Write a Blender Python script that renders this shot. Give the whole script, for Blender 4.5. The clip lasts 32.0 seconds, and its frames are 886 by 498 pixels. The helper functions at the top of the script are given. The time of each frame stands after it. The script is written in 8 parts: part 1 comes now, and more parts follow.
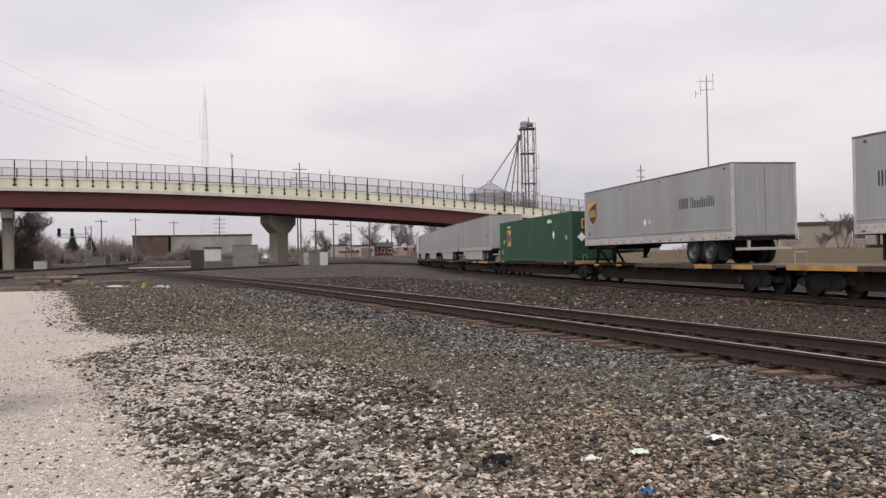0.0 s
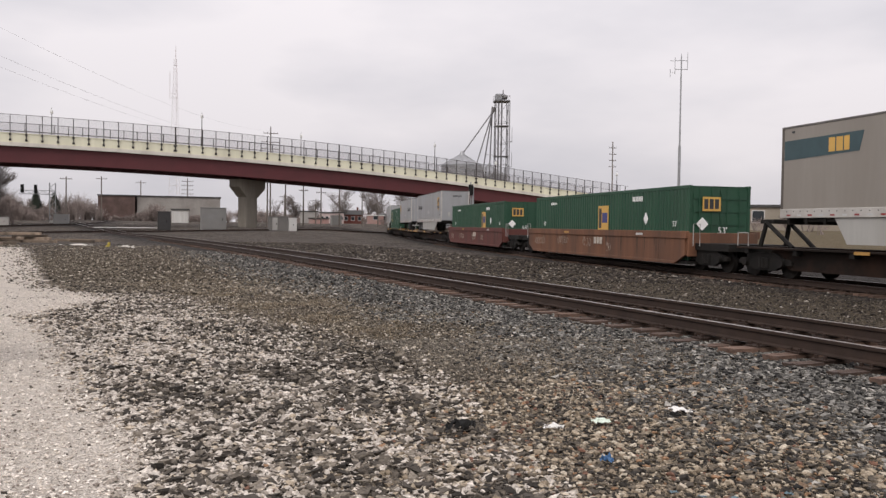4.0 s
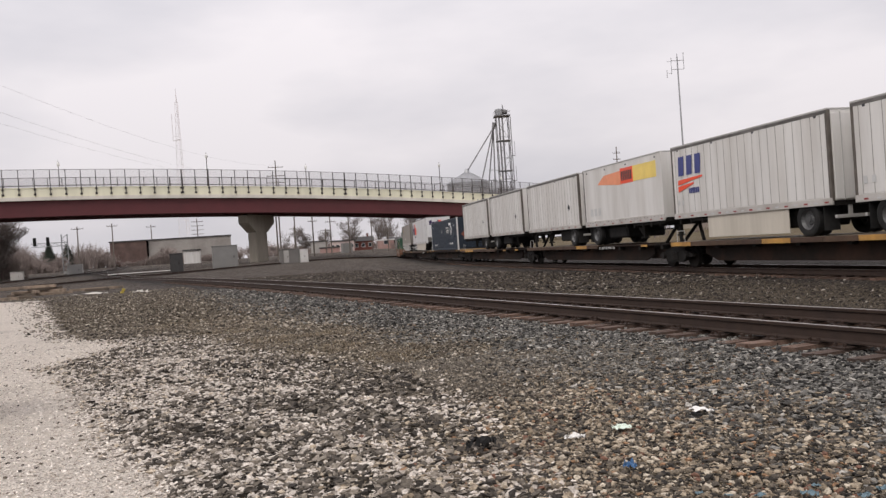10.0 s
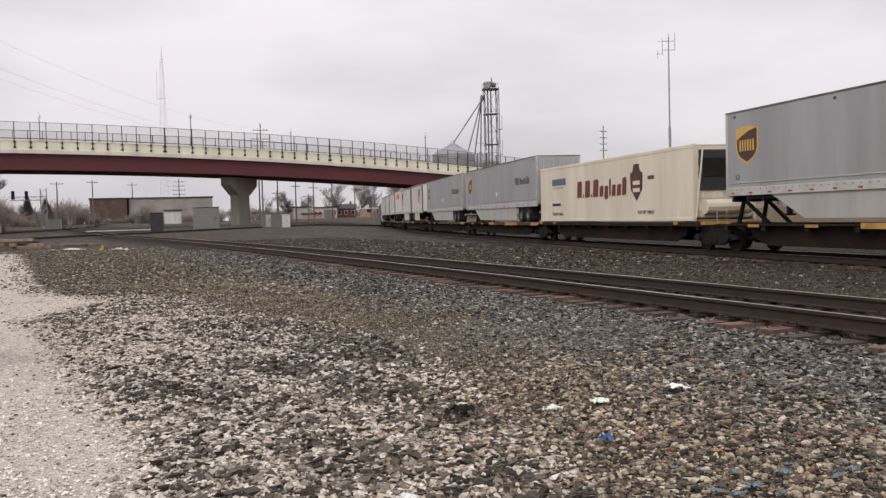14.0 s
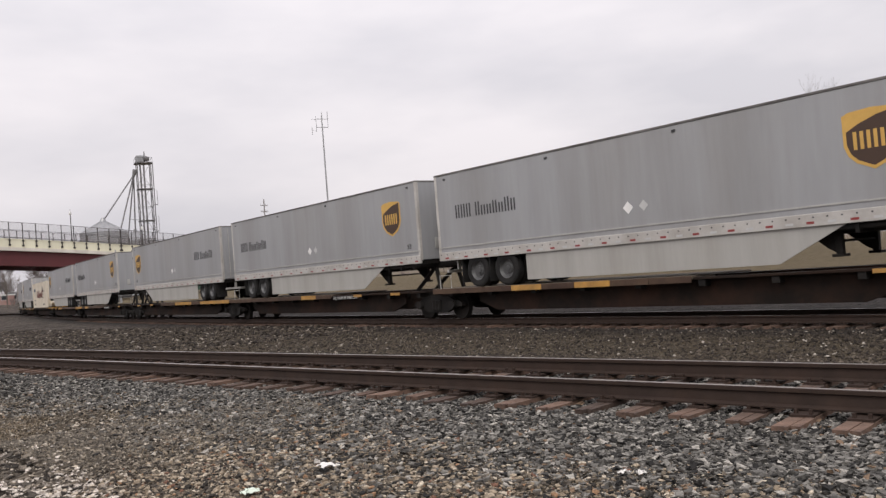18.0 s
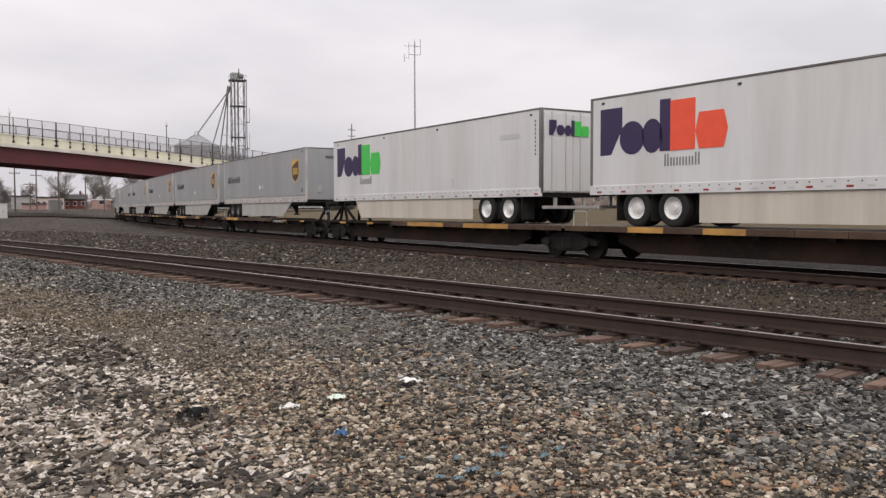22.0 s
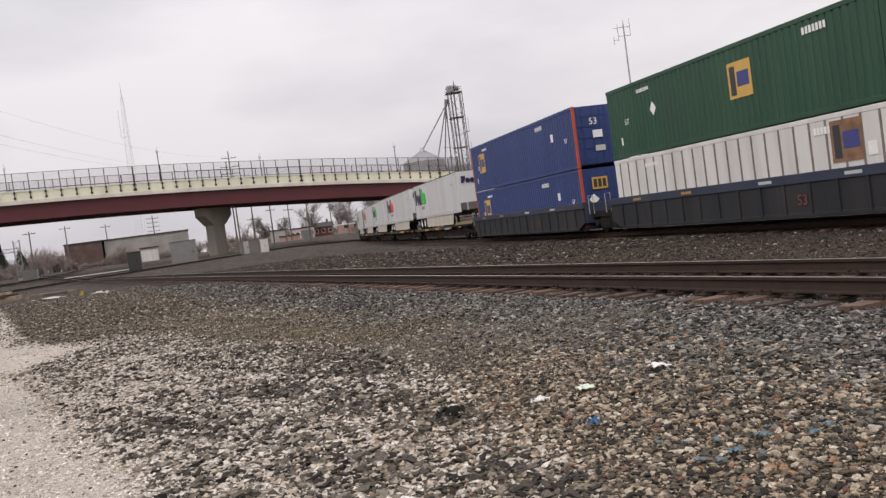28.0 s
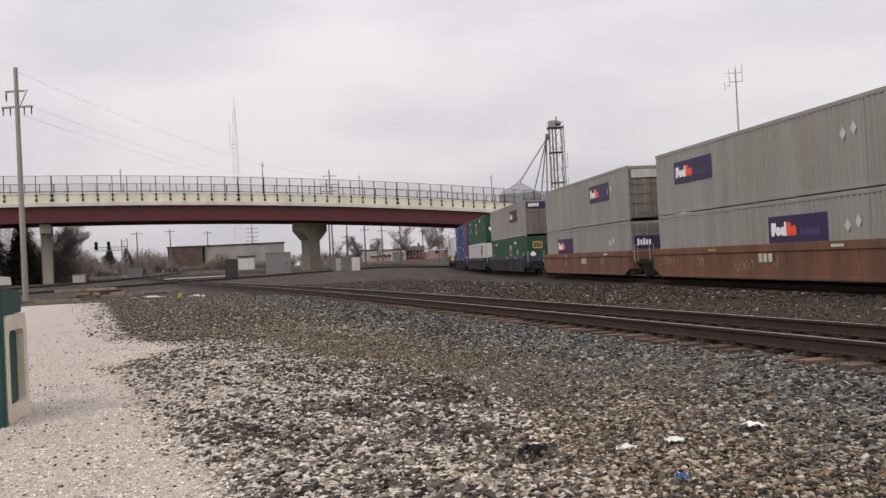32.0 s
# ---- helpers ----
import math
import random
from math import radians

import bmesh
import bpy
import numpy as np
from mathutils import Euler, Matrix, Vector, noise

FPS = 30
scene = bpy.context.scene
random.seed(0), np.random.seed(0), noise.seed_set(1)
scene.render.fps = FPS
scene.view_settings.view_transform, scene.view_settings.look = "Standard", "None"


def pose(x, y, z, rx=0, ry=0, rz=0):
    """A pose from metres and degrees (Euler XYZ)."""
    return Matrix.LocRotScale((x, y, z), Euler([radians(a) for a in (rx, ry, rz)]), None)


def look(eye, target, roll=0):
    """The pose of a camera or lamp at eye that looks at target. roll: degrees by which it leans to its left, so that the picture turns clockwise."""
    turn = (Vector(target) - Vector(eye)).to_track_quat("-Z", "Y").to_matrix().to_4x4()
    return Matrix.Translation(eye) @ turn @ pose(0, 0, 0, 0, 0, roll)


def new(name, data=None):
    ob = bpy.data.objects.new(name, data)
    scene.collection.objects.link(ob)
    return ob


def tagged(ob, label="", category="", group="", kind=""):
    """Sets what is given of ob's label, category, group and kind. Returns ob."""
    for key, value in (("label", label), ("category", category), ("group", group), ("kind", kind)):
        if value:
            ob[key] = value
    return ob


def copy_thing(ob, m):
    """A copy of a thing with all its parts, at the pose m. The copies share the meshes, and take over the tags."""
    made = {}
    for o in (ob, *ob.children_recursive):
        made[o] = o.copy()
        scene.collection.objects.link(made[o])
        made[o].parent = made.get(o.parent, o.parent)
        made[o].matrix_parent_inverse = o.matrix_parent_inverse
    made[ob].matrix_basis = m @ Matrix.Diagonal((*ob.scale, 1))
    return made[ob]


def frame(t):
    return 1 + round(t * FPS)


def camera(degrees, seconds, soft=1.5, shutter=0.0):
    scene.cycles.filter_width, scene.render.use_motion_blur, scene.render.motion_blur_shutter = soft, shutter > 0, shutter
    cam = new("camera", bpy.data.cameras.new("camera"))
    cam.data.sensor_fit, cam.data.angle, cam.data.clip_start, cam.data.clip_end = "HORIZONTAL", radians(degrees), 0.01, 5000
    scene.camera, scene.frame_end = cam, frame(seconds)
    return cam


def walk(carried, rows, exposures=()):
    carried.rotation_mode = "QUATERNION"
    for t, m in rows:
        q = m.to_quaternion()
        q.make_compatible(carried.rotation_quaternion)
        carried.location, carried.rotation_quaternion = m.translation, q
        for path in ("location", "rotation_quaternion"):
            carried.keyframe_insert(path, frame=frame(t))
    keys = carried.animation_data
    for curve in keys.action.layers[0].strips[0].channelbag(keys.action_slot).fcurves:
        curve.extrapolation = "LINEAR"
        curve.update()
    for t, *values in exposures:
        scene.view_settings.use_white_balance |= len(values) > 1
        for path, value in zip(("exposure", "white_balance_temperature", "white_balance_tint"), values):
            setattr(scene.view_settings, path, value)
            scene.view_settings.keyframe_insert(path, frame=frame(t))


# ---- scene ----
cam = camera(56.12, 32.0, soft=1.4)
PATH = [
    (0, -0.000, 0.000, 1.500, 90.45, 1.20, -0.00),
    (0.5, 0.002, 0.007, 1.487, 90.81, 0.82, 0.50),
    (1, 0.009, 0.000, 1.493, 91.01, 0.70, 0.70),
    (1.5, 0.001, 0.019, 1.482, 90.69, 0.33, 0.83),
    (2, 0.005, 0.013, 1.475, 90.03, 0.28, 0.68),
    (2.5, 0.003, -0.019, 1.481, 89.38, 0.44, 1.23),
    (4.5, -0.004, 0.037, 1.457, 88.12, -0.22, -3.64),
    (5, -0.001, -0.004, 1.461, 87.79, 1.07, -5.06),
    (5.5, 0.001, -0.008, 1.460, 87.80, 1.75, -6.62),
    (6, 0.010, -0.032, 1.464, 88.01, 3.11, -7.68),
    (6.5, 0.021, -0.043, 1.467, 88.47, 2.64, -8.32),
    (7, 0.032, -0.072, 1.475, 89.13, 1.72, -9.10),
    (7.5, 0.031, -0.060, 1.475, 88.85, 1.39, -8.70),
    (8, 0.066, -0.041, 1.463, 89.30, 1.65, -6.72),
    (8.5, 0.059, 0.005, 1.464, 90.27, 2.59, -2.67),
    (9, 0.057, 0.025, 1.452, 89.67, 3.32, -1.52),
    (9.5, 0.055, 0.032, 1.446, 89.58, 3.99, -1.57),
    (10, 0.045, 0.024, 1.455, 89.77, 3.97, -1.32),
    (10.5, 0.045, 0.017, 1.451, 89.65, 3.73, -1.50),
    (11, 0.032, 0.032, 1.446, 88.84, 2.80, -2.20),
    (11.5, 0.033, 0.041, 1.442, 87.85, 2.48, -3.52),
    (12, 0.040, 0.023, 1.443, 87.53, 2.42, -5.26),
    (12.5, 0.030, 0.018, 1.445, 87.97, 2.37, -6.00),
    (13, 0.030, 0.013, 1.446, 88.83, 2.47, -5.37),
    (13.5, 0.012, 0.037, 1.434, 88.69, 2.05, -3.63),
    (14, 0.015, 0.046, 1.428, 87.75, 1.50, -2.51),
    (14.5, 0.033, 0.028, 1.430, 88.16, 1.75, -3.68),
    (15, 0.056, -0.039, 1.442, 88.86, 3.17, -9.03),
    (15.5, 0.076, -0.046, 1.436, 89.64, 4.58, -16.63),
    (17.5, 0.185, -0.101, 1.480, 91.47, 4.40, -26.79),
    (18, 0.180, -0.092, 1.525, 91.54, 4.51, -25.24),
    (18.5, 0.150, -0.070, 1.513, 91.27, 2.92, -20.07),
    (19, 0.137, -0.096, 1.486, 89.75, 1.37, -14.95),
    (19.5, 0.123, -0.128, 1.468, 88.53, 2.29, -13.35),
    (20, 0.110, -0.108, 1.465, 87.95, 1.97, -14.57),
    (20.5, 0.093, -0.097, 1.471, 89.75, 0.06, -16.04),
    (21, 0.073, -0.095, 1.472, 90.57, -1.39, -17.66),
    (21.5, 0.074, -0.071, 1.460, 88.85, -1.09, -19.52),
    (22, 0.066, -0.045, 1.452, 87.27, 0.15, -19.71),
    (22.5, 0.065, -0.040, 1.445, 86.76, 1.32, -17.93),
    (23, 0.035, -0.035, 1.449, 87.01, 1.59, -14.81),
    (23.5, 0.002, -0.062, 1.459, 87.33, 1.85, -11.75),
    (24, -0.009, -0.052, 1.447, 86.28, 2.89, -8.25),
    (24.5, -0.009, -0.082, 1.448, 84.94, 2.89, -6.79),
    (25, 0.020, -0.114, 1.444, 84.52, 3.05, -5.65),
    (25.5, 0.044, -0.116, 1.446, 84.68, 2.74, -4.27),
    (27.5, 0.070, -0.117, 1.443, 87.40, 6.97, -4.42),
    (28, 0.060, -0.113, 1.435, 88.06, 7.77, -4.06),
    (28.5, 0.047, -0.109, 1.442, 88.49, 7.42, -3.42),
    (29, 0.050, -0.097, 1.442, 88.59, 6.61, -2.03),
    (29.5, 0.046, -0.088, 1.440, 88.73, 6.23, -0.30),
    (30, 0.040, -0.082, 1.441, 88.80, 4.70, 0.35),
    (30.5, 0.023, -0.090, 1.441, 88.98, 4.40, 0.29),
    (31, 0.024, -0.088, 1.438, 89.69, 4.87, 0.43),
    (31.5, 0.009, -0.102, 1.446, 90.67, 3.81, 1.73),
    (32, 0.009, -0.085, 1.445, 90.70, 2.94, 2.17),
]
walk(cam, [(t, pose(*p)) for t, *p in PATH], [(0, -0.01), (4, 0.0), (14, 0.0), (18, 0.05), (25, 0.05), (28, -0.02), (32, -0.08)])

# ---- light: bright overcast sky, no shadows to speak of ----
world = bpy.data.worlds.new("world")
scene.world = world
world.use_nodes = True
wn, wl = world.node_tree.nodes, world.node_tree.links
wn.clear()
w_out = wn.new("ShaderNodeOutputWorld")
w_bg = wn.new("ShaderNodeBackground")
sky = wn.new("ShaderNodeTexSky")
sky.sky_type, sky.sun_disc = "NISHITA", False
sky.sun_elevation, sky.sun_rotation = radians(38), radians(70)
sky.dust_density, sky.air_density = 4.0, 1.0
w_co = wn.new("ShaderNodeTexCoord")
w_sep = wn.new("ShaderNodeSeparateXYZ")
wl.new(w_co.outputs["Generated"], w_sep.inputs[0])
# overcast layer: darker towards the horizon, brighter overhead
w_up = wn.new("ShaderNodeMapRange")
w_up.inputs["From Min"].default_value, w_up.inputs["From Max"].default_value = 0.0, 1.0
w_up.inputs["To Min"].default_value, w_up.inputs["To Max"].default_value = 0.99, 1.95
wl.new(w_sep.outputs["Z"], w_up.inputs["Value"])
w_map = wn.new("ShaderNodeMapping")
w_map.inputs["Scale"].default_value = (1.5, 1.5, 4.5)
wl.new(w_co.outputs["Generated"], w_map.inputs["Vector"])
w_noise = wn.new("ShaderNodeTexNoise")
w_noise.inputs["Scale"].default_value, w_noise.inputs["Detail"].default_value = 1.3, 5.0
w_noise.inputs["Roughness"].default_value = 0.5
wl.new(w_map.outputs[0], w_noise.inputs["Vector"])
w_ramp = wn.new("ShaderNodeValToRGB")
w_ramp.color_ramp.elements[0].position, w_ramp.color_ramp.elements[0].color = 0.36, (0.715, 0.695, 0.745, 1)
w_ramp.color_ramp.elements[1].position, w_ramp.color_ramp.elements[1].color = 0.60, (0.945, 0.895, 0.925, 1)
wl.new(w_noise.outputs["Fac"], w_ramp.inputs["Fac"])
w_mul = wn.new("ShaderNodeMix")
w_mul.data_type, w_mul.blend_type = "RGBA", "MULTIPLY"
w_mul.inputs["Factor"].default_value = 1.0
wl.new(w_ramp.outputs["Color"], w_mul.inputs["A"])
wl.new(w_up.outputs[0], w_mul.inputs["B"])
w_sky = wn.new("ShaderNodeMix")
w_sky.data_type, w_sky.blend_type = "RGBA", "MULTIPLY"
w_sky.inputs["Factor"].default_value = 1.0
w_sky.inputs["B"].default_value = (0.06, 0.06, 0.06, 1)
wl.new(sky.outputs[0], w_sky.inputs["A"])
w_mix = wn.new("ShaderNodeMix")
w_mix.data_type = "RGBA"
w_mix.inputs["Factor"].default_value = 0.94
wl.new(w_sky.outputs["Result"], w_mix.inputs["A"])
wl.new(w_mul.outputs["Result"], w_mix.inputs["B"])
wl.new(w_mix.outputs["Result"], w_bg.inputs["Color"])
w_bg.inputs["Strength"].default_value = 0.84
wl.new(w_bg.outputs[0], w_out.inputs[0])
sun = new("sun", bpy.data.lights.new("sun", "SUN"))
sun.data.energy, sun.data.angle, sun.data.color = 1.35, radians(30), (1, 0.955, 0.90)
sun.matrix_world = look((-40, -60, 75), (0, 0, 0))

# ---- materials ----
MATS = {}


def mat(name, base, rough=0.7, metal=0.0, scale=3.0, vary=0.15, dirt=None, dirt_amount=0.0, bump=0.0, bump_scale=40.0,
        streaks=False, spec=0.5, random_tint=0.0, island=0.0):
    """A painted, metal, stone or wood surface: base colour, two scales of variation, dirt with a shape, fine relief."""
    if name in MATS:
        return MATS[name]
    m = bpy.data.materials.new(name)
    m.use_nodes = True
    n, l = m.node_tree.nodes, m.node_tree.links
    b = n["Principled BSDF"]
    b.inputs["Roughness"].default_value = rough
    b.inputs["Metallic"].default_value = metal
    b.inputs["Specular IOR Level"].default_value = spec
    co = n.new("ShaderNodeTexCoord")
    mp = n.new("ShaderNodeMapping")
    l.new(co.outputs["Object"], mp.inputs["Vector"])
    if streaks:
        mp.inputs["Scale"].default_value = (1.6, 1.6, 0.18)
    n1 = n.new("ShaderNodeTexNoise")
    n1.inputs["Scale"].default_value, n1.inputs["Detail"].default_value = scale, 4
    l.new(mp.outputs[0], n1.inputs["Vector"])
    n2 = n.new("ShaderNodeTexNoise")
    n2.inputs["Scale"].default_value, n2.inputs["Detail"].default_value = scale * 9, 3
    l.new(mp.outputs[0], n2.inputs["Vector"])
    add = n.new("ShaderNodeMath")
    add.operation = "MULTIPLY_ADD"
    add.inputs[1].default_value = 0.4
    l.new(n2.outputs["Fac"], add.inputs[0])
    l.new(n1.outputs["Fac"], add.inputs[2])
    rng = n.new("ShaderNodeMapRange")
    rng.inputs["From Min"].default_value, rng.inputs["From Max"].default_value = 0.45, 0.95
    rng.inputs["To Min"].default_value, rng.inputs["To Max"].default_value = 1 - vary, 1 + vary
    l.new(add.outputs[0], rng.inputs["Value"])
    value = rng.outputs[0]
    if random_tint or island:
        src = n.new("ShaderNodeNewGeometry").outputs["Random Per Island"] if island else n.new("ShaderNodeObjectInfo").outputs["Random"]
        amount = island or random_tint
        r2 = n.new("ShaderNodeMapRange")
        r2.inputs["To Min"].default_value, r2.inputs["To Max"].default_value = 1 - amount, 1 + amount
        l.new(src, r2.inputs["Value"])
        mul = n.new("ShaderNodeMath")
        mul.operation = "MULTIPLY"
        l.new(value, mul.inputs[0])
        l.new(r2.outputs[0], mul.inputs[1])
        value = mul.outputs[0]
    col = n.new("ShaderNodeMix")
    col.data_type, col.blend_type = "RGBA", "MULTIPLY"
    col.inputs["Factor"].default_value = 1
    col.inputs["A"].default_value = (*base, 1)
    l.new(value, col.inputs["B"])
    result = col.outputs["Result"]
    if dirt:
        n3 = n.new("ShaderNodeTexNoise")
        n3.inputs["Scale"].default_value, n3.inputs["Detail"].default_value = scale * 0.7, 6
        n3.inputs["Roughness"].default_value = 0.65
        l.new(mp.outputs[0], n3.inputs["Vector"])
        r3 = n.new("ShaderNodeMapRange")
        r3.inputs["From Min"].default_value, r3.inputs["From Max"].default_value = 0.42, 0.75
        r3.inputs["To Max"].default_value = dirt_amount
        l.new(n3.outputs["Fac"], r3.inputs["Value"])
        dm = n.new("ShaderNodeMix")
        dm.data_type = "RGBA"
        l.new(r3.outputs[0], dm.inputs["Factor"])
        l.new(result, dm.inputs["A"])
        dm.inputs["B"].default_value = (*dirt, 1)
        result = dm.outputs["Result"]
    l.new(result, b.inputs["Base Color"])
    if bump:
        bp = n.new("ShaderNodeBump")
        bp.inputs["Strength"].default_value, bp.inputs["Distance"].default_value = bump, 0.02
        n4 = n.new("ShaderNodeTexNoise")
        n4.inputs["Scale"].default_value, n4.inputs["Detail"].default_value = bump_scale, 4
        l.new(co.outputs["Object"], n4.inputs["Vector"])
        l.new(n4.outputs["Fac"], bp.inputs["Height"])
        l.new(bp.outputs[0], b.inputs["Normal"])
    MATS[name] = m
    return m


def see_through(name, base, share):
    """Wire mesh that is finer than can be told apart: mostly holes."""
    if name in MATS:
        return MATS[name]
    m = bpy.data.materials.new(name)
    m.use_nodes = True
    n, l = m.node_tree.nodes, m.node_tree.links
    b = n["Principled BSDF"]
    b.inputs["Base Color"].default_value = (*base, 1)
    b.inputs["Roughness"].default_value = 0.8
    b.inputs["Alpha"].default_value = share
    MATS[name] = m
    return m


WHITE = mat("white_panel", (0.625, 0.62, 0.615), 0.42, scale=0.5, vary=0.07, dirt=(0.36, 0.335, 0.30), dirt_amount=0.42, streaks=True)
WHITE_OLD = mat("weathered_white_panel", (0.66, 0.645, 0.62), 0.55, scale=0.8, vary=0.08, dirt=(0.32, 0.285, 0.24), dirt_amount=0.5, streaks=True)
GREY = mat("grey_panel", (0.318, 0.322, 0.330), 0.36, scale=0.5, vary=0.10, dirt=(0.20, 0.185, 0.165), dirt_amount=0.55, streaks=True)
GREY_TAN = mat("tan_grey_panel", (0.27, 0.245, 0.215), 0.5, scale=0.6, vary=0.08, dirt=(0.2, 0.17, 0.14), dirt_amount=0.35, streaks=True)
CREAM = mat("cream_panel", (0.70, 0.63, 0.51), 0.5, scale=0.6, vary=0.06, dirt=(0.33, 0.25, 0.17), dirt_amount=0.40, streaks=True)
GREEN = mat("green_steel", (0.012, 0.060, 0.030), 0.5, scale=0.8, vary=0.14, dirt=(0.06, 0.09, 0.06), dirt_amount=0.25, streaks=True)
BLUE = mat("blue_steel", (0.021, 0.043, 0.158), 0.5, scale=0.8, vary=0.14, dirt=(0.06, 0.07, 0.12), dirt_amount=0.25, streaks=True)
NAVY = mat("navy_steel", (0.010, 0.019, 0.034), 0.5, scale=0.8, vary=0.14, dirt=(0.05, 0.055, 0.06), dirt_amount=0.25, streaks=True)
BOX_GREY = mat("container_grey", (0.265, 0.252, 0.230), 0.55, scale=0.9, vary=0.10, dirt=(0.17, 0.15, 0.13), dirt_amount=0.55, streaks=True)
ALU = mat("aluminium", (0.42, 0.41, 0.39), 0.45, 0.25, scale=2, vary=0.12)
DARK_STEEL = mat("dark_steel", (0.012, 0.011, 0.010), 0.8, scale=3, vary=0.3, dirt=(0.034, 0.026, 0.021), dirt_amount=0.45, spec=0.25)
BLACK = mat("black_rubber", (0.013, 0.013, 0.013), 0.85, scale=6, vary=0.25, dirt=(0.045, 0.04, 0.035), dirt_amount=0.4, spec=0.3)
RIM = mat("white_rim", (0.70, 0.70, 0.68), 0.45, 0.1, scale=6, vary=0.1, dirt=(0.25, 0.22, 0.2), dirt_amount=0.3)
RIM_DARK = mat("dull_rim", (0.10, 0.10, 0.10), 0.5, 0.4, scale=6, vary=0.2)
TYRE = BLACK
RUST_BROWN = mat("brown_car_paint", (0.014, 0.010, 0.008), 0.85, spec=0.2, scale=1.1, vary=0.3, dirt=(0.065, 0.030, 0.017), dirt_amount=0.55)
RUST_EDGE = mat("rusty_edge", (0.052, 0.028, 0.018), 0.85, scale=1.5, vary=0.3, dirt=(0.16, 0.105, 0.06), dirt_amount=0.45)
YELLOW = mat("safety_yellow", (0.46, 0.25, 0.06), 0.6, scale=2, vary=0.2, dirt=(0.15, 0.075, 0.035), dirt_amount=0.8)
WELL_ORANGE = mat("faded_orange_well", (0.165, 0.072, 0.037), 0.8, scale=0.9, vary=0.22, dirt=(0.062, 0.038, 0.028), dirt_amount=0.9, streaks=True)
WELL_RED = mat("oxide_red_well", (0.115, 0.032, 0.024), 0.7, scale=0.9, vary=0.18, dirt=(0.05, 0.025, 0.02), dirt_amount=0.6, streaks=True)
WELL_DARK = mat("grimy_dark_well", (0.013, 0.014, 0.017), 0.75, scale=0.9, vary=0.3, dirt=(0.050, 0.043, 0.040), dirt_amount=0.55, streaks=True)
WELL_BLUE = mat("blue_top_sill", (0.022, 0.030, 0.058), 0.6, scale=0.9, vary=0.2, dirt=(0.07, 0.07, 0.08), dirt_amount=0.5)
RED_TAPE = mat("red_reflector", (0.24, 0.030, 0.028), 0.4, scale=5, vary=0.1)
WHITE_TAPE = mat("white_marking", (0.82, 0.81, 0.79), 0.5, scale=5, vary=0.06)
PURPLE = mat("purple_marking", (0.028, 0.015, 0.064), 0.45, scale=3, vary=0.08)
ORANGE_RED = mat("orange_red_marking", (0.78, 0.085, 0.035), 0.45, scale=3, vary=0.06)
LIME = mat("green_marking", (0.05, 0.50, 0.07), 0.45, scale=3, vary=0.06)
GOLD = mat("gold_marking", (0.60, 0.36, 0.085), 0.45, scale=3, vary=0.08)
BROWN_SHIELD = mat("brown_marking", (0.055, 0.028, 0.016), 0.45, scale=3, vary=0.08)
BLACK_MARK = mat("black_marking", (0.035, 0.035, 0.038), 0.5, scale=3, vary=0.1)
NAVY_MARK = mat("navy_marking", (0.045, 0.055, 0.20), 0.5, scale=3, vary=0.1)
RED_MARK = mat("dark_red_marking", (0.135, 0.030, 0.022), 0.5, scale=3, vary=0.1)
TEAL_MARK = mat("dark_teal_marking", (0.040, 0.075, 0.085), 0.5, scale=3, vary=0.1)
GREY_MARK = mat("faint_grey_marking", (0.50, 0.50, 0.49), 0.5, scale=3, vary=0.1)
CONCRETE = mat("concrete", (0.33, 0.295, 0.245), 0.9, scale=0.5, vary=0.14, dirt=(0.13, 0.115, 0.095), dirt_amount=0.55, bump=0.2, bump_scale=6, streaks=True)
PARAPET = mat("pale_painted_concrete", (0.80, 0.775, 0.60), 0.8, scale=0.3, vary=0.06, dirt=(0.36, 0.33, 0.25), dirt_amount=0.3, streaks=True)
DECK_EDGE = mat("light_deck_concrete", (0.70, 0.665, 0.59), 0.85, scale=0.3, vary=0.08, dirt=(0.3, 0.27, 0.22), dirt_amount=0.35, streaks=True)
PALE_RAIL = mat("pale_rail", (0.50, 0.48, 0.45), 0.5, 0.1, scale=2, vary=0.1, dirt=(0.24, 0.20, 0.165), dirt_amount=0.5)
TRIM_DARK = mat("dark_roof_trim", (0.085, 0.078, 0.072), 0.6, scale=0.8, vary=0.3, dirt=(0.26, 0.25, 0.235), dirt_amount=0.7)
GIRDER = mat("oxide_red_girder", (0.105, 0.021, 0.024), 0.6, scale=0.4, vary=0.12, dirt=(0.06, 0.02, 0.02), dirt_amount=0.35)
POST = mat("dark_brown_post", (0.030, 0.024, 0.022), 0.6, scale=2, vary=0.15)
CHAIN = see_through("fence_wire", (0.16, 0.14, 0.14), 0.21)
RAIL_SIDE = mat("rusty_rail", (0.034, 0.022, 0.017), 0.75, 0.1, scale=5, vary=0.25, dirt=(0.060, 0.034, 0.022), dirt_amount=0.4, spec=0.3)
RAIL_TOP = mat("worn_rail_head", (0.46, 0.42, 0.40), 0.30, 0.8, scale=3, vary=0.15, dirt=(0.14, 0.09, 0.065), dirt_amount=0.4)
TIE = mat("weathered_tie", (0.122, 0.074, 0.052), 0.9, scale=4, vary=0.45, dirt=(0.050, 0.040, 0.035), dirt_amount=0.85, bump=0.8, bump_scale=25, random_tint=0.5)
WOOD = mat("grey_wood_pole", (0.155, 0.130, 0.112), 0.9, scale=2, vary=0.2, dirt=(0.07, 0.055, 0.045), dirt_amount=0.4, streaks=True)
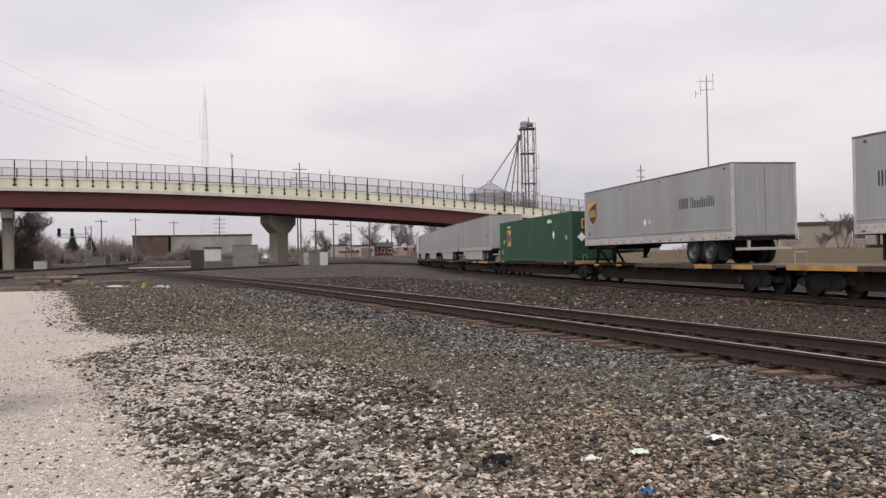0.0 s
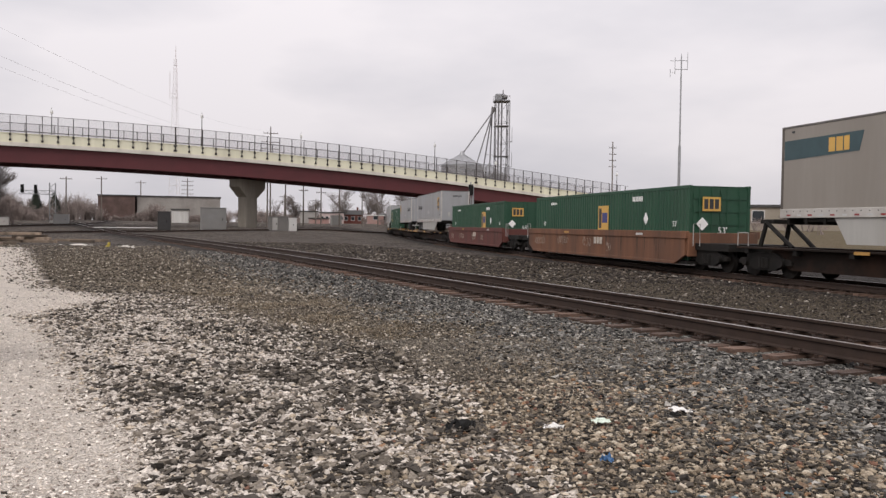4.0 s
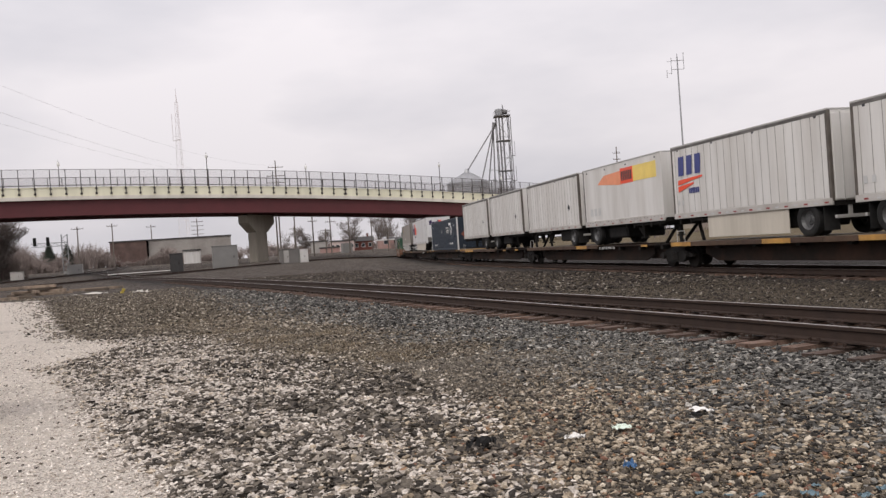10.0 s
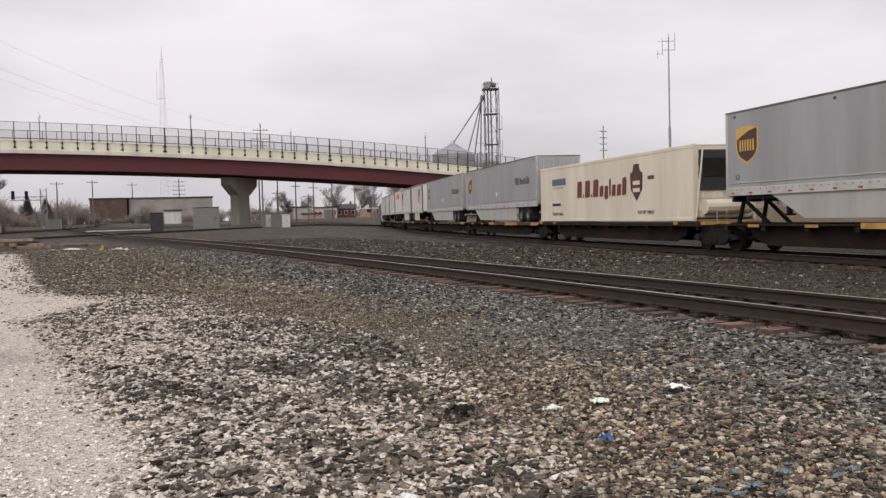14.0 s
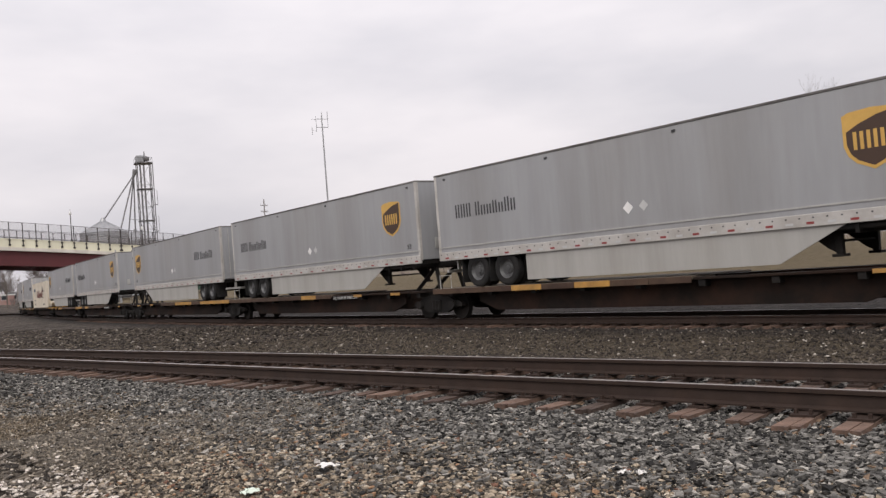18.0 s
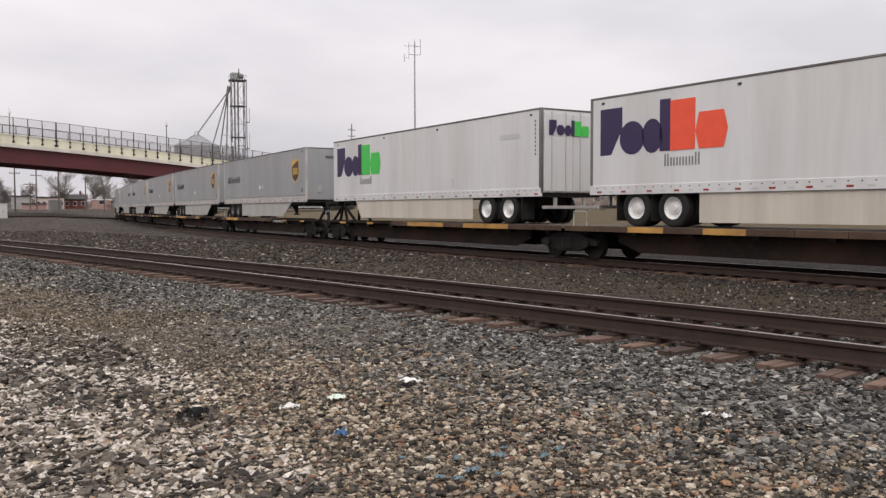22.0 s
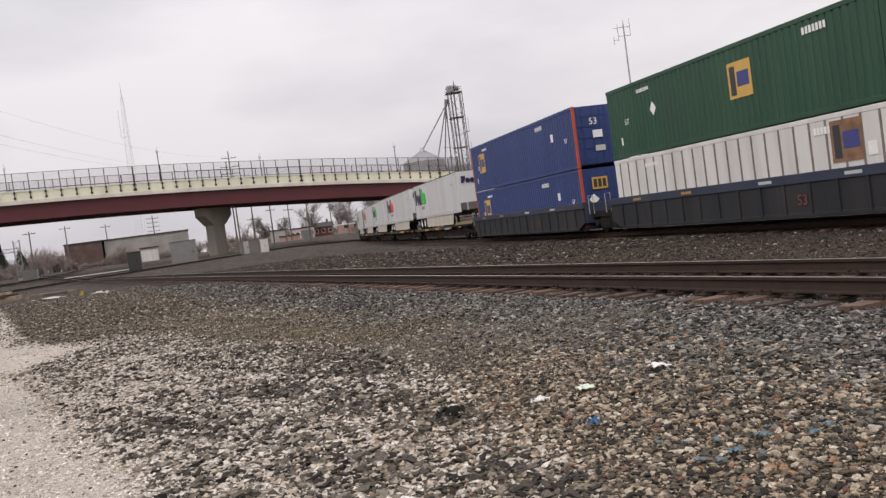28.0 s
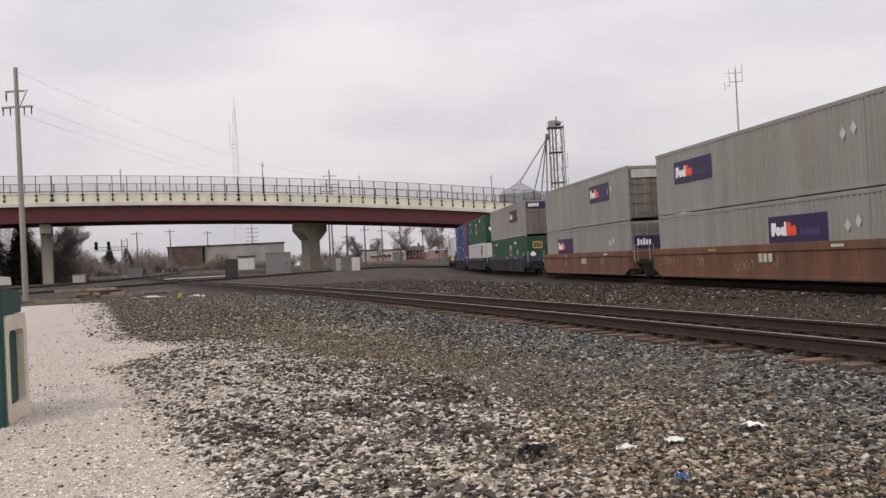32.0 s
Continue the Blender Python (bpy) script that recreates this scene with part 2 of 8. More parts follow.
WOOD_LIGHT = mat("sunbleached_wood_pole", (0.30, 0.27, 0.24), 0.9, scale=2, vary=0.15, dirt=(0.16, 0.14, 0.12), dirt_amount=0.4, streaks=True)
GALV = mat("galvanised_steel", (0.33, 0.335, 0.345), 0.5, 0.5, scale=2, vary=0.15, dirt=(0.15, 0.14, 0.13), dirt_amount=0.3)
BARK = mat("bark", (0.085, 0.066, 0.055), 0.95, scale=5, vary=0.25)

# ---- helpers for meshes ----
MESH = {}


def part(name, bm, material, parent=None, label="", kind=""):
    """Links a bmesh (freed) or a shared mesh as ONE mesh object under a thing or a part."""
    if isinstance(bm, bmesh.types.BMesh):
        me = bpy.data.meshes.new(name)
        bm.to_mesh(me)
        bm.free()
        me.materials.append(material)
    else:
        me = bm
        if not me.materials:
            me.materials.append(material)
    ob = new(name, me)
    if parent:
        ob.parent = parent
    if label or kind:
        tagged(ob, label, "", "", kind)
    return ob


def shared(key, make, material):
    """A mesh that alike parts share."""
    if key not in MESH:
        bm = make()
        me = bpy.data.meshes.new(str(key[0]) if isinstance(key, tuple) else key)
        bm.to_mesh(me)
        bm.free()
        me.materials.append(material)
        MESH[key] = me
    return MESH[key]


def box(x0, x1, y0, y1, z0, z1, bevel=0.0, bm=None):
    bm = bm or bmesh.new()
    v = [bm.verts.new((x, y, z)) for x in (x0, x1) for y in (y0, y1) for z in (z0, z1)]
    faces = []
    for a, b, c, d in ((0, 1, 3, 2), (4, 6, 7, 5), (0, 4, 5, 1), (2, 3, 7, 6), (0, 2, 6, 4), (1, 5, 7, 3)):
        faces.append(bm.faces.new((v[a], v[b], v[c], v[d])))
    if bevel:
        edges = {e for f in faces for e in f.edges}
        bmesh.ops.bevel(bm, geom=list(edges), offset=bevel, segments=1, affect="EDGES")
    return bm


def tube(path, radii, sides=8, bm=None, cap=True):
    """A round bar along points; radii one or one a point."""
    bm = bm or bmesh.new()
    path = [Vector(p) for p in path]
    radii = [radii] * len(path) if isinstance(radii, (int, float)) else radii
    rings = []
    for i, p in enumerate(path):
        d = (path[min(i + 1, len(path) - 1)] - path[max(i - 1, 0)]).normalized()
        a = d.cross(Vector((0, 0, 1)) if abs(d.z) < 0.9 else Vector((1, 0, 0))).normalized()
        b = d.cross(a)
        rings.append([bm.verts.new(p + radii[i] * (math.cos(k * math.tau / sides) * a + math.sin(k * math.tau / sides) * b)) for k in range(sides)])
    for r, q in zip(rings, rings[1:]):
        for k in range(sides):
            bm.faces.new((r[k], r[(k + 1) % sides], q[(k + 1) % sides], q[k]))
    if cap:
        bm.faces.new(rings[0][::-1])
        bm.faces.new(rings[-1])
    return bm


def prism(outline, axis, a, b, bm=None):
    """Extrudes a flat outline (pairs) from a to b along axis 'x', 'y' or 'z'."""
    bm = bm or bmesh.new()
    put = {"x": lambda p, d: (d, p[0], p[1]), "y": lambda p, d: (p[0], d, p[1]), "z": lambda p, d: (p[0], p[1], d)}[axis]
    lo = [bm.verts.new(put(p, a)) for p in outline]
    hi = [bm.verts.new(put(p, b)) for p in outline]
    n = len(outline)
    bm.faces.new(lo)
    bm.faces.new(hi[::-1])
    for k in range(n):
        bm.faces.new((lo[k], hi[k], hi[(k + 1) % n], lo[(k + 1) % n]))
    bmesh.ops.recalc_face_normals(bm, faces=bm.faces)
    return bm


def lettering(text, size, depth=0.004):
    """A word as a mesh, in the built-in font, lying in x-z, reading towards +x, from the origin."""
    cu = bpy.data.curves.new("lettering", "FONT")
    cu.body, cu.size, cu.extrude = text, size, depth
    ob = bpy.data.objects.new("lettering", cu)
    scene.collection.objects.link(ob)
    me = bpy.data.meshes.new_from_object(ob.evaluated_get(bpy.context.evaluated_depsgraph_get()))
    bpy.data.objects.remove(ob)
    me.transform(Matrix.Rotation(radians(90), 4, "X"))
    me.materials.clear()
    return me


def thing(name, label, category, group="", kind=""):
    return tagged(new(name), label, category, group, kind)


# ---- plan: the two tracks, the fall of the ground ----
RAIL_Z, TRAIN_Z = 0.29, -0.04          # tops of rails: empty track by the camera, and the train's
B_ANGLE, B_OFF, B_BEND = 0.3593, 7.344 + 0.754, -0.00063


def near_track(u):
    """Centre line of the empty track; u runs along it, away from the camera."""
    v = B_OFF + (B_BEND * u * u if 0 < u < 70 else (B_BEND * 70 * (2 * u - 70) if u >= 70 else 0))
    return Vector((v * math.cos(B_ANGLE) - u * math.sin(B_ANGLE), v * math.sin(B_ANGLE) + u * math.cos(B_ANGLE), 0))


STEP = 0.5
TRAIN_S = np.arange(-700, 760.1, STEP)


def train_line():
    x0, h0, k0, k1 = 13.938, 0.23779, 2.1726e-3, -1.4009e-5
    k = np.clip(TRAIN_S, -60, 115)
    th = h0 - (k0 * k + k1 * k * k / 2)
    th = np.where(TRAIN_S > 115, th - (np.minimum(TRAIN_S, 420) - 115) / 330, th)
    dx, dy = -np.sin(th), np.cos(th)
    x = np.concatenate([[0], np.cumsum((dx[1:] + dx[:-1]) / 2 * STEP)])
    y = np.concatenate([[0], np.cumsum((dy[1:] + dy[:-1]) / 2 * STEP)])
    i = int(np.argmin(abs(TRAIN_S)))
    return x0 + x - x[i], 20 + y - y[i], th


TX, TY, TH = train_line()


def train_at(s, off=0.0):
    x, y, h = (float(np.interp(s, TRAIN_S, a)) for a in (TX, TY, TH))
    return Vector((x - off * math.cos(h), y - off * math.sin(h), TRAIN_Z))


NEAR_PTS = np.array([near_track(u)[:2] for u in np.arange(-80, 260, 1.0)])
TRAIN_PTS = np.stack([TX, TY], 1)[::4]


def smooth(a, b, x):
    t = np.clip((x - a) / (b - a), 0, 1)
    return t * t * (3 - 2 * t)


def side_of(points, xy):
    """Distance to a line, and its sign: plus on the camera's side."""
    best = np.full(len(xy), 1e9)
    sign = np.ones(len(xy))
    for i in range(0, len(xy), 4000):
        d = np.hypot(xy[i:i + 4000, None, 0] - points[None, :, 0], xy[i:i + 4000, None, 1] - points[None, :, 1])
        j = np.clip(d.argmin(1), 0, len(points) - 2)
        best[i:i + 4000] = d.min(1)
        t = points[j + 1] - points[j]
        w = xy[i:i + 4000] - points[j]
        sign[i:i + 4000] = np.where(t[:, 0] * w[:, 1] - t[:, 1] * w[:, 0] > 0, 1, -1)
    return best, sign


def ground_z(xy):
    """Height of the ground at points (n, 2)."""
    xy = np.atleast_2d(np.asarray(xy, float))
    r = np.hypot(xy[:, 0], xy[:, 1])
    close = len(xy) and r.max() < 85
    dn, sn = side_of(NEAR_PTS[30:200] if close else NEAR_PTS, xy)
    dt, st = side_of(TRAIN_PTS[300:420] if close else TRAIN_PTS, xy)
    z = np.zeros(len(xy))
    # camera's side of the empty track: level, with a low shoulder of ballast
    z = np.where(sn > 0, 0.012 + 0.020 * (1 - smooth(1.4, 1.9, dn)) + 0.030 * smooth(1.5, 2.1, dn) * (1 - smooth(2.6, 3.8, dn)), z)
    # between the tracks it falls to the train's track
    between = (sn < 0) & (st > 0)
    f = smooth(1.5, 1.5 + 4.0, dn) * (1 - smooth(70, 130, r))
    z = np.where(between, 0.045 * (1 - f) - 0.28 * f, z)
    z = np.where((dn < 1.42) & (r < 110), 0.030, z)
    z = np.where(st < 0, -0.26 * (1 - smooth(70, 130, r)), z)
    z = np.where(dt < 1.6, TRAIN_Z - 0.265, z)
    far = 0.0135 * np.clip(r - 95, 0, 130)
    z = z + far * np.where(xy[:, 1] > 0, 1, 0.3) * smooth(2, 14, dt)
    # grass bank behind the train
    east = (st < 0)
    z = np.where(east, z + 1.6 * smooth(14, 26, dt) * (1 - smooth(95, 140, xy[:, 1])), z)
    # uneven gravel away from the track beds
    wob = np.array([noise.noise((x * 1.1, y * 1.1, 0)) * 0.022 + noise.noise((x * 0.23, y * 0.23, 3)) * 0.05 for x, y in xy])
    ridge = np.array([noise.noise((x * 0.7, y * 0.7, 9)) for x, y in xy]) * 0.05 * smooth(1.45, 2.1, dn) * (1 - smooth(3.2, 4.2, dn)) * (sn > 0) * (r < 60)
    return z + ridge + wob * smooth(1.3, 2.2, np.minimum(dn, dt)) * np.where(r < 200, 1 - 0.7 * smooth(40, 80, r), 0)


def gz(x, y):
    return float(ground_z([(x, y)])[0])


# ---- ground ----
def ground_material():
    m = bpy.data.materials.new("gravel_yard")
    m.use_nodes = True
    n, l = m.node_tree.nodes, m.node_tree.links
    b = n["Principled BSDF"]
    b.inputs["Roughness"].default_value = 0.95
    b.inputs["Specular IOR Level"].default_value = 0.2
    co = n.new("ShaderNodeTexCoord")

    def noise_tex(scale, detail=4, rough=0.55):
        t = n.new("ShaderNodeTexNoise")
        t.inputs["Scale"].default_value, t.inputs["Detail"].default_value, t.inputs["Roughness"].default_value = scale, detail, rough
        l.new(co.outputs["Object"], t.inputs["Vector"])
        return t.outputs["Fac"]

    def attr(name):
        a = n.new("ShaderNodeAttribute")
        a.attribute_name = name
        return a.outputs["Fac"]

    def mix(f, a, c):
        k = n.new("ShaderNodeMix")
        k.data_type = "RGBA"
        l.new(f, k.inputs["Factor"])
        for s, v in (("A", a), ("B", c)):
            if isinstance(v, tuple):
                k.inputs[s].default_value = (*v, 1)
            else:
                l.new(v, k.inputs[s])
        return k.outputs["Result"]

    def band(f, lo, hi, a=0.0, c=1.0):
        k = n.new("ShaderNodeMapRange")
        k.interpolation_type = "SMOOTHSTEP"
        for s, v in (("From Min", lo), ("From Max", hi), ("To Min", a), ("To Max", c)):
            k.inputs[s].default_value = v
        l.new(f, k.inputs["Value"])
        return k.outputs[0]

    def math_node(op, a, c):
        k = n.new("ShaderNodeMath")
        k.operation = op
        for i, v in enumerate((a, c)):
            if isinstance(v, (int, float)):
                k.inputs[i].default_value = v
            else:
                l.new(v, k.inputs[i])
        return k.outputs[0]

    cell = n.new("ShaderNodeTexVoronoi")
    cell.inputs["Scale"].default_value = 22
    l.new(co.outputs["Object"], cell.inputs["Vector"])
    stone = n.new("ShaderNodeSeparateColor")
    l.new(cell.outputs["Color"], stone.inputs[0])
    speck = stone.outputs[0]
    fine = noise_tex(9, 6, 0.7)
    wide = noise_tex(0.35, 5)
    cell2 = n.new("ShaderNodeTexVoronoi")
    cell2.inputs["Scale"].default_value = 62
    l.new(co.outputs["Object"], cell2.inputs["Vector"])
    crumb = n.new("ShaderNodeSeparateColor")
    l.new(cell2.outputs["Color"], crumb.inputs[0])
    grit = crumb.outputs[1]
    far_cell = n.new("ShaderNodeTexVoronoi")
    far_cell.inputs["Scale"].default_value = 5.5
    l.new(co.outputs["Object"], far_cell.inputs["Vector"])
    lump = n.new("ShaderNodeSeparateColor")
    l.new(far_cell.outputs["Color"], lump.inputs[0])
    # grey and brown kept dark: shade in the gaps between stones, as colour
    grey = mix(speck, (0.016, 0.015, 0.014), (0.090, 0.086, 0.080))
    grey = mix(band(grit, 0.80, 0.86, 0, 0.8), grey, (0.15, 0.142, 0.130))
    brown = mix(grit, (0.030, 0.023, 0.015), (0.145, 0.112, 0.068))
    brown = mix(band(speck, 0.72, 0.8, 0, 0.7), brown, (0.045, 0.038, 0.032))
    brown = mix(band(wide, 0.5, 0.7, 0, 0.5), brown, (0.085, 0.064, 0.044))
    brown = mix(band(grit, 0.93, 0.95, 0, 0.8), brown, (0.30, 0.265, 0.22))
    white = mix(band(fine, 0.35, 0.7), (0.60, 0.535, 0.465), (0.78, 0.710, 0.630))
    white = mix(band(grit, 0.70, 0.9, 0, 0.5), white, (0.38, 0.335, 0.285))
    white = mix(band(speck, 0.0, 0.12, 0.5, 0), white, (0.66, 0.61, 0.55))
    white = mix(band(noise_tex(0.8, 5), 0.55, 0.75, 0, 0.35), white, (0.33, 0.29, 0.25))
    grass = mix(noise_tex(2.5, 6, 0.7), (0.095, 0.075, 0.045), (0.20, 0.160, 0.100))
    far = mix(band(math_node("ADD", noise_tex(0.25, 6, 0.7), math_node("MULTIPLY", math_node("SUBTRACT", lump.outputs[0], 0.5), 0.7)), 0.15, 0.85), (0.026, 0.021, 0.018), (0.125, 0.103, 0.085))
    far = mix(band(lump.outputs[1], 0.90, 0.93, 0, 0.6), far, (0.26, 0.235, 0.205))
    edge = math_node("ADD", attr("path"), math_node("MULTIPLY", math_node("SUBTRACT", noise_tex(1.1, 6, 0.65), 0.5), 0.55))
    dust = math_node("MULTIPLY", attr("dust"), band(math_node("ADD", noise_tex(3.2, 6, 0.75), math_node("MULTIPLY", speck, 0.25)), 0.22, 0.44))
    c = mix(attr("ballast"), brown, grey)
    # dust base darkened too, for shaded gaps under its stones
    c = mix(dust, c, mix(band(grit, 0.35, 0.75), (0.070, 0.061, 0.052), (0.36, 0.32, 0.275)))
    c = mix(attr("far"), c, far)
    # dark track beds, and the train's shade as ground colour
    c = mix(attr("bed_and_shade"), c, mix(lump.outputs[2], (0.020, 0.017, 0.016), (0.060, 0.052, 0.047)))
    c = mix(attr("grass"), c, grass)
    c = mix(band(edge, 0.45, 0.55), c, white)
    l.new(c, b.inputs["Base Color"])
    bp = n.new("ShaderNodeBump")
    bp.inputs["Strength"].default_value, bp.inputs["Distance"].default_value = 1.0, 0.05
    l.new(math_node("ADD", math_node("ADD", cell.outputs["Distance"], math_node("MULTIPLY", cell2.outputs["Distance"], 0.6)), fine), bp.inputs["Height"])
    l.new(bp.outputs[0], b.inputs["Normal"])
    return m


# edge of the pale path, and of the zone where its dust lies on dark stones: x against distance ahead
def path_mask(x, y):
    edge = np.interp(y, [0, 3, 5.6, 6.6, 7.5, 10.3, 12.7, 15.6, 20, 41, 46], [-0.45, -1.05, -1.75, -2.45, -2.9, -4.3, -5.8, -5.6, -8.7, -18.6, -21])
    width = 0.35 + 0.04 * np.abs(y)
    m = np.clip(0.5 - (x - edge) / (2 * width), 0, 1)
    m = np.where(y > 44, m * (1 - smooth(44, 47, y)), m)
    return m * smooth(-60, -40, y)


def dust_mask(x, y):
    right = np.interp(y, [0, 4, 6, 8, 9.5, 12.3, 16, 24], [0.6, 0.5, 0.1, -0.2, -0.9, -3.0, -5.0, -9.0])
    d = 1 - smooth(-0.9, 1.7, x - right)
    return d * (1 - smooth(14, 24, y))


def ballast_mask(x, y):
    v = x * math.cos(B_ANGLE) + y * math.sin(B_ANGLE)
    return smooth(4.0, 5.8, v + 0.5 * np.sin(y * 1.1) * 0.4)


CROSS = [(-75, 38), (-60, 63), (-47, 83.3), (-39.6, 94), (-35.5, 102.5), (-29, 113.5), (-19, 126), (-9, 137), (5, 158), (14, 190)]
SPUR = [(-84, 66), (-72, 80), (-62, 95), (-58.4, 108), (-57.5, 122), (-57.5, 140), (-60, 165), (-75, 210)]


def along(points):
    """A smoothed line through points of the plan, by its length."""
    q = np.array(points, float)
    for _ in range(3):
        a, c = q[:-1] * 0.75 + q[1:] * 0.25, q[:-1] * 0.25 + q[1:] * 0.75
        q = np.concatenate([q[:1], np.stack([a, c], 1).reshape(-1, 2), q[-1:]])
    k = np.concatenate([[0], np.cumsum(np.hypot(*(q[1:] - q[:-1]).T))])
    return (lambda u: Vector((float(np.interp(u, k, q[:, 0])), float(np.interp(u, k, q[:, 1])), 0))), float(k[-1]), q


CROSS_LINE, CROSS_LONG, CROSS_PTS = along(CROSS)
SPUR_LINE, SPUR_LONG, SPUR_PTS = along(SPUR)


# line beyond the train, where its shade is painted into the ground
FAR_SHADE = TRAIN_PTS + 3.0 * np.stack([np.cos(TH), np.sin(TH)], 1)[::4]


def bed_shade_mask(xy):
    """Dark oily ballast along the far lines, plus painted shade under and behind the train."""
    best = np.full(len(xy), 1e9)
    for q in (CROSS_PTS, SPUR_PTS, NEAR_PTS[120:], TRAIN_PTS[300:500:3], FAR_SHADE[300:500:3], FAR_SHADE[300:500:3] * 2 - TRAIN_PTS[300:500:3]):
        a, d = q[:-1], q[1:] - q[:-1]
        for i in range(len(a)):
            t = np.clip(((xy - a[i]) @ d[i]) / (d[i] @ d[i]), 0, 1)
            best = np.minimum(best, np.hypot(*(xy - a[i] - t[:, None] * d[i]).T))
    return 1 - smooth(1.8, 3.3, best)


def build_ground():
    radii = [0.0] + list(np.concatenate([np.geomspace(0.8, 60, 180), np.geomspace(61, 180, 80), np.geomspace(190, 4200, 40)]))
    angles = np.linspace(0, math.tau, 361)[:-1]
    xy = [(0, 0)] + [(r * math.sin(a), r * math.cos(a)) for r in radii[1:] for a in angles]
    xy = np.array(xy)
    z = ground_z(xy)
    r = np.hypot(xy[:, 0], xy[:, 1])
    dt, _ = side_of(TRAIN_PTS, xy)
    n = len(angles)
    faces = [(0, 1 + k, 1 + (k + 1) % n) for k in range(n)]
    for i in range(len(radii) - 2):
        a, c = 1 + i * n, 1 + (i + 1) * n
        faces += [(a + k, c + k, c + (k + 1) % n, a + (k + 1) % n) for k in range(n)]
    me = bpy.data.meshes.new("ground")
    me.from_pydata([(x, y, h) for (x, y), h in zip(xy, z)], [], faces)
    x, y = xy[:, 0], xy[:, 1]
    _, st = side_of(TRAIN_PTS, xy)
    masks = {"bed_and_shade": bed_shade_mask(xy), "path": path_mask(x, y), "dust": dust_mask(x, y), "ballast": np.maximum(ballast_mask(x, y), 0) * (1 - 0.95 * smooth(9.0, 10.5, x * math.cos(B_ANGLE) + y * math.sin(B_ANGLE))),
             "far": smooth(30, 55, r), "grass": np.where((st < 0) & (dt > 8), smooth(8, 13, dt), 0) + np.where(st > 0, smooth(220, 320, r), 0)}
    for key, values in masks.items():
        a = me.attributes.new(key, "FLOAT", "POINT")
        a.data.foreach_set("value", np.asarray(values, dtype=np.float32))
    for p in me.polygons:
        p.use_smooth = True
    me.materials.append(ground_material())
    ob = new("ground", me)
    tagged(ob, "grey and brown gravel rail yard with a pale gravel path", "ground", "", "structure")


build_ground()


# ---- tracks ----
RAIL_SHAPE = [(-0.075, -0.172), (-0.075, -0.158), (-0.02, -0.142), (-0.01, -0.05), (-0.036, -0.038), (-0.036, -0.006), (-0.028, 0),
              (0.028, 0), (0.036, -0.006), (0.036, -0.038), (0.01, -0.05), (0.02, -0.142), (0.075, -0.158), (0.075, -0.172)]


def rail_mesh(points):
    """A rail along points on its head's middle; the running surface is a second material."""
    verts, faces, mats = [], [], []
    k = len(RAIL_SHAPE)
    for i, p in enumerate(points):
        d = (points[min(i + 1, len(points) - 1)] - points[max(i - 1, 0)])
        side = Vector((d.y, -d.x, 0)).normalized()
        verts += [p + side * a + Vector((0, 0, h)) for a, h in RAIL_SHAPE]
    for i in range(len(points) - 1):
        for j in range(k):
            a, c = i * k + j, i * k + (j + 1) % k
            faces.append((a, c, c + k, a + k))
            mats.append(1 if j == 6 else 0)
    me = bpy.data.meshes.new("rail")
    me.from_pydata(verts, [], faces)
    me.materials.append(RAIL_SIDE)
    me.materials.append(RAIL_TOP)
    me.polygons.foreach_set("material_index", mats)
    return me


def tie_bm(kind):
    """A wooden tie with worn, split ends; four kinds differ in length, width and splits."""
    r = random.Random(kind)
    bm = bmesh.new()
    w, a, b = r.uniform(0.082, 0.108), -1.3 - r.uniform(-0.06, 0.05), 1.3 + r.uniform(-0.06, 0.05)
    cut = r.uniform(-0.03, 0.03)
    for y0, y1 in ((-w, cut - 0.006), (cut + 0.006, w)):
        d0, d1 = r.uniform(0, 0.07), r.uniform(0, 0.07)
        prism([(a + d0, y0), (a + d0 + r.uniform(-0.03, 0.03), y1), (b - d1 + r.uniform(-0.03, 0.03), y1), (b - d1, y0)], "z", -0.18, r.uniform(-0.008, 0), bm)
    box(a + 0.12, b - 0.12, -w + 0.01, w - 0.01, -0.17, -0.012, 0, bm)
    return bm


def plate_bm():
    bm = box(-0.93, -0.58, -0.10, 0.10, 0, 0.018)
    box(0.58, 0.93, -0.10, 0.10, 0, 0.018, 0, bm)
    for x in (-0.88, -0.63, 0.63, 0.88):
        for y in (-0.06, 0.06):
            box(x - 0.014, x + 0.014, y - 0.014, y + 0.014, 0.015, 0.055, 0, bm)
    return bm


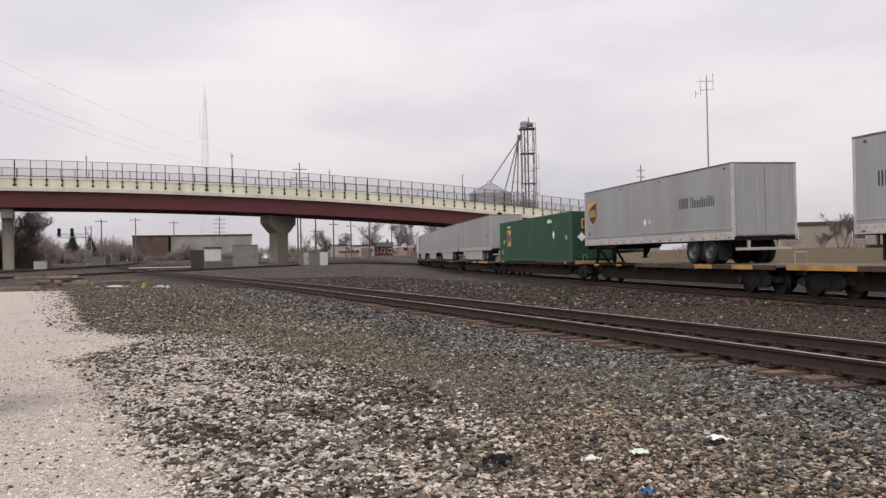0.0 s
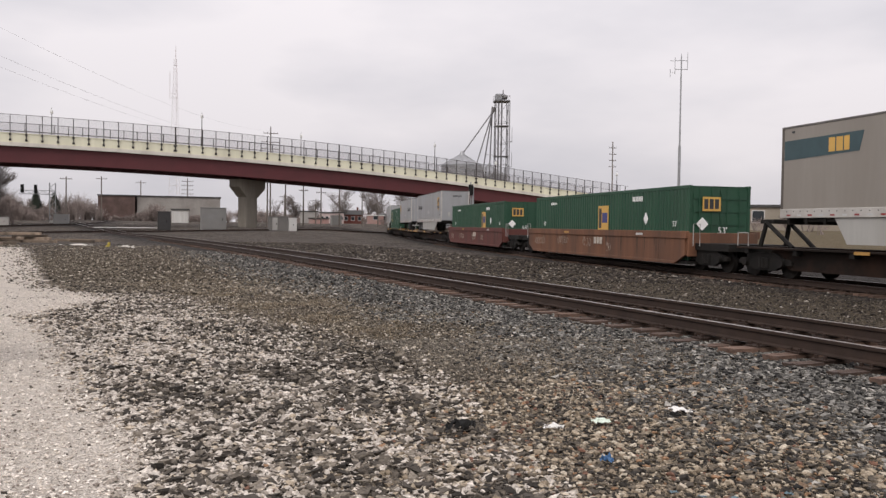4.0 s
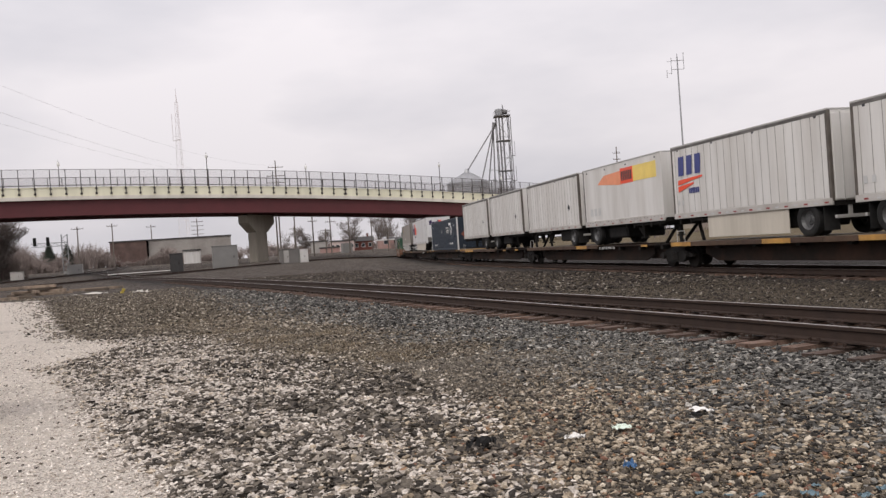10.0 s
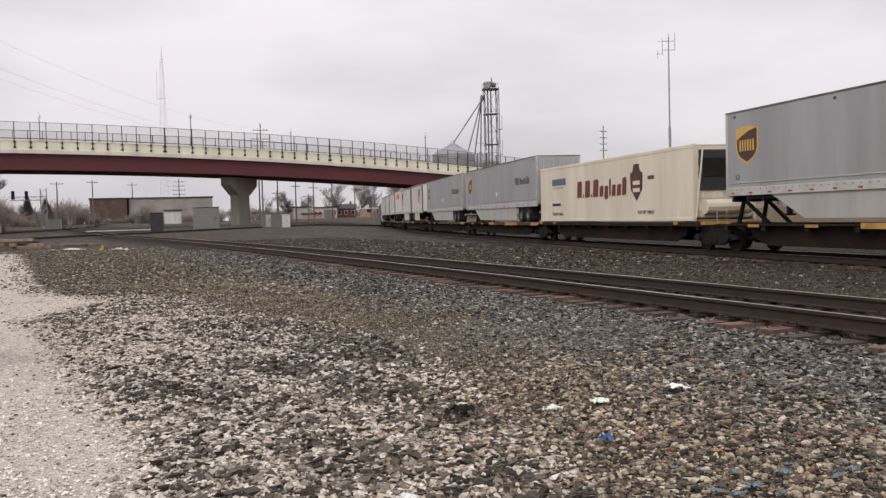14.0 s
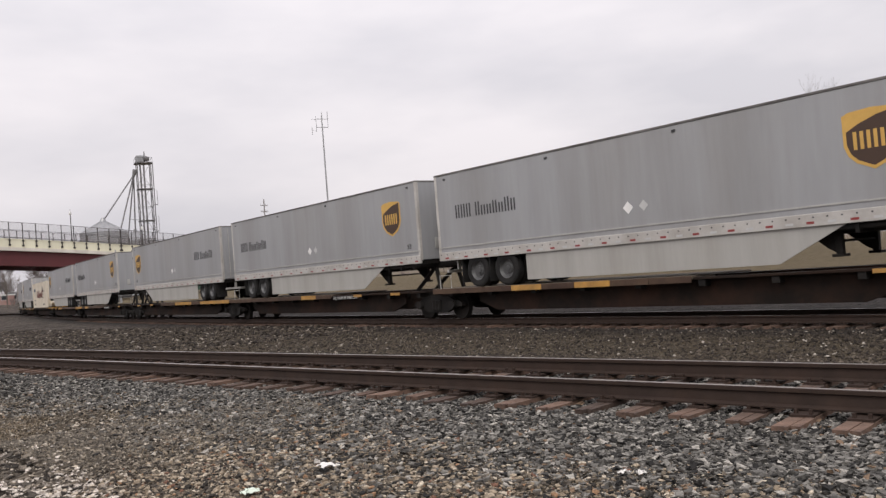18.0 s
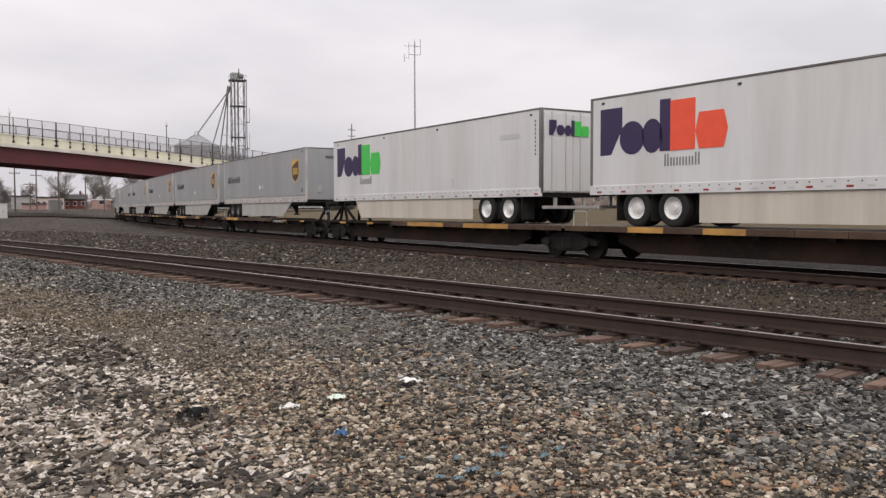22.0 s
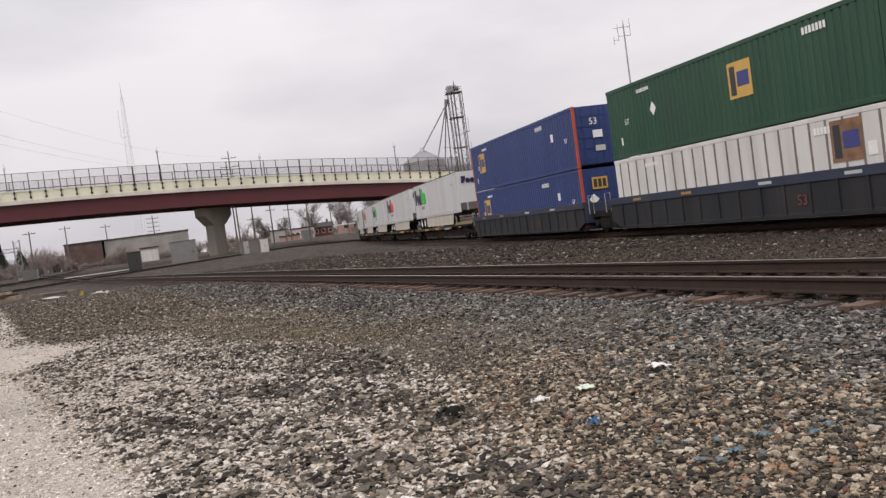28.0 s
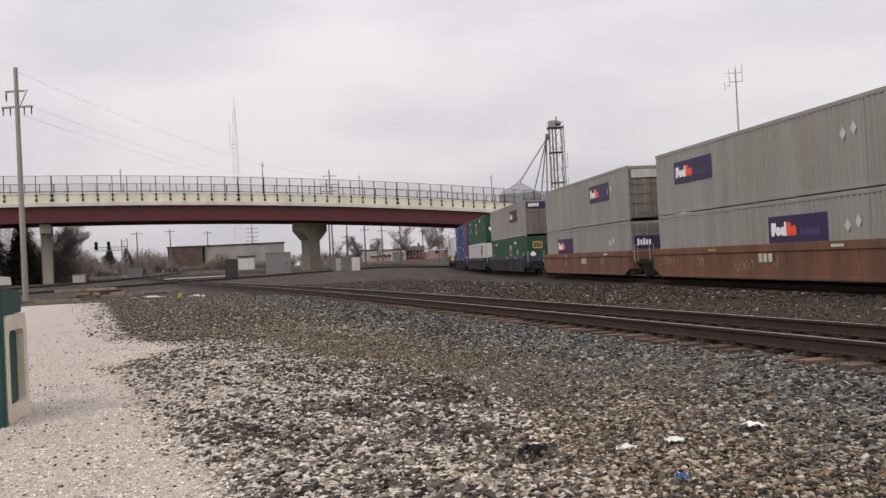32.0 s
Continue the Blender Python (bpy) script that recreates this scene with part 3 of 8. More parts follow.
def build_track(label, line, a, b, rail_z, tie_range, spacing=0.50, name="railway_track", seed=1):
    """line(u): centre; rails from a to b; single ties where the camera can tell them apart."""
    rnd = random.Random(seed)
    track = thing(name, label, "railway track", "", "structure")
    us = list(np.arange(a, b, 1.5)) + [b]

    def lift(u):
        p = line(u)
        return Vector((p.x, p.y, max(rail_z, gz(p.x, p.y) + 0.2) if rail_z is not None else gz(p.x, p.y) + 0.2))
    for off in (-0.754, 0.754):
        pts = []
        for u in us:
            d = (line(u + 0.2) - line(u - 0.2)).normalized()
            pts.append(lift(u) + Vector((d.y, -d.x, 0)) * off)
        part("rail", rail_mesh(pts), RAIL_SIDE, track, "steel rail, rusty sides and a worn shiny head")
    ties = [shared(("tie", k), lambda k=k: tie_bm(k), TIE) for k in range(4)]
    plate = shared("tie_plate", plate_bm, RAIL_SIDE)
    u = tie_range[0]
    while u < tie_range[1]:
        d = line(u + 0.2) - line(u - 0.2)
        at = lift(u) - Vector((0, 0, 0.172 + 0.018 + 0.002))
        turn = math.atan2(d.y, d.x) - math.pi / 2 + rnd.uniform(-0.025, 0.025)
        m = Matrix.Translation(at + Vector((rnd.uniform(-0.06, 0.06), 0, rnd.uniform(-0.022, 0.002)))) @ Matrix.Rotation(turn, 4, "Z") @ Matrix.Rotation(rnd.uniform(-0.008, 0.008), 4, "Y")
        o = part("tie", ties[rnd.randrange(4)], TIE, track)
        o.matrix_basis = m
        o2 = part("tie_plate", plate, RAIL_SIDE, o)
        u += spacing * rnd.uniform(0.93, 1.07)
    return track


build_track("empty railway track, brown rails on weathered wooden ties", near_track, -25, 235, RAIL_Z, (-6, 70), seed=2)
build_track("main railway track under the moving train", lambda s: train_at(s), -90, 330, TRAIN_Z, (-14, 60), seed=3)

# ---- the train ----
SPEED = 16.75          # metres a second, away from the camera
MOVING = []            # thing, where its two ends are along the train


def moves(ob, front, rear):
    MOVING.append((ob, front, rear))
    return ob


def motions():
    """Everything on rails runs along the bend at one speed."""
    for ob, front, rear in MOVING:
        rows = []
        inset = (front - rear) * 0.06
        for k in range(0, 33):
            a, c = train_at(front - inset + SPEED * k), train_at(rear + inset + SPEED * k)
            mid = (a + c) / 2
            h = math.degrees(math.atan2(a.y - c.y, a.x - c.x))
            rows.append((k, pose(mid.x, mid.y, TRAIN_Z, 0, 0, h)))
        walk(ob, rows)


# the camera sees the +y side of everything on the train; +x is forward, so on that side words read towards -x
def side_plate(name, x, z, w, h, material, parent, y, label="", shape=None):
    """A marking on the visible side: w along the train, h high, from its front end x."""
    if shape is None:
        bm = box(x - w, x, y, y + 0.004, z, z + h)
    else:
        bm = prism([(x - a * w, z + c * h) for a, c in shape], "y", y, y + 0.004)
    return part(name, bm, material, parent, label)


def side_word(text, size, x, z, material, parent, y, label=""):
    me = lettering(text, size)
    me.transform(Matrix.Translation((x, y + 0.003, z)) @ Matrix.Diagonal((-1, 1, 1, 1)))
    me.flip_normals()
    return part("marking", me, material, parent, label)


def bars(x, z, h, widths, material, parent, y, gap=0.28, name="marking"):
    """Plain upright bars in a row, in place of a word."""
    bm = bmesh.new()
    for w in widths:
        if w > 0:
            box(x - w * h, x, y, y + 0.004, z, z + h, 0, bm)
        x -= (abs(w) + gap) * h
    return part(name, bm, material, parent, "", "stuff")


def strokes(x, z, h, heights, material, parent, y, pitch=0.62, name="marking"):
    """Pairs of thin upright strokes in a row, tall and low, in place of a word; 0 leaves a gap."""
    bm = bmesh.new()
    for k in heights:
        if k:
            for a in (0.0, 0.30):
                box(x - (a + 0.14) * h, x - a * h, y, y + 0.004, z, z + h * k, 0, bm)
        x -= pitch * h if k else pitch * h * 0.6
    return part(name, bm, material, parent, "", "stuff")


DISC = [(0.5 + 0.5 * math.cos(k * math.tau / 18), 0.5 + 0.5 * math.sin(k * math.tau / 18)) for k in range(18)]
WEDGE = [(0, 0), (0.5, 0), (1, 0.55), (1, 1), (0, 1)]
LEAN = [(0.12, 0), (0.88, 0), (1, 0.5), (0.88, 1), (0.12, 1), (0, 0.5)]
SHIELD = [(0.0, 0.92), (0.12, 0.97), (0.5, 1.0), (0.88, 0.97), (1.0, 0.92), (1.0, 0.42), (0.93, 0.25), (0.8, 0.13), (0.5, 0.0), (0.2, 0.13), (0.07, 0.25), (0.0, 0.42)]
DIAMOND = [(0.5, 0), (1, 0.5), (0.5, 1), (0, 0.5)]


def wheel_pair(parent, x, y, dirty=True, dual=True, side=1):
    """One end of an axle: tyre and rim."""
    def tyre():
        bm = bmesh.new()
        prof = [(0.30, -0.14), (0.44, -0.14), (0.50, -0.11), (0.51, 0.0), (0.50, 0.11), (0.44, 0.14), (0.30, 0.13)]
        n = 24
        rings = [[bm.verts.new((r * math.cos(k * math.tau / n), w, r * math.sin(k * math.tau / n))) for r, w in prof] for k in range(n)]
        for k in range(n):
            a, c = rings[k], rings[(k + 1) % n]
            for j in range(len(prof) - 1):
                bm.faces.new((a[j], c[j], c[j + 1], a[j + 1]))
        bmesh.ops.recalc_face_normals(bm, faces=bm.faces)
        return bm

    def rim():
        bm = bmesh.new()
        prof = [(0.305, 0.12), (0.29, 0.10), (0.25, 0.03), (0.17, 0.02), (0.14, 0.06), (0.09, 0.06), (0.08, 0.10), (0.001, 0.10)]
        n = 20
        rings = [[bm.verts.new((r * math.cos(k * math.tau / n), w, r * math.sin(k * math.tau / n))) for r, w in prof] for k in range(n)]
        for k in range(n):
            a, c = rings[k], rings[(k + 1) % n]
            for j in range(len(prof) - 1):
                bm.faces.new((a[j], c[j], c[j + 1], a[j + 1]))
        bmesh.ops.recalc_face_normals(bm, faces=bm.faces)
        return bm
    t = part("wheel", shared("tyre", tyre, TYRE), TYRE, parent)
    t.matrix_basis = Matrix.Translation((x, y, DECK_Z + 0.51)) @ (Matrix.Identity(4) if side > 0 else Matrix.Rotation(math.pi, 4, "Z"))
    material = RIM_DARK if dirty else RIM
    part("rim", shared(("rim", dirty), rim, material), material, t)
    return t


DECK_Z, BODY_Z, BODY_H, HALF_W = 1.0, 1.89, 2.78, 1.28


def ribbed_side(length, y, z0, z1, pitch, depth, flat=0.55):
    """One sheet of the long side with upright ribs, facing +y."""
    bm = bmesh.new()
    xs = []
    x = -length / 2
    n = max(1, round(length / pitch))
    p = length / n
    for i in range(n):
        a = x + i * p
        xs += [(a, 0), (a + p * flat * 0.5, 0), (a + p * (flat * 0.5 + 0.12), depth), (a + p * (0.88), depth), (a + p * 0.999, 0)]
    lo = [bm.verts.new((a, y + d, z0)) for a, d in xs]
    hi = [bm.verts.new((a, y + d, z1)) for a, d in xs]
    for i in range(len(xs) - 1):
        bm.faces.new((lo[i + 1], lo[i], hi[i], hi[i + 1]))
    return bm


def trailer(q_front, q_rear, label, material, wheels_front, marks=None, pup=False, skirt=True, ribs=False, clean_rims=False, roof=ALU, tail_marks=None, group="trailers on the train"):
    """A road trailer without its tractor. wheels_front: it rides tail first."""
    length = q_front - q_rear
    t = thing("semi_trailer", label, "trailer", group)
    h = length / 2
    y = HALF_W
    z0, z1 = BODY_Z, BODY_Z + BODY_H
    part("body", box(-h, h, -y, y, z0 + 0.12, z1 - 0.05, 0.012), material, t)
    if ribs:
        part("side_panel", box(-h + 0.12, h - 0.12, y, y + 0.012, z0 + 0.22, z1 - 0.16, 0.004), material, t)
        part("top_rail", box(-h + 0.02, h - 0.02, y, y + 0.016, z1 - 0.155, z1 - 0.062, 0.004), TRIM_DARK, t, "dull metal top rail")
        seams = int(length / 0.41)
        for k in range(seams):
            x = -h + 0.3 + k * (length - 0.6) / (seams - 1)
            part("seam", box(x - 0.011, x + 0.011, y + 0.010, y + 0.018, z0 + 0.23, z1 - 0.16), mat("panel_seam", (0.30, 0.285, 0.26), 0.6, scale=3, vary=0.3), t)
    if material in (GREY, GREY_TAN, WHITE):
        roof = TRIM_DARK
    bm = box(-h - 0.01, h + 0.01, -y - 0.015, y + 0.015, z1 - 0.06, z1, 0.01)
    part("roof", bm, roof, t, "weathered roof with a dark edge")
    bm = box(-h - 0.01, h + 0.01, y - 0.05, y + 0.022, z0, z0 + (0.20 if ribs else 0.27), 0.008)
    part("bottom_rail", bm, PALE_RAIL if material in (GREY, GREY_TAN, WHITE_OLD) else material, t, "pale bottom rail with a row of fasteners")
    if not ribs:
        # a row of small fasteners, all one strip
        bm = bmesh.new()
        for k in range(int(length / 0.30)):
            x = -h + 0.2 + k * 0.30
            box(x - 0.018, x + 0.018, y + 0.0225, y + 0.028, z0 + 0.175, z0 + 0.205, 0, bm)
        part("fasteners", bm, BLACK_MARK, t, "", "stuff")
    part("bottom_rail", box(-h, h, -y - 0.02, -y + 0.05, z0, z0 + 0.27), ALU, t)
    part("floor_beam", box(-h + 0.05, h - 0.05, -y + 0.06, y - 0.06, z0 - 0.02, z0 + 0.13), DARK_STEEL, t)
    # red and white strips along the bottom rail
    n = int(length / 0.46)
    for k in range(n):
        x = h - 0.3 - k * (length - 0.6) / max(n - 1, 1)
        bm = box(x - 0.17, x, y + 0.022, y + 0.026, z0 + 0.055, z0 + 0.105)
        part("reflector", bm, RED_TAPE if k % 2 == 0 else GREY_MARK, t)
    tail = h if wheels_front else -h
    inward = -1 if wheels_front else 1
    nose = -tail
    # coupler plate, cross members and dark underside below the nose
    n0, n1 = sorted((nose, nose + (3.9 if nose < 0 else -3.9)))
    part("coupler_plate", box(n0 + 0.15, n1 - 0.9, -y + 0.08, y - 0.08, z0 - 0.13, z0 - 0.021, 0.02), DARK_STEEL, t, "dark steel coupler plate under the nose")
    for k in range(5):
        x = n0 + 0.5 + k * (n1 - n0 - 0.8) / 4
        part("cross_member", box(x - 0.04, x + 0.04, -y + 0.05, y - 0.04, z0 - 0.20, z0 - 0.01), DARK_STEEL, t)
    for x in (-h, h):
        for yy in (-y, y - 0.09):
            part("corner_post", box(x - 0.012 if x < 0 else x - 0.10, x + 0.10 if x < 0 else x + 0.012, yy - 0.012, yy + 0.10, z0 + 0.1, z1 - 0.04, 0.01), (mat("grimy_end_frame", (0.10, 0.085, 0.072), 0.7, scale=3, vary=0.3) if ribs or material is GREY_TAN else (PALE_RAIL if material is GREY else (TRIM_DARK if x == tail else material))) if material is not CREAM else material, t)
    # tail: two doors with bars and hinges; nose: plain with a small cabinet
    for side in (-1, 1):
        y0, y1 = (0.012, y - 0.12) if side > 0 else (-y + 0.12, -0.012)
        x0, x1 = (tail - 0.002, tail + 0.035) if tail > 0 else (tail - 0.035, tail + 0.002)
        d = part("door", box(x0, x1, y0, y1, z0 + 0.16, z1 - 0.16, 0.006), mat("weathered_door", (0.20, 0.185, 0.165), 0.6, scale=1.2, vary=0.2, dirt=(0.07, 0.06, 0.05), dirt_amount=0.7, streaks=True) if material is GREY_TAN else material, t)
        xo = x1 if tail > 0 else x0
        for k in (0.25, 0.75):
            yy = y0 + (y1 - y0) * k
            part("lock_rod", tube([(xo, yy, z0 + 0.12), (xo, yy, z1 - 0.12)], 0.02, 6), DARK_STEEL if material is GREY_TAN else ALU, d)
    s = 0.06 if nose > 0 else -0.06
    if not pup:
        if material in (WHITE, WHITE_OLD):
            part("nose_base", box(min(nose, nose + s * 0.4), max(nose, nose + s * 0.4), -y + 0.06, y - 0.06, z0 + 0.12, z0 + 0.62, 0.01), mat("dull_grey_base", (0.14, 0.13, 0.12), 0.7, scale=2, vary=0.25, dirt=(0.05, 0.045, 0.04), dirt_amount=0.6), t, "dark recessed nose base")
            for yy in (-0.75, 0.0, 0.75):
                part("nose_post", box(min(nose, nose + s), max(nose, nose + s), yy - 0.06, yy + 0.06, z0 + 0.1, z0 + 0.62), ALU, t)
        else:
            part("nose_box", box(min(nose, nose + s), max(nose, nose + s), -0.62, -0.32, z0 + 0.40, z0 + 0.85, 0.01), DARK_STEEL, t)
            part("nose_socket", box(min(nose, nose + s * 0.5), max(nose, nose + s * 0.5), 0.45, 0.65, z0 + 0.48, z0 + 0.85, 0.01), ALU, t)
            part("placard", prism([(-0.45, z0 + 1.05), (-0.27, z0 + 1.24), (-0.45, z0 + 1.43), (-0.63, z0 + 1.24)], "x", min(nose, nose + s * 0.2), max(nose, nose + s * 0.2)), GREY_MARK, t)
            bm = bmesh.new()
            for k in range(8):
                box(min(nose, nose + s * 0.2), max(nose, nose + s * 0.2), 0.15 - k * 0.1, 0.21 - k * 0.1, z1 - 0.55, z1 - 0.40, 0, bm)
            part("marking", bm, BLACK_MARK, t)
    # underside
    axle0 = tail + inward * (1.15 if pup else 1.75)
    axles = [axle0] if pup else [axle0, axle0 + inward * 1.27]
    part("slider_frame", box(min(axles) - 0.7, max(axles) + 0.7, -0.55, 0.55, z0 - 0.34, z0, 0.02), DARK_STEEL, t)
    for ax in axles:
        part("axle", tube([(ax, -1.05, DECK_Z + 0.51), (ax, 1.05, DECK_Z + 0.51)], 0.075, 8), DARK_STEEL, t)
        for side in (-1, 1):
            wheel_pair(t, ax, side * 1.12, not clean_rims, side=side)
            wheel_pair(t, ax, side * 0.78, True, side=side)
        part("mud_flap", box(ax - inward * 0.72 - 0.01, ax - inward * 0.72 + 0.01, 0.72, 1.25, DECK_Z + 0.16, z0), BLACK, t)
    if pup:
        b0, b1 = sorted((axle0 + inward * 0.75, axle0 + inward * 2.7))
        part("belly_box", box(b0, b1, -0.95, 0.95, DECK_Z + 0.28, z0 - 0.02, 0.08), BLACK, t, "black box under the floor")
    bum = tail + inward * 0.12
    bm = box(bum - 0.05, bum + 0.05, -1.1, 1.1, DECK_Z + 0.50, DECK_Z + 0.60, 0.01)
    for yy in (-0.6, 0.6):
        box(bum - 0.04, bum + 0.04, yy - 0.05, yy + 0.05, DECK_Z + 0.5, z0, 0, bm)
    part("bumper", bm, ALU, t, "steel underride guard")
    leg = nose + (2.6 if nose < 0 else -2.6)
    for yy in (-0.85, 0.85):
        bm = box(leg - 0.07, leg + 0.07, yy - 0.07, yy + 0.07, DECK_Z + 0.28, z0, 0.01)
        box(leg - 0.13, leg + 0.13, yy - 0.13, yy + 0.13, DECK_Z + 0.22, DECK_Z + 0.28, 0, bm)
        tube([(leg, yy, DECK_Z + 0.45), (leg + (0.8 if nose < 0 else -0.8), yy, z0)], 0.035, 6, bm)
        wing = 0.55 if nose < 0 else -0.55
        prism([(leg, z0 - 0.02), (leg + wing * 1.5, z0 - 0.02), (leg + wing * 0.4, z0 - 0.5), (leg, z0 - 0.62)], "y", yy - 0.03, yy + 0.03, bm)
        part("landing_leg", bm, DARK_STEEL, t)
    part("leg_brace", tube([(leg, -0.85, DECK_Z + 0.55), (leg, 0.85, DECK_Z + 0.55)], 0.03, 6), DARK_STEEL, t)
    if skirt:
        a, c = sorted((axles[-1] + inward * 0.85, leg - (0.35 if nose < 0 else -0.35)))
        bottom, slope = DECK_Z + 0.14, 1.5 if material is GREY else 0.5
        # the skirt slopes up towards the nose
        sl = [(a, bottom), (c, bottom), (c, z0), (a, z0)] if c - a < 5 else ([(a, bottom), (c - slope, bottom), (c, z0), (a, z0)] if nose > 0 else [(a + slope, bottom), (c, bottom), (c, z0), (a, z0)])
        part("side_skirt", prism(sl, "y", y - 0.05, y - 0.03), mat("cream_skirt", (0.55, 0.505, 0.43), 0.6, scale=0.8, vary=0.1, dirt=(0.28, 0.24, 0.19), dirt_amount=0.45, streaks=True) if material in (WHITE, WHITE_OLD) else mat("pale_skirt", (0.40, 0.39, 0.365), 0.6, scale=0.8, vary=0.08, dirt=(0.21, 0.185, 0.15), dirt_amount=0.45, streaks=True), t, "pale side skirt")
    for x in (-h + 0.5, -h * 0.2, h * 0.35, h - 0.5):
        part("marker_lamp", box(x - 0.05, x + 0.05, y, y + 0.02, z1 - 0.22, z1 - 0.16), BLACK_MARK, t)
    if marks:
        marks(t, h, y + 0.004 + (0.022 if ribs else 0), z0, z1)
    if tail_marks:
        tail_marks(t, -h, z0, z1)
    moves(t, q_front, q_rear)
    return t


# markings; front end of the side is +h
def shield_marks(logo_front):
    def put(t, h, y, z0, z1):
        x = h - 0.55 if logo_front else -h + 2.15
        side_plate("emblem", x, z0 + 1.02, 1.15, 1.22, GOLD, t, y, "gold and brown shield emblem", SHIELD)
        side_plate("emblem", x - 0.07, z0 + 1.09, 1.01, 1.10, BROWN_SHIELD, t, y + 0.004, "", [(0, 0.66), (0.25, 0.78), (0.6, 0.90), (1.0, 0.97)] + [(a, c) for a, c in SHIELD if c < 0.9])
        bars(x - 0.20, z0 + 1.44, 0.36, (0.20, 0.20, 0.20, 0.20, 0.20, 0.20), GOLD, t, y + 0.008, 0.17)
        x = -h + 3.95 if logo_front else h - 0.95
        strokes(x, z0 + 1.3, 0.42, (1, 1, 1, 0, 1, 0.7, 0.7, 0.9, 0.7, 1, 0.85), BLACK_MARK, t, y)
        side_plate("placard", 0.15, z0 + 0.75, 0.32, 0.32, WHITE_TAPE, t, y, "white diamond placard", DIAMOND)
        side_plate("placard", -0.35, z0 + 0.78, 0.28, 0.28, GREY_MARK, t, y, "", DIAMOND)
        side_word("53", 0.24, -h + 0.72 if not logo_front else h - 0.5, z0 + 0.52, BLACK_MARK, t, y)
        part("rub_rail", box(-h, h, y - 0.004, y + 0.012, z0 + 0.40, z0 + 0.44), ALU, t)
    return put


def two_tone_marks(second):
    def put(t, h, y, z0, z1):
        x, z = h - 0.40, z0 + 1.12
        # plain shapes in two colours: a wedge, a disc, a disc with a bar; then two blocks
        for w, k, m, shape in ((0.84, 1.30, PURPLE, WEDGE), (0.92, 0.92, PURPLE, DISC), (0.72, 0.92, PURPLE, DISC), (0.36, 1.36, PURPLE, None), (0.80, 1.30, second, None), (0.98, 0.92, second, LEAN)):
            side_plate("marking", x, z - (0.03 if shape is DISC else 0), w, k, m, t, y + (0.004 if m is second else 0), "", shape)
            x -= w + (-0.10 if shape in (WEDGE, DISC) else 0.0)
        strokes(h - 2.75, z0 + 0.72, 0.32, (1, 0.7, 0.7, 0.7, 0.7, 1), mat("thin_grey_marking", (0.17, 0.165, 0.17), 0.5), t, y)
        bars(-h + 2.2, z0 + 1.9, 0.16, (0.5,) * 10, GREY_MARK, t, y, 0.2)
        side_plate("placard", -h + 5.2, z0 + 0.42, 0.16, 0.3, GREY_MARK, t, y)
        for k in range(9):
            side_plate("marking", -h + 0.30, z0 + 1.3 + k * 0.13, 0.05, 0.07, BLACK_MARK, t, y)
    return put


def tail_two_tone(second):
    def put(t, x, z0, z1):
        yy = 1.0
        for w, k, m, shape in ((0.30, 0.48, PURPLE, WEDGE), (0.33, 0.34, PURPLE, DISC), (0.28, 0.34, PURPLE, DISC), (0.13, 0.50, PURPLE, None), (0.28, 0.48, second, None), (0.34, 0.34, second, LEAN)):
            out = shape or [(0, 0), (1, 0), (1, 1), (0, 1)]
            part("marking", prism([(yy - a * w, z1 - 0.85 + c * k) for a, c in out], "x", x - 0.062, x - 0.056), m, t)
            yy -= w
    return put


def wedge_marks(t, h, y, z0, z1):
    """Dark band at the front end with gold bars."""
    side_plate("marking", h - 0.12, z0 + 1.75, 3.2, 0.62, TEAL_MARK, t, y, "", [(0, 0), (0.95, 0.12), (1, 1), (0, 0.95)])
    bars(h - 2.0, z0 + 1.88, 0.40, (0.62, 0.62, 0.5), GOLD, t, y + 0.005, 0.12)
    for x in (h - 5.4, h - 6.6):
        side_plate("placard", x, z0 + 0.65, 0.36, 0.46, WHITE_TAPE, t, y, "", DIAMOND)


def wedge_tail(t, x, z0, z1):
    for yy in (0.55, -0.6):
        bm = bmesh.new()
        for k in range(3):
            box(x - 0.062, x - 0.056, yy - 0.22 + k * 0.2 - 0.16, yy - 0.22 + k * 0.2, z1 - 0.75, z1 - 0.47, 0, bm)
        part("marking", bm, BLACK_MARK, t)
        part("marking", box(x - 0.062, x - 0.056, yy - 0.45, yy + 0.3, z1 - 1.5, z1 - 1.1), BLACK_MARK, t)
        part("marking", box(x - 0.064, x - 0.062, yy - 0.45, yy + 0.3, z1 - 1.56, z1 - 1.5), GOLD, t)


def swoosh_marks(front):
    def put(t, h, y, z0, z1):
        x = h - 0.45 if front else -h + 2.75
        for i, (a, w) in enumerate(((0, 0.5), (0.58, 0.5), (1.16, 0.5))):
            side_plate("marking", x - a, z0 + 1.62, w, 0.72, NAVY_MARK, t, y, "", [(0.1, 0), (0.85, 0), (1, 1), (0.2, 1)])
        side_plate("marking", x, z0 + 1.2, 1.7, 0.34, ORANGE_RED, t, y, "", [(0, 0.2), (1, 0.8), (1, 1), (0, 0.75)])
        side_plate("marking", x, z0 + 1.0, 1.1, 0.34, ORANGE_RED, t, y, "", [(0, 0.0), (1, 0.75), (1, 0.95), (0, 0.65)])
        bars(x - 0.75, z0 + 0.92, 0.2, (0.45,) * 6, NAVY_MARK, t, y, 0.15)
        for k, xx in enumerate((h - 0.35, h - 0.65)):
            side_plate("placard", xx, z0 + 0.5, 0.14, 0.2, GREY_MARK, t, y)
    return put


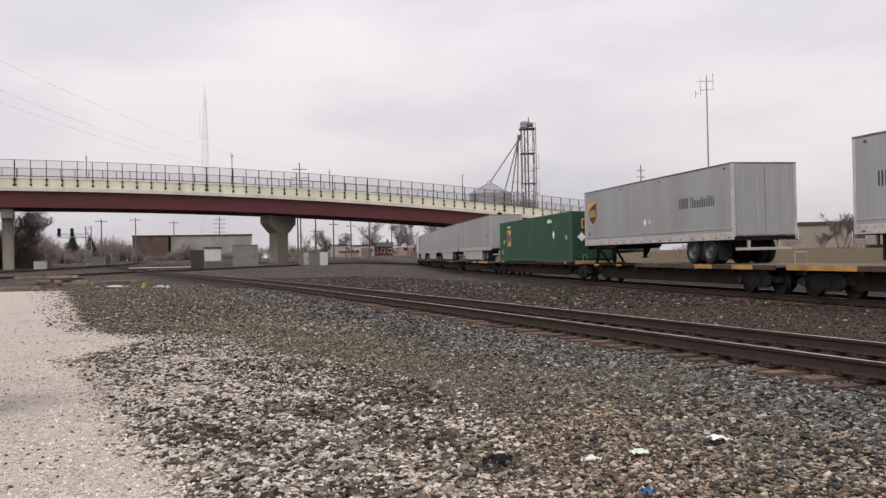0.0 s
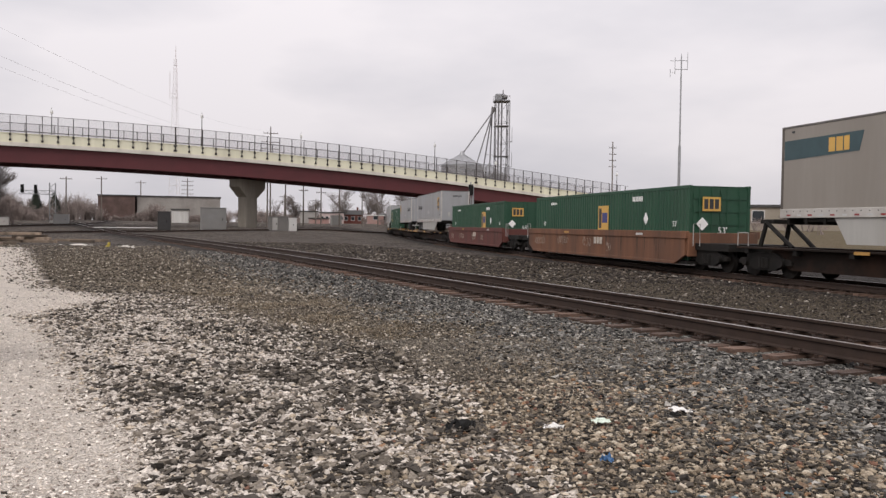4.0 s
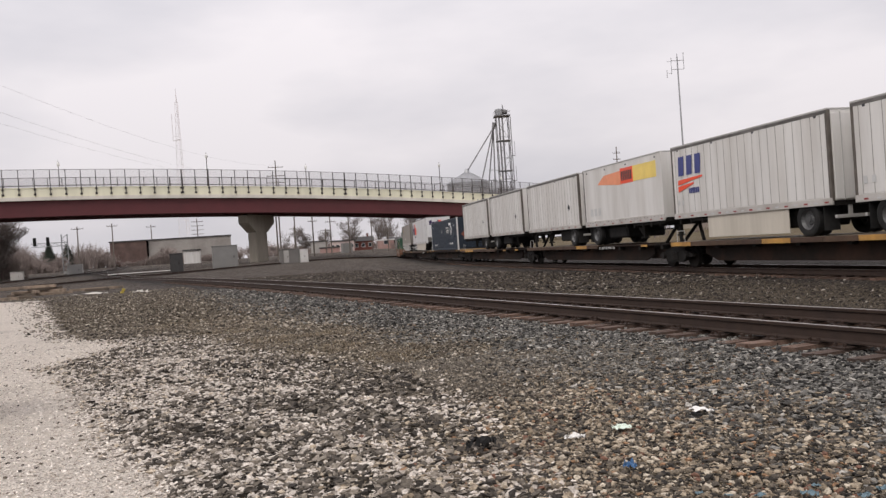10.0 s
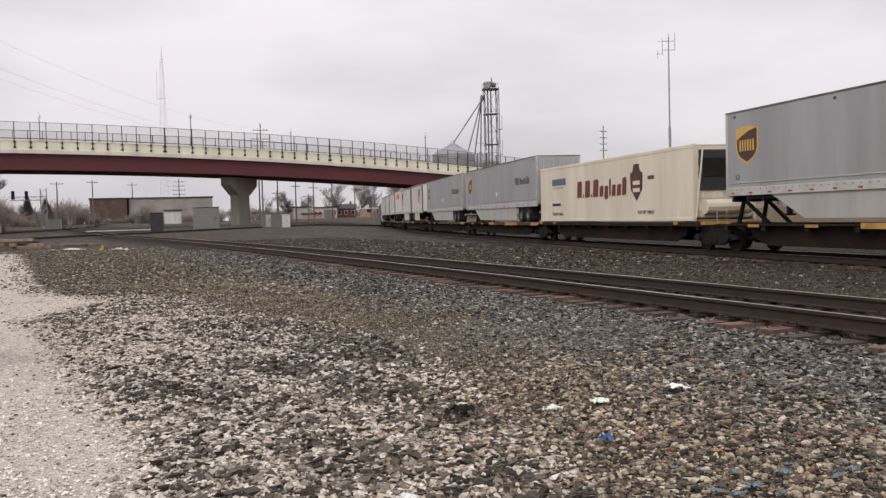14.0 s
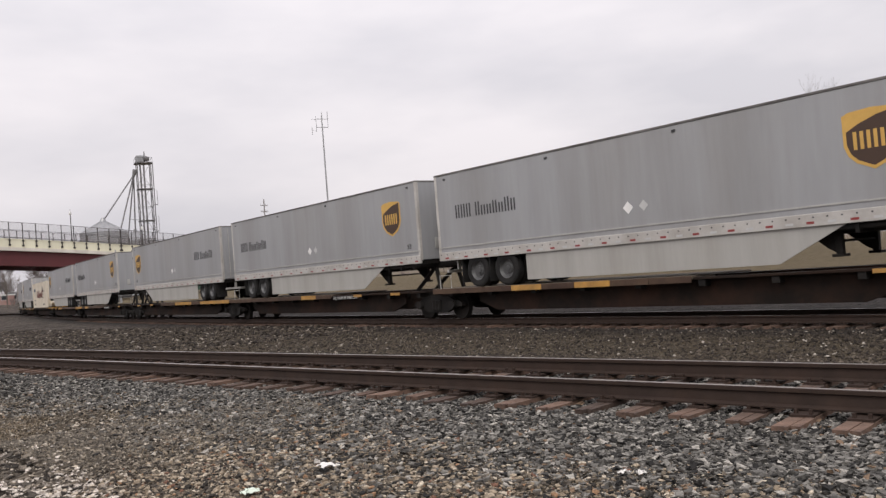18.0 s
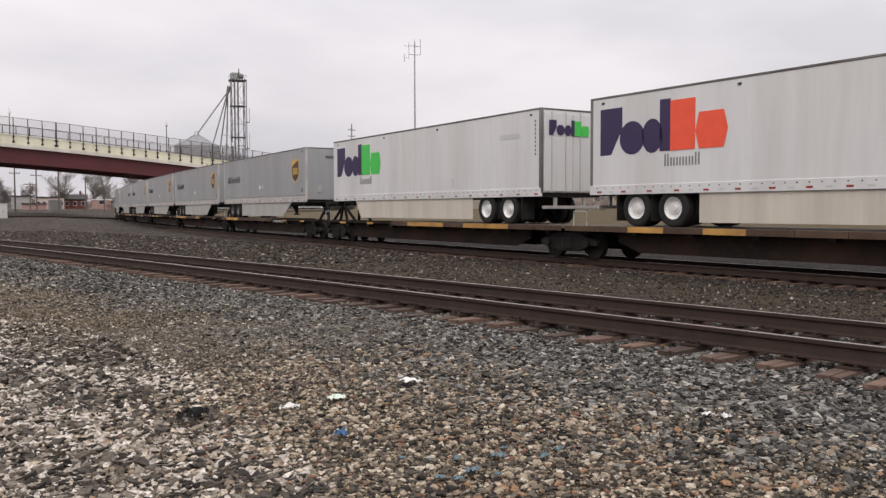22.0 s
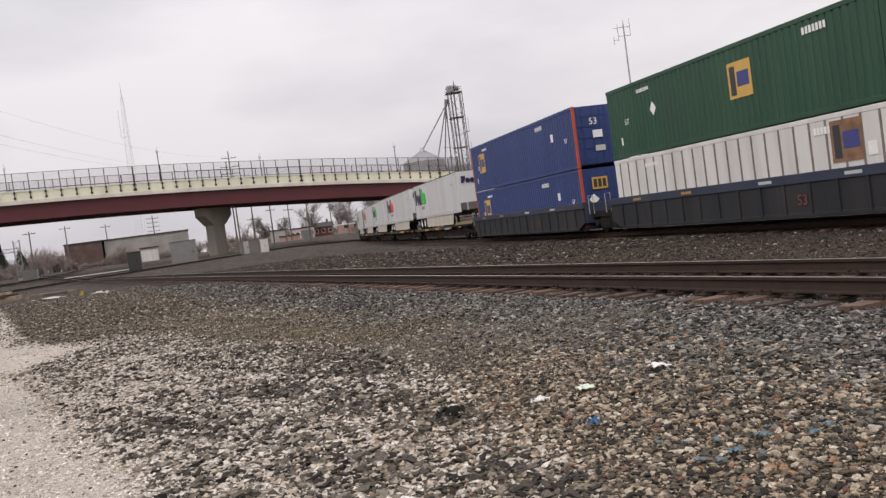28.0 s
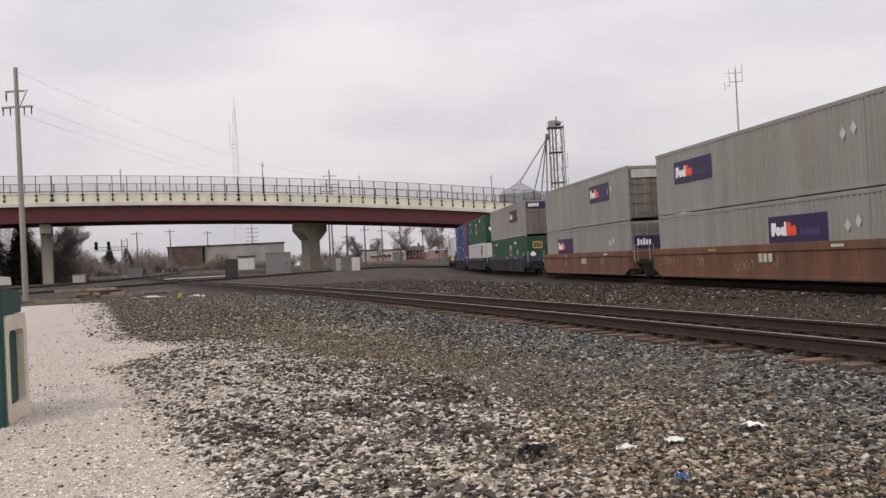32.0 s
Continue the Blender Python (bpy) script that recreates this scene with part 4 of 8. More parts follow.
def swoosh_tail(t, x, z0, z1):
    for a in (0.75, 0.35, -0.05):
        part("marking", box(x - 0.06, x - 0.054, a - 0.3, a, z1 - 1.0, z1 - 0.5), NAVY_MARK, t)
    part("marking", box(x - 0.06, x - 0.054, -0.35, 0.75, z1 - 1.2, z1 - 1.08), ORANGE_RED, t)


def fade_marks(t, h, y, z0, z1):
    side_plate("marking", h - 1.7, z0 + 1.75, 2.5, 0.62, mat("pale_orange_marking", (0.78, 0.30, 0.16), 0.5, scale=2, vary=0.1), t, y, "", [(0, 0.3), (1, 0), (1, 1), (0.3, 0.9)])
    side_plate("marking", h - 4.2, z0 + 1.78, 1.25, 0.68, ORANGE_RED, t, y)
    bars(h - 4.3, z0 + 1.92, 0.40, (0.32,) * 6, BLACK_MARK, t, y + 0.005, 0.13)
    side_plate("marking", h - 5.45, z0 + 1.80, 2.1, 0.66, mat("pale_yellow_marking", (0.80, 0.60, 0.16), 0.5, scale=2, vary=0.1), t, y)
    for k in range(3):
        side_plate("placard", h - 0.7 - k * 0.45, z0 + 0.5, 0.3, 0.35, GREY_MARK, t, y)


def plain_marks(t, h, y, z0, z1):
    side_plate("placard", -h + 1.6, z0 + 0.95, 0.34, 0.34, BLACK_MARK, t, y, "dark diamond placard", DIAMOND)
    side_plate("placard", h - 1.1, z0 + 0.9, 0.10, 0.16, GREY_MARK, t, y)


def container(q_front, q_rear, z, label, material, marks=None, rib=0.27, tail_marks=None, post=None, group="containers on the train", height=2.78):
    """A long steel box with corrugated sides; z: its floor over the rails."""
    length = q_front - q_rear
    t = thing("shipping_container", label, "container", group)
    h, y, z1 = length / 2, HALF_W, z + height
    post = post or material
    part("body", box(-h + 0.06, h - 0.06, -y + 0.05, y - 0.09, z + 0.1, z1 - 0.03, 0.01), material, t)
    inset = 2.0
    for a, c in ((-h + 0.12, -h + inset - 0.05), (-h + inset + 0.05, h - inset - 0.05), (h - inset + 0.05, h - 0.12)):
        if material in (CREAM, WHITE_OLD):
            bm = box(-(c - a) / 2, (c - a) / 2, y - 0.08, y - 0.012, z + 0.14, z1 - 0.12, 0.004)
        else:
            bm = ribbed_side(c - a, y - 0.045, z + 0.14, z1 - 0.12, rib, 0.037)
        bmesh.ops.translate(bm, verts=bm.verts, vec=((a + c) / 2, 0, 0))
        part("side_panel", bm, material, t, "corrugated side sheet")
    for x in (-h + inset, h - inset):
        part("lift_post", box(x - 0.055, x + 0.055, y - 0.06, y, z + 0.1, z1, 0.006), material, t)
        part("lift_casting", box(x - 0.1, x + 0.1, y - 0.1, y + 0.012, z1 - 0.14, z1 + 0.01, 0.01), material, t)
    for zz in (z, z1 - 0.13):
        for s in (-1, 1):
            part("side_rail", box(-h, h, s * y - (0.07 if s > 0 else 0), s * y + (0 if s > 0 else 0.07), zz, zz + 0.14, 0.01), material, t)
    for x in (-h, h - 0.12):
        for s in (-1, 1):
            y0 = y - 0.12 if s > 0 else -y
            part("corner_post", box(x, x + 0.12, y0, y0 + 0.12, z + 0.02, z1 - 0.02, 0.01), post, t)
            for zz in (z - 0.01, z1 - 0.13):
                part("corner_casting", box(x - 0.01, x + 0.15, y0 - 0.008, y0 + 0.128, zz, zz + 0.14, 0.012), post, t)
    part("roof", box(-h + 0.05, h - 0.05, -y + 0.04, y - 0.04, z1 - 0.05, z1 - 0.015), material, t)
    if material is WHITE_OLD:
        for k in range(25):
            x = -h + 0.4 + k * (length - 0.8) / 24
            part("seam_post", box(x - 0.035, x + 0.035, y - 0.04, y + 0.004, z + 0.14, z1 - 0.13), mat("stained_seam", (0.19, 0.155, 0.13), 0.8, scale=3, vary=0.3), t)
    # tail end: two ribbed doors with bars
    for s in (-1, 1):
        y0, y1 = (0.01, y - 0.13) if s > 0 else (-y + 0.13, -0.01)
        bm = box(-h + 0.02, -h + 0.05, y0, y1, z + 0.14, z1 - 0.14)
        for k in range(5):
            zz = z + 0.35 + k * 0.48
            box(-h - 0.005, -h + 0.03, y0 + 0.05, y1 - 0.05, zz, zz + 0.22, 0, bm)
        d = part("door", bm, mat("grimy_container_door", (0.16, 0.142, 0.122), 0.7, scale=1.5, vary=0.2, dirt=(0.07, 0.06, 0.05), dirt_amount=0.7, streaks=True) if material is BOX_GREY else material, t)
        for k in (0.3, 0.75):
            part("lock_rod", tube([(-h - 0.012, y0 + (y1 - y0) * k, z + 0.1), (-h - 0.012, y0 + (y1 - y0) * k, z1 - 0.1)], 0.018, 6), material, d)
    if marks:
        marks(t, h, y + 0.001, z, z1)
    if tail_marks:
        tail_marks(t, -h - 0.02, z, z1)
    moves(t, q_front, q_rear)
    return t


def square_marks(at, plate=GOLD, ink=BLACK_MARK, diamond=True, up=1.05):
    """A gold square with bars, a length figure, small plates."""
    def put(t, h, y, z0, z1):
        x = h - at
        side_plate("emblem", x, z0 + up, 1.12, 1.12, plate, t, y, "square emblem")
        bm = bmesh.new()
        part("emblem", box(x - 0.36, x - 0.10, y + 0.004, y + 0.008, z0 + up + 0.10, z0 + up + 1.0, 0, bm), ink, t)
        part("emblem", box(x - 1.00, x - 0.44, y + 0.004, y + 0.008, z0 + up + 0.34, z0 + up + 0.80), NAVY_MARK if ink is BLACK_MARK else ink, t)
        if diamond:
            side_plate("placard", h - 3.1 if diamond == 2 else -h + 3.6, z0 + 1.3, 0.42, 0.52, WHITE_TAPE, t, y, "white diamond placard", DIAMOND)
        else:
            side_plate("placard", -h + 2.75, z0 + 1.5, 0.30, 0.36, WHITE_TAPE, t, y, "small white plate")
        side_word("53'", 0.3, -h + 1.2, z0 + 1.25, WHITE_TAPE, t, y)
        side_word("53'", 0.3, h - 1.2, z0 + 1.25, WHITE_TAPE, t, y)
        bars(h - 2.3, z1 - 0.45, 0.13, (0.5,) * 9, WHITE_TAPE, t, y, 0.25)
        bars(-h + 4.6, z1 - 0.5, 0.2, (0.45,) * 7, WHITE_TAPE, t, y, 0.22)
        side_plate("placard", h - 0.8, z0 + 0.5, 0.12, 0.3, WHITE_TAPE, t, y)
    return put


def square_tail(plate=GOLD, ink=BLACK_MARK):
    def put(t, x, z0, z1):
        part("emblem", box(x - 0.02, x - 0.012, 0.0, 0.75, z1 - 0.95, z1 - 0.42), plate, t)
        bm = bmesh.new()
        for k in range(3):
            box(x - 0.026, x - 0.02, 0.08 + k * 0.22, 0.24 + k * 0.22, z1 - 0.87, z1 - 0.5, 0, bm)
        part("emblem", bm, ink, t)
        me = lettering("53'", 0.34)
        me.transform(Matrix.Translation((x - 0.016, 0.1, z0 + 1.0)) @ Matrix.Rotation(radians(-90), 4, "Z"))
        part("marking", me, WHITE_TAPE, t)
        part("placard", prism([(0.75, z0 + 1.1), (1.0, z0 + 1.35), (0.75, z0 + 1.6), (0.5, z0 + 1.35)], "x", x - 0.03, x - 0.022), WHITE_TAPE, t)
    return put


def figure_tail(t, x, z0, z1):
    """The length figure and small white plates on the doors."""
    me = lettering("53", 0.42)
    me.transform(Matrix.Translation((x - 0.016, 0.55, z1 - 0.85)) @ Matrix.Rotation(radians(-90), 4, "Z"))
    part("marking", me, WHITE_TAPE, t)
    part("placard", box(x - 0.026, x - 0.016, -0.05, 0.42, z1 - 1.45, z1 - 1.12), WHITE_TAPE, t)
    part("placard", box(x - 0.026, x - 0.016, -0.12, 0.36, z1 - 2.05, z1 - 1.80), GREY_MARK, t)


def purple_plate_marks(at, z_up=1.25):
    def put(t, h, y, z0, z1):
        x = h - at
        side_plate("sign_plate", x, z0 + z_up, 3.3, 0.95, PURPLE, t, y, "purple sign plate with pale bars")
        xx = x - 0.16
        for w, k, m, shape in ((0.30, 0.46, WHITE_TAPE, WEDGE), (0.32, 0.33, WHITE_TAPE, DISC), (0.25, 0.33, WHITE_TAPE, DISC), (0.12, 0.48, WHITE_TAPE, None), (0.27, 0.46, ORANGE_RED, None), (0.32, 0.33, ORANGE_RED, LEAN)):
            side_plate("marking", xx, z0 + z_up + 0.26, w, k, m, t, y + 0.005, "", shape)
            xx -= w - (0.03 if shape else 0)
        strokes(x - 1.85, z0 + z_up + 0.27, 0.24, (1, 0.7, 0.9, 0.7, 0.7, 0.7, 0.9), mat("faded_lilac_marking", (0.10, 0.075, 0.17), 0.6), t, y + 0.005)
        side_plate("placard", -h + 2.6, z0 + 1.6, 0.30, 0.42, GREY_MARK, t, y, "", DIAMOND)
        side_plate("placard", -h + 3.1, z0 + 1.5, 0.30, 0.42, GREY_MARK, t, y, "", DIAMOND)
    return put


def purple_tail(t, x, z0, z1):
    part("sign_plate", box(x - 0.03, x - 0.02, -1.1, 1.1, z1 - 0.62, z1 - 0.16), PURPLE, t, "purple sign plate with pale bars")
    bm = bmesh.new()
    for k in range(5):
        box(x - 0.036, x - 0.03, 0.95 - k * 0.17 - 0.13, 0.95 - k * 0.17, z1 - 0.52, z1 - 0.26, 0, bm)
    part("sign_plate", bm, WHITE_TAPE, t)


def pale_panel_tail(t, x, z0, z1):
    """A pale board over ribbed doors."""
    part("header_board", box(x - 0.03, x - 0.012, -1.05, 1.05, z1 - 0.62, z1 - 0.20, 0.01), mat("pale_board", (0.50, 0.48, 0.45), 0.7, scale=2, vary=0.15, dirt=(0.2, 0.17, 0.14), dirt_amount=0.5), t, "pale board over the doors")
    part("placard", box(x - 0.03, x - 0.02, -0.95, -0.65, z0 + 0.75, z0 + 1.05), BLACK_MARK, t)


def mid_purple_tail(t, x, z0, z1):
    part("sign_plate", box(x - 0.03, x - 0.02, -1.15, 1.05, z1 - 1.35, z1 - 0.75), PURPLE, t, "purple sign plate with pale bars")
    bm = bmesh.new()
    for k in range(5):
        box(x - 0.036, x - 0.03, 0.90 - k * 0.15 - 0.10, 0.90 - k * 0.15, z1 - 1.22, z1 - 0.95 + 0.06 * (k in (0, 2)), 0, bm)
    part("sign_plate", bm, WHITE_TAPE, t)


def ring_marks(t, h, y, z0, z1):
    """Pale bars and an open diamond ring."""
    strokes(-h + 5.7, z0 + 1.52, 0.56, (1, 1, 1, 1), mat("pale_marking", (0.58, 0.57, 0.54), 0.6, scale=6, vary=0.2), t, y, 0.66)
    # an open diamond made of small diamonds
    for a, c in ((0, 1), (0.5, 0.5), (-0.5, 0.5), (0.95, 0), (-0.95, 0), (0.5, -0.5), (-0.5, -0.5), (0, -1)):
        side_plate("emblem", -h + 3.3 + 0.42 * a, z0 + 1.64 + 0.42 * c, 0.36, 0.38, GREY_MARK, t, y, "pale diamond piece of an emblem", DIAMOND)
    side_plate("placard", h - 6.6, z0 + 1.45, 0.42, 0.55, mat("dull_placard", (0.26, 0.26, 0.24), 0.6), t, y, "", DIAMOND)
    side_word("TOP LIFT ONLY", 0.24, -h + 4.0, z0 + 0.5, WHITE_TAPE, t, y)
    side_word("TOP LIFT ONLY", 0.24, h - 1.9, z0 + 0.42, WHITE_TAPE, t, y)
    bars(-h + 4.2, z1 - 0.55, 0.22, (0.5,) * 8, WHITE_TAPE, t, y, 0.2)
    side_word("53", 0.24, h - 1.1, z1 - 0.6, WHITE_TAPE, t, y)
    side_word("53", 0.24, -h + 1.6, z1 - 0.7, WHITE_TAPE, t, y)


def ring_tail(t, x, z0, z1):
    bars_bm = bmesh.new()
    for k in range(4):
        box(x - 0.03, x - 0.02, 0.35 - k * 0.2 - 0.15, 0.35 - k * 0.2, z1 - 1.25, z1 - 1.0, 0, bars_bm)
    part("marking", bars_bm, GREY_MARK, t)
    part("placard", prism([(0.7, z1 - 1.7), (0.95, z1 - 1.45), (0.7, z1 - 1.2), (0.45, z1 - 1.45)], "x", x - 0.03, x - 0.022), mat("faded_red_placard", (0.25, 0.08, 0.05), 0.6), t)


def reefer_marks(t, h, y, z0, z1):
    bars(h - 1.7, z1 - 0.95, 0.32, (0.55,) * 9, mat("slate_marking", (0.10, 0.13, 0.17), 0.5), t, y, 0.08)
    bars(h - 1.7, z1 - 1.12, 0.09, (0.6,) * 20, GREY_MARK, t, y, 0.25)
    x = h - 4.9
    for w, hh in ((0.62, 1.0), (0.12, 0.2), (0.62, 1.0), (0.12, 0.2), (0.62, 1.0), (0.42, 0.62), (0.40, 0.75), (0.18, 0.95), (0.40, 0.62), (0.42, 0.62), (0.42, 0.95)):
        side_plate("marking", x, z0 + 1.1 - (0.12 if 0.7 < hh < 0.8 else 0), w, 0.82 * hh, RED_MARK, t, y, "", [(0.1, 0), (0.9, 0.05), (1, 0.9), (0.8, 1), (0.15, 0.95), (0, 0.15)])
        x -= w + 0.09
    crest = [(0, 0.75), (0.2, 0.8), (0.3, 1), (0.7, 1), (0.8, 0.8), (1, 0.75), (0.95, 0.3), (0.5, 0), (0.05, 0.3)]
    side_plate("emblem", x - 0.25, z0 + 0.85, 1.1, 1.5, BROWN_SHIELD, t, y, "dark crest emblem", crest)
    side_plate("emblem", x - 0.4, z0 + 1.05, 0.8, 0.85, RED_MARK, t, y + 0.004, "", crest)
    side_plate("emblem", x - 0.5, z0 + 1.2, 0.6, 0.16, CREAM, t, y + 0.008)
    side_plate("emblem", x - 0.5, z0 + 1.5, 0.6, 0.16, CREAM, t, y + 0.008)
    bars(h - 1.7, z0 + 0.78, 0.13, (0.6,) * 12, BLACK_MARK, t, y, 0.12)
    side_word("TOP LIFT ONLY", 0.2, h - 1.7, z0 + 0.3, BLACK_MARK, t, y)
    side_word("TOP LIFT ONLY", 0.2, -h + 4.3, z0 + 0.3, BLACK_MARK, t, y)
    bars(-h + 3.4, z1 - 1.1, 0.14, (0.6,) * 5, BLACK_MARK, t, y, 0.15)


def reefer_tail(t, x, z0, z1):
    """Cooling unit in an open end frame."""
    part("cooling_unit", box(x - 0.02, x + 0.2, -1.05, 1.05, z0 + 1.1, z1 - 0.2, 0.03), mat("unit_black", (0.03, 0.03, 0.032), 0.6), t, "black cooling unit")
    part("unit_grille", box(x - 0.05, x - 0.02, -0.9, 0.9, z0 + 1.6, z1 - 0.5, 0.01), DARK_STEEL, t)
    part("fuel_tank", tube([(x - 0.1, -0.9, z0 + 0.5), (x - 0.1, 0.9, z0 + 0.5)], 0.26, 12), CREAM, t)
    part("frame_brace", tube([(x - 0.03, 1.2, z0 + 0.1), (x - 0.03, 0.9, z1 - 0.1)], 0.035, 6), CREAM, t)


# ---- cars under the loads ----
def truck_part(car, x):
    """A two-axle truck at x."""
    def frame_bm():
        out = [(-1.30, 0.52), (-1.15, 0.60), (-0.95, 0.60), (-0.55, 0.78), (0.55, 0.78), (0.95, 0.60), (1.15, 0.60), (1.30, 0.52), (1.30, 0.42), (0.95, 0.40),
               (0.45, 0.22), (-0.45, 0.22), (-0.95, 0.40), (-1.30, 0.42)]
        bm = prism(out, "y", -0.08, 0.08)
        for xx in (-0.16, 0.0, 0.16):
            tube([(xx, 0.09, 0.30), (xx, 0.09, 0.62)], 0.07, 8, bm)
        for xx in (-0.89, 0.89):
            tube([(xx, 0.06, 0.47), (xx, 0.20, 0.47)], 0.13, 10, bm)
        return bm

    def wheel_bm():
        bm = tube([(0, -0.06, 0), (0, 0.06, 0)], 0.43, 24)
        tube([(0, -0.075, 0), (0, -0.055, 0)], 0.46, 24, bm)
        tube([(0, 0.05, 0), (0, 0.10, 0)], 0.14, 12, bm)
        return bm

    def bolster_bm():
        bm = box(-0.22, 0.22, -0.95, 0.95, 0.50, 0.74, 0.03)
        for xx in (-0.89, 0.89):
            tube([(xx, -0.7, 0.43), (xx, 0.7, 0.43)], 0.08, 8, bm)
        return bm
    base = part("truck", shared("truck_bolster", bolster_bm, DARK_STEEL), DARK_STEEL, car, "cast steel bogie, dark with grime")
    base.matrix_basis = Matrix.Translation((x, 0, 0))
    for s in (-1, 1):
        f = part("side_frame", shared("side_frame", frame_bm, DARK_STEEL), DARK_STEEL, base)
        f.matrix_basis = Matrix.Translation((0, s * 1.0, 0)) @ (Matrix.Identity(4) if s > 0 else Matrix.Rotation(math.pi, 4, "Z"))
        for xx in (-0.89, 0.89):
            w = part("wheel", shared("rail_wheel", wheel_bm, DARK_STEEL), DARK_STEEL, base)
            w.matrix_basis = Matrix.Translation((xx, s * 0.754, 0.43)) @ (Matrix.Identity(4) if s > 0 else Matrix.Rotation(math.pi, 4, "Z"))
    return base


def spine_car(q_front, q_rear, trucks, wheels_front=None, yellow=0.6, words=False):
    """A skeleton flat car: a deep middle beam, a wheel deck with yellow edge, a hitch stand at the other end.
    wheels_front None: carries a container on cross arms."""
    length = q_front - q_rear
    h = length / 2
    c = thing("spine_car", "skeleton rail flat car, grimy brown with faded yellow edges", "rail car", "cars of the train")
    out = [(-h, 0.62), (-h + 1.6, 0.62), (-h + 2.6, 0.30), (h - 2.6, 0.30), (h - 1.6, 0.62), (h, 0.62), (h, 0.98), (-h, 0.98)]
    part("center_sill", prism(out, "y", -0.33, 0.33), RUST_BROWN, c)
    for s in (-1, 1):
        part("side_sill", prism([(-h + 1.9, 0.55), (-h + 2.7, 0.27), (h - 2.7, 0.27), (h - 1.9, 0.55), (h - 1.9, 0.92), (-h + 1.9, 0.92)], "y", s * 0.98 - 0.03, s * 0.98 + 0.03), RUST_BROWN, c)
    n = 9
    for k in range(n):
        x = -h + 0.8 + k * (length - 1.6) / (n - 1)
        part("cross_bearer", box(x - 0.09, x + 0.09, -1.25, 1.25, 0.74, 0.94, 0.01), DARK_STEEL, c)
    if wheels_front is None:
        for x in (-h + 0.3, h - 0.3, -h + 2.2, h - 2.2):
            part("container_arm", box(x - 0.15, x + 0.15, -1.32, 1.32, 0.92, 1.04, 0.01), YELLOW, c, "faded yellow container pedestal arm")
        part("edge_beam", box(-h + 0.3, h - 0.3, 1.22, 1.30, 0.86, 1.02, 0.01), RUST_BROWN, c)
    else:
        a, b = (h - length * yellow, h) if wheels_front else (-h, -h + length * yellow)
        part("wheel_deck", box(a, b, -1.32, 1.32, DECK_Z - 0.09, DECK_Z, 0.01), mat("deck_top", (0.13, 0.10, 0.07), 0.8, scale=2, vary=0.25), c, "tread plate wheel deck")
        seg = 8
        rnd = random.Random(int(q_front * 10))
        for k in range(seg):
            x0, x1 = a + (b - a) * k / seg, a + (b - a) * (k + 1) / seg
            bright = rnd.random() < 0.28
            part("edge_strip", box(x0 + 0.01, x1 - 0.01, 1.32, 1.345, DECK_Z - 0.16, DECK_Z - 0.005), YELLOW if bright else RUST_EDGE, c)
        a2, b2 = (-h + 0.3, a) if wheels_front else (b, h - 0.3)
        part("walkway", box(a2, b2, 0.95, 1.28, 0.90, 0.96, 0.008), RUST_BROWN, c)
        for k in range(1 + int(q_front) % 2):
            x0 = a2 + (b2 - a2) * (0.25 + 0.4 * k)
            part("edge_strip", box(x0, x0 + 0.55, 1.28, 1.30, 0.86, 0.95), YELLOW, c)
        # hitch stand under the trailer's nose
        hx = -h + 0.75 if wheels_front else h - 0.75
        sgn = 1 if wheels_front else -1
        st = part("hitch", box(hx - 0.35, hx + 0.35, -0.45, 0.45, BODY_Z - 0.16, BODY_Z - 0.02, 0.02), DARK_STEEL, c, "steel trailer hitch stand")
        for s in (-0.45, 0.45):
            part("strut", tube([(hx, s, BODY_Z - 0.12), (hx - sgn * 0.25, s * 1.1, 0.95)], 0.08, 6), DARK_STEEL, st)
            part("strut", tube([(hx, s, BODY_Z - 0.12), (hx + sgn * 1.25, s * 0.9, 0.95)], 0.07, 6), DARK_STEEL, st)
    if words:
        me = lettering("ALL PURPOSE SPINE CAR", 0.16)
        me.transform(Matrix.Translation((h - length * yellow - 0.1, 1.285, 0.80)) @ Matrix.Diagonal((-1, 1, 1, 1)))
        me.flip_normals()
        part("marking", me, GREY_MARK, c)
    for x in trucks:
        truck_part(c, x)
    rl = part("grab_rail", tube([(h - 0.2, 1.15, 0.98), (h - 0.2, 1.15, 1.42), (h - 0.75, 1.15, 1.42), (h - 0.75, 1.15, 0.98)], 0.018, 6), ALU, c)
    moves(c, q_front, q_rear)
    return c


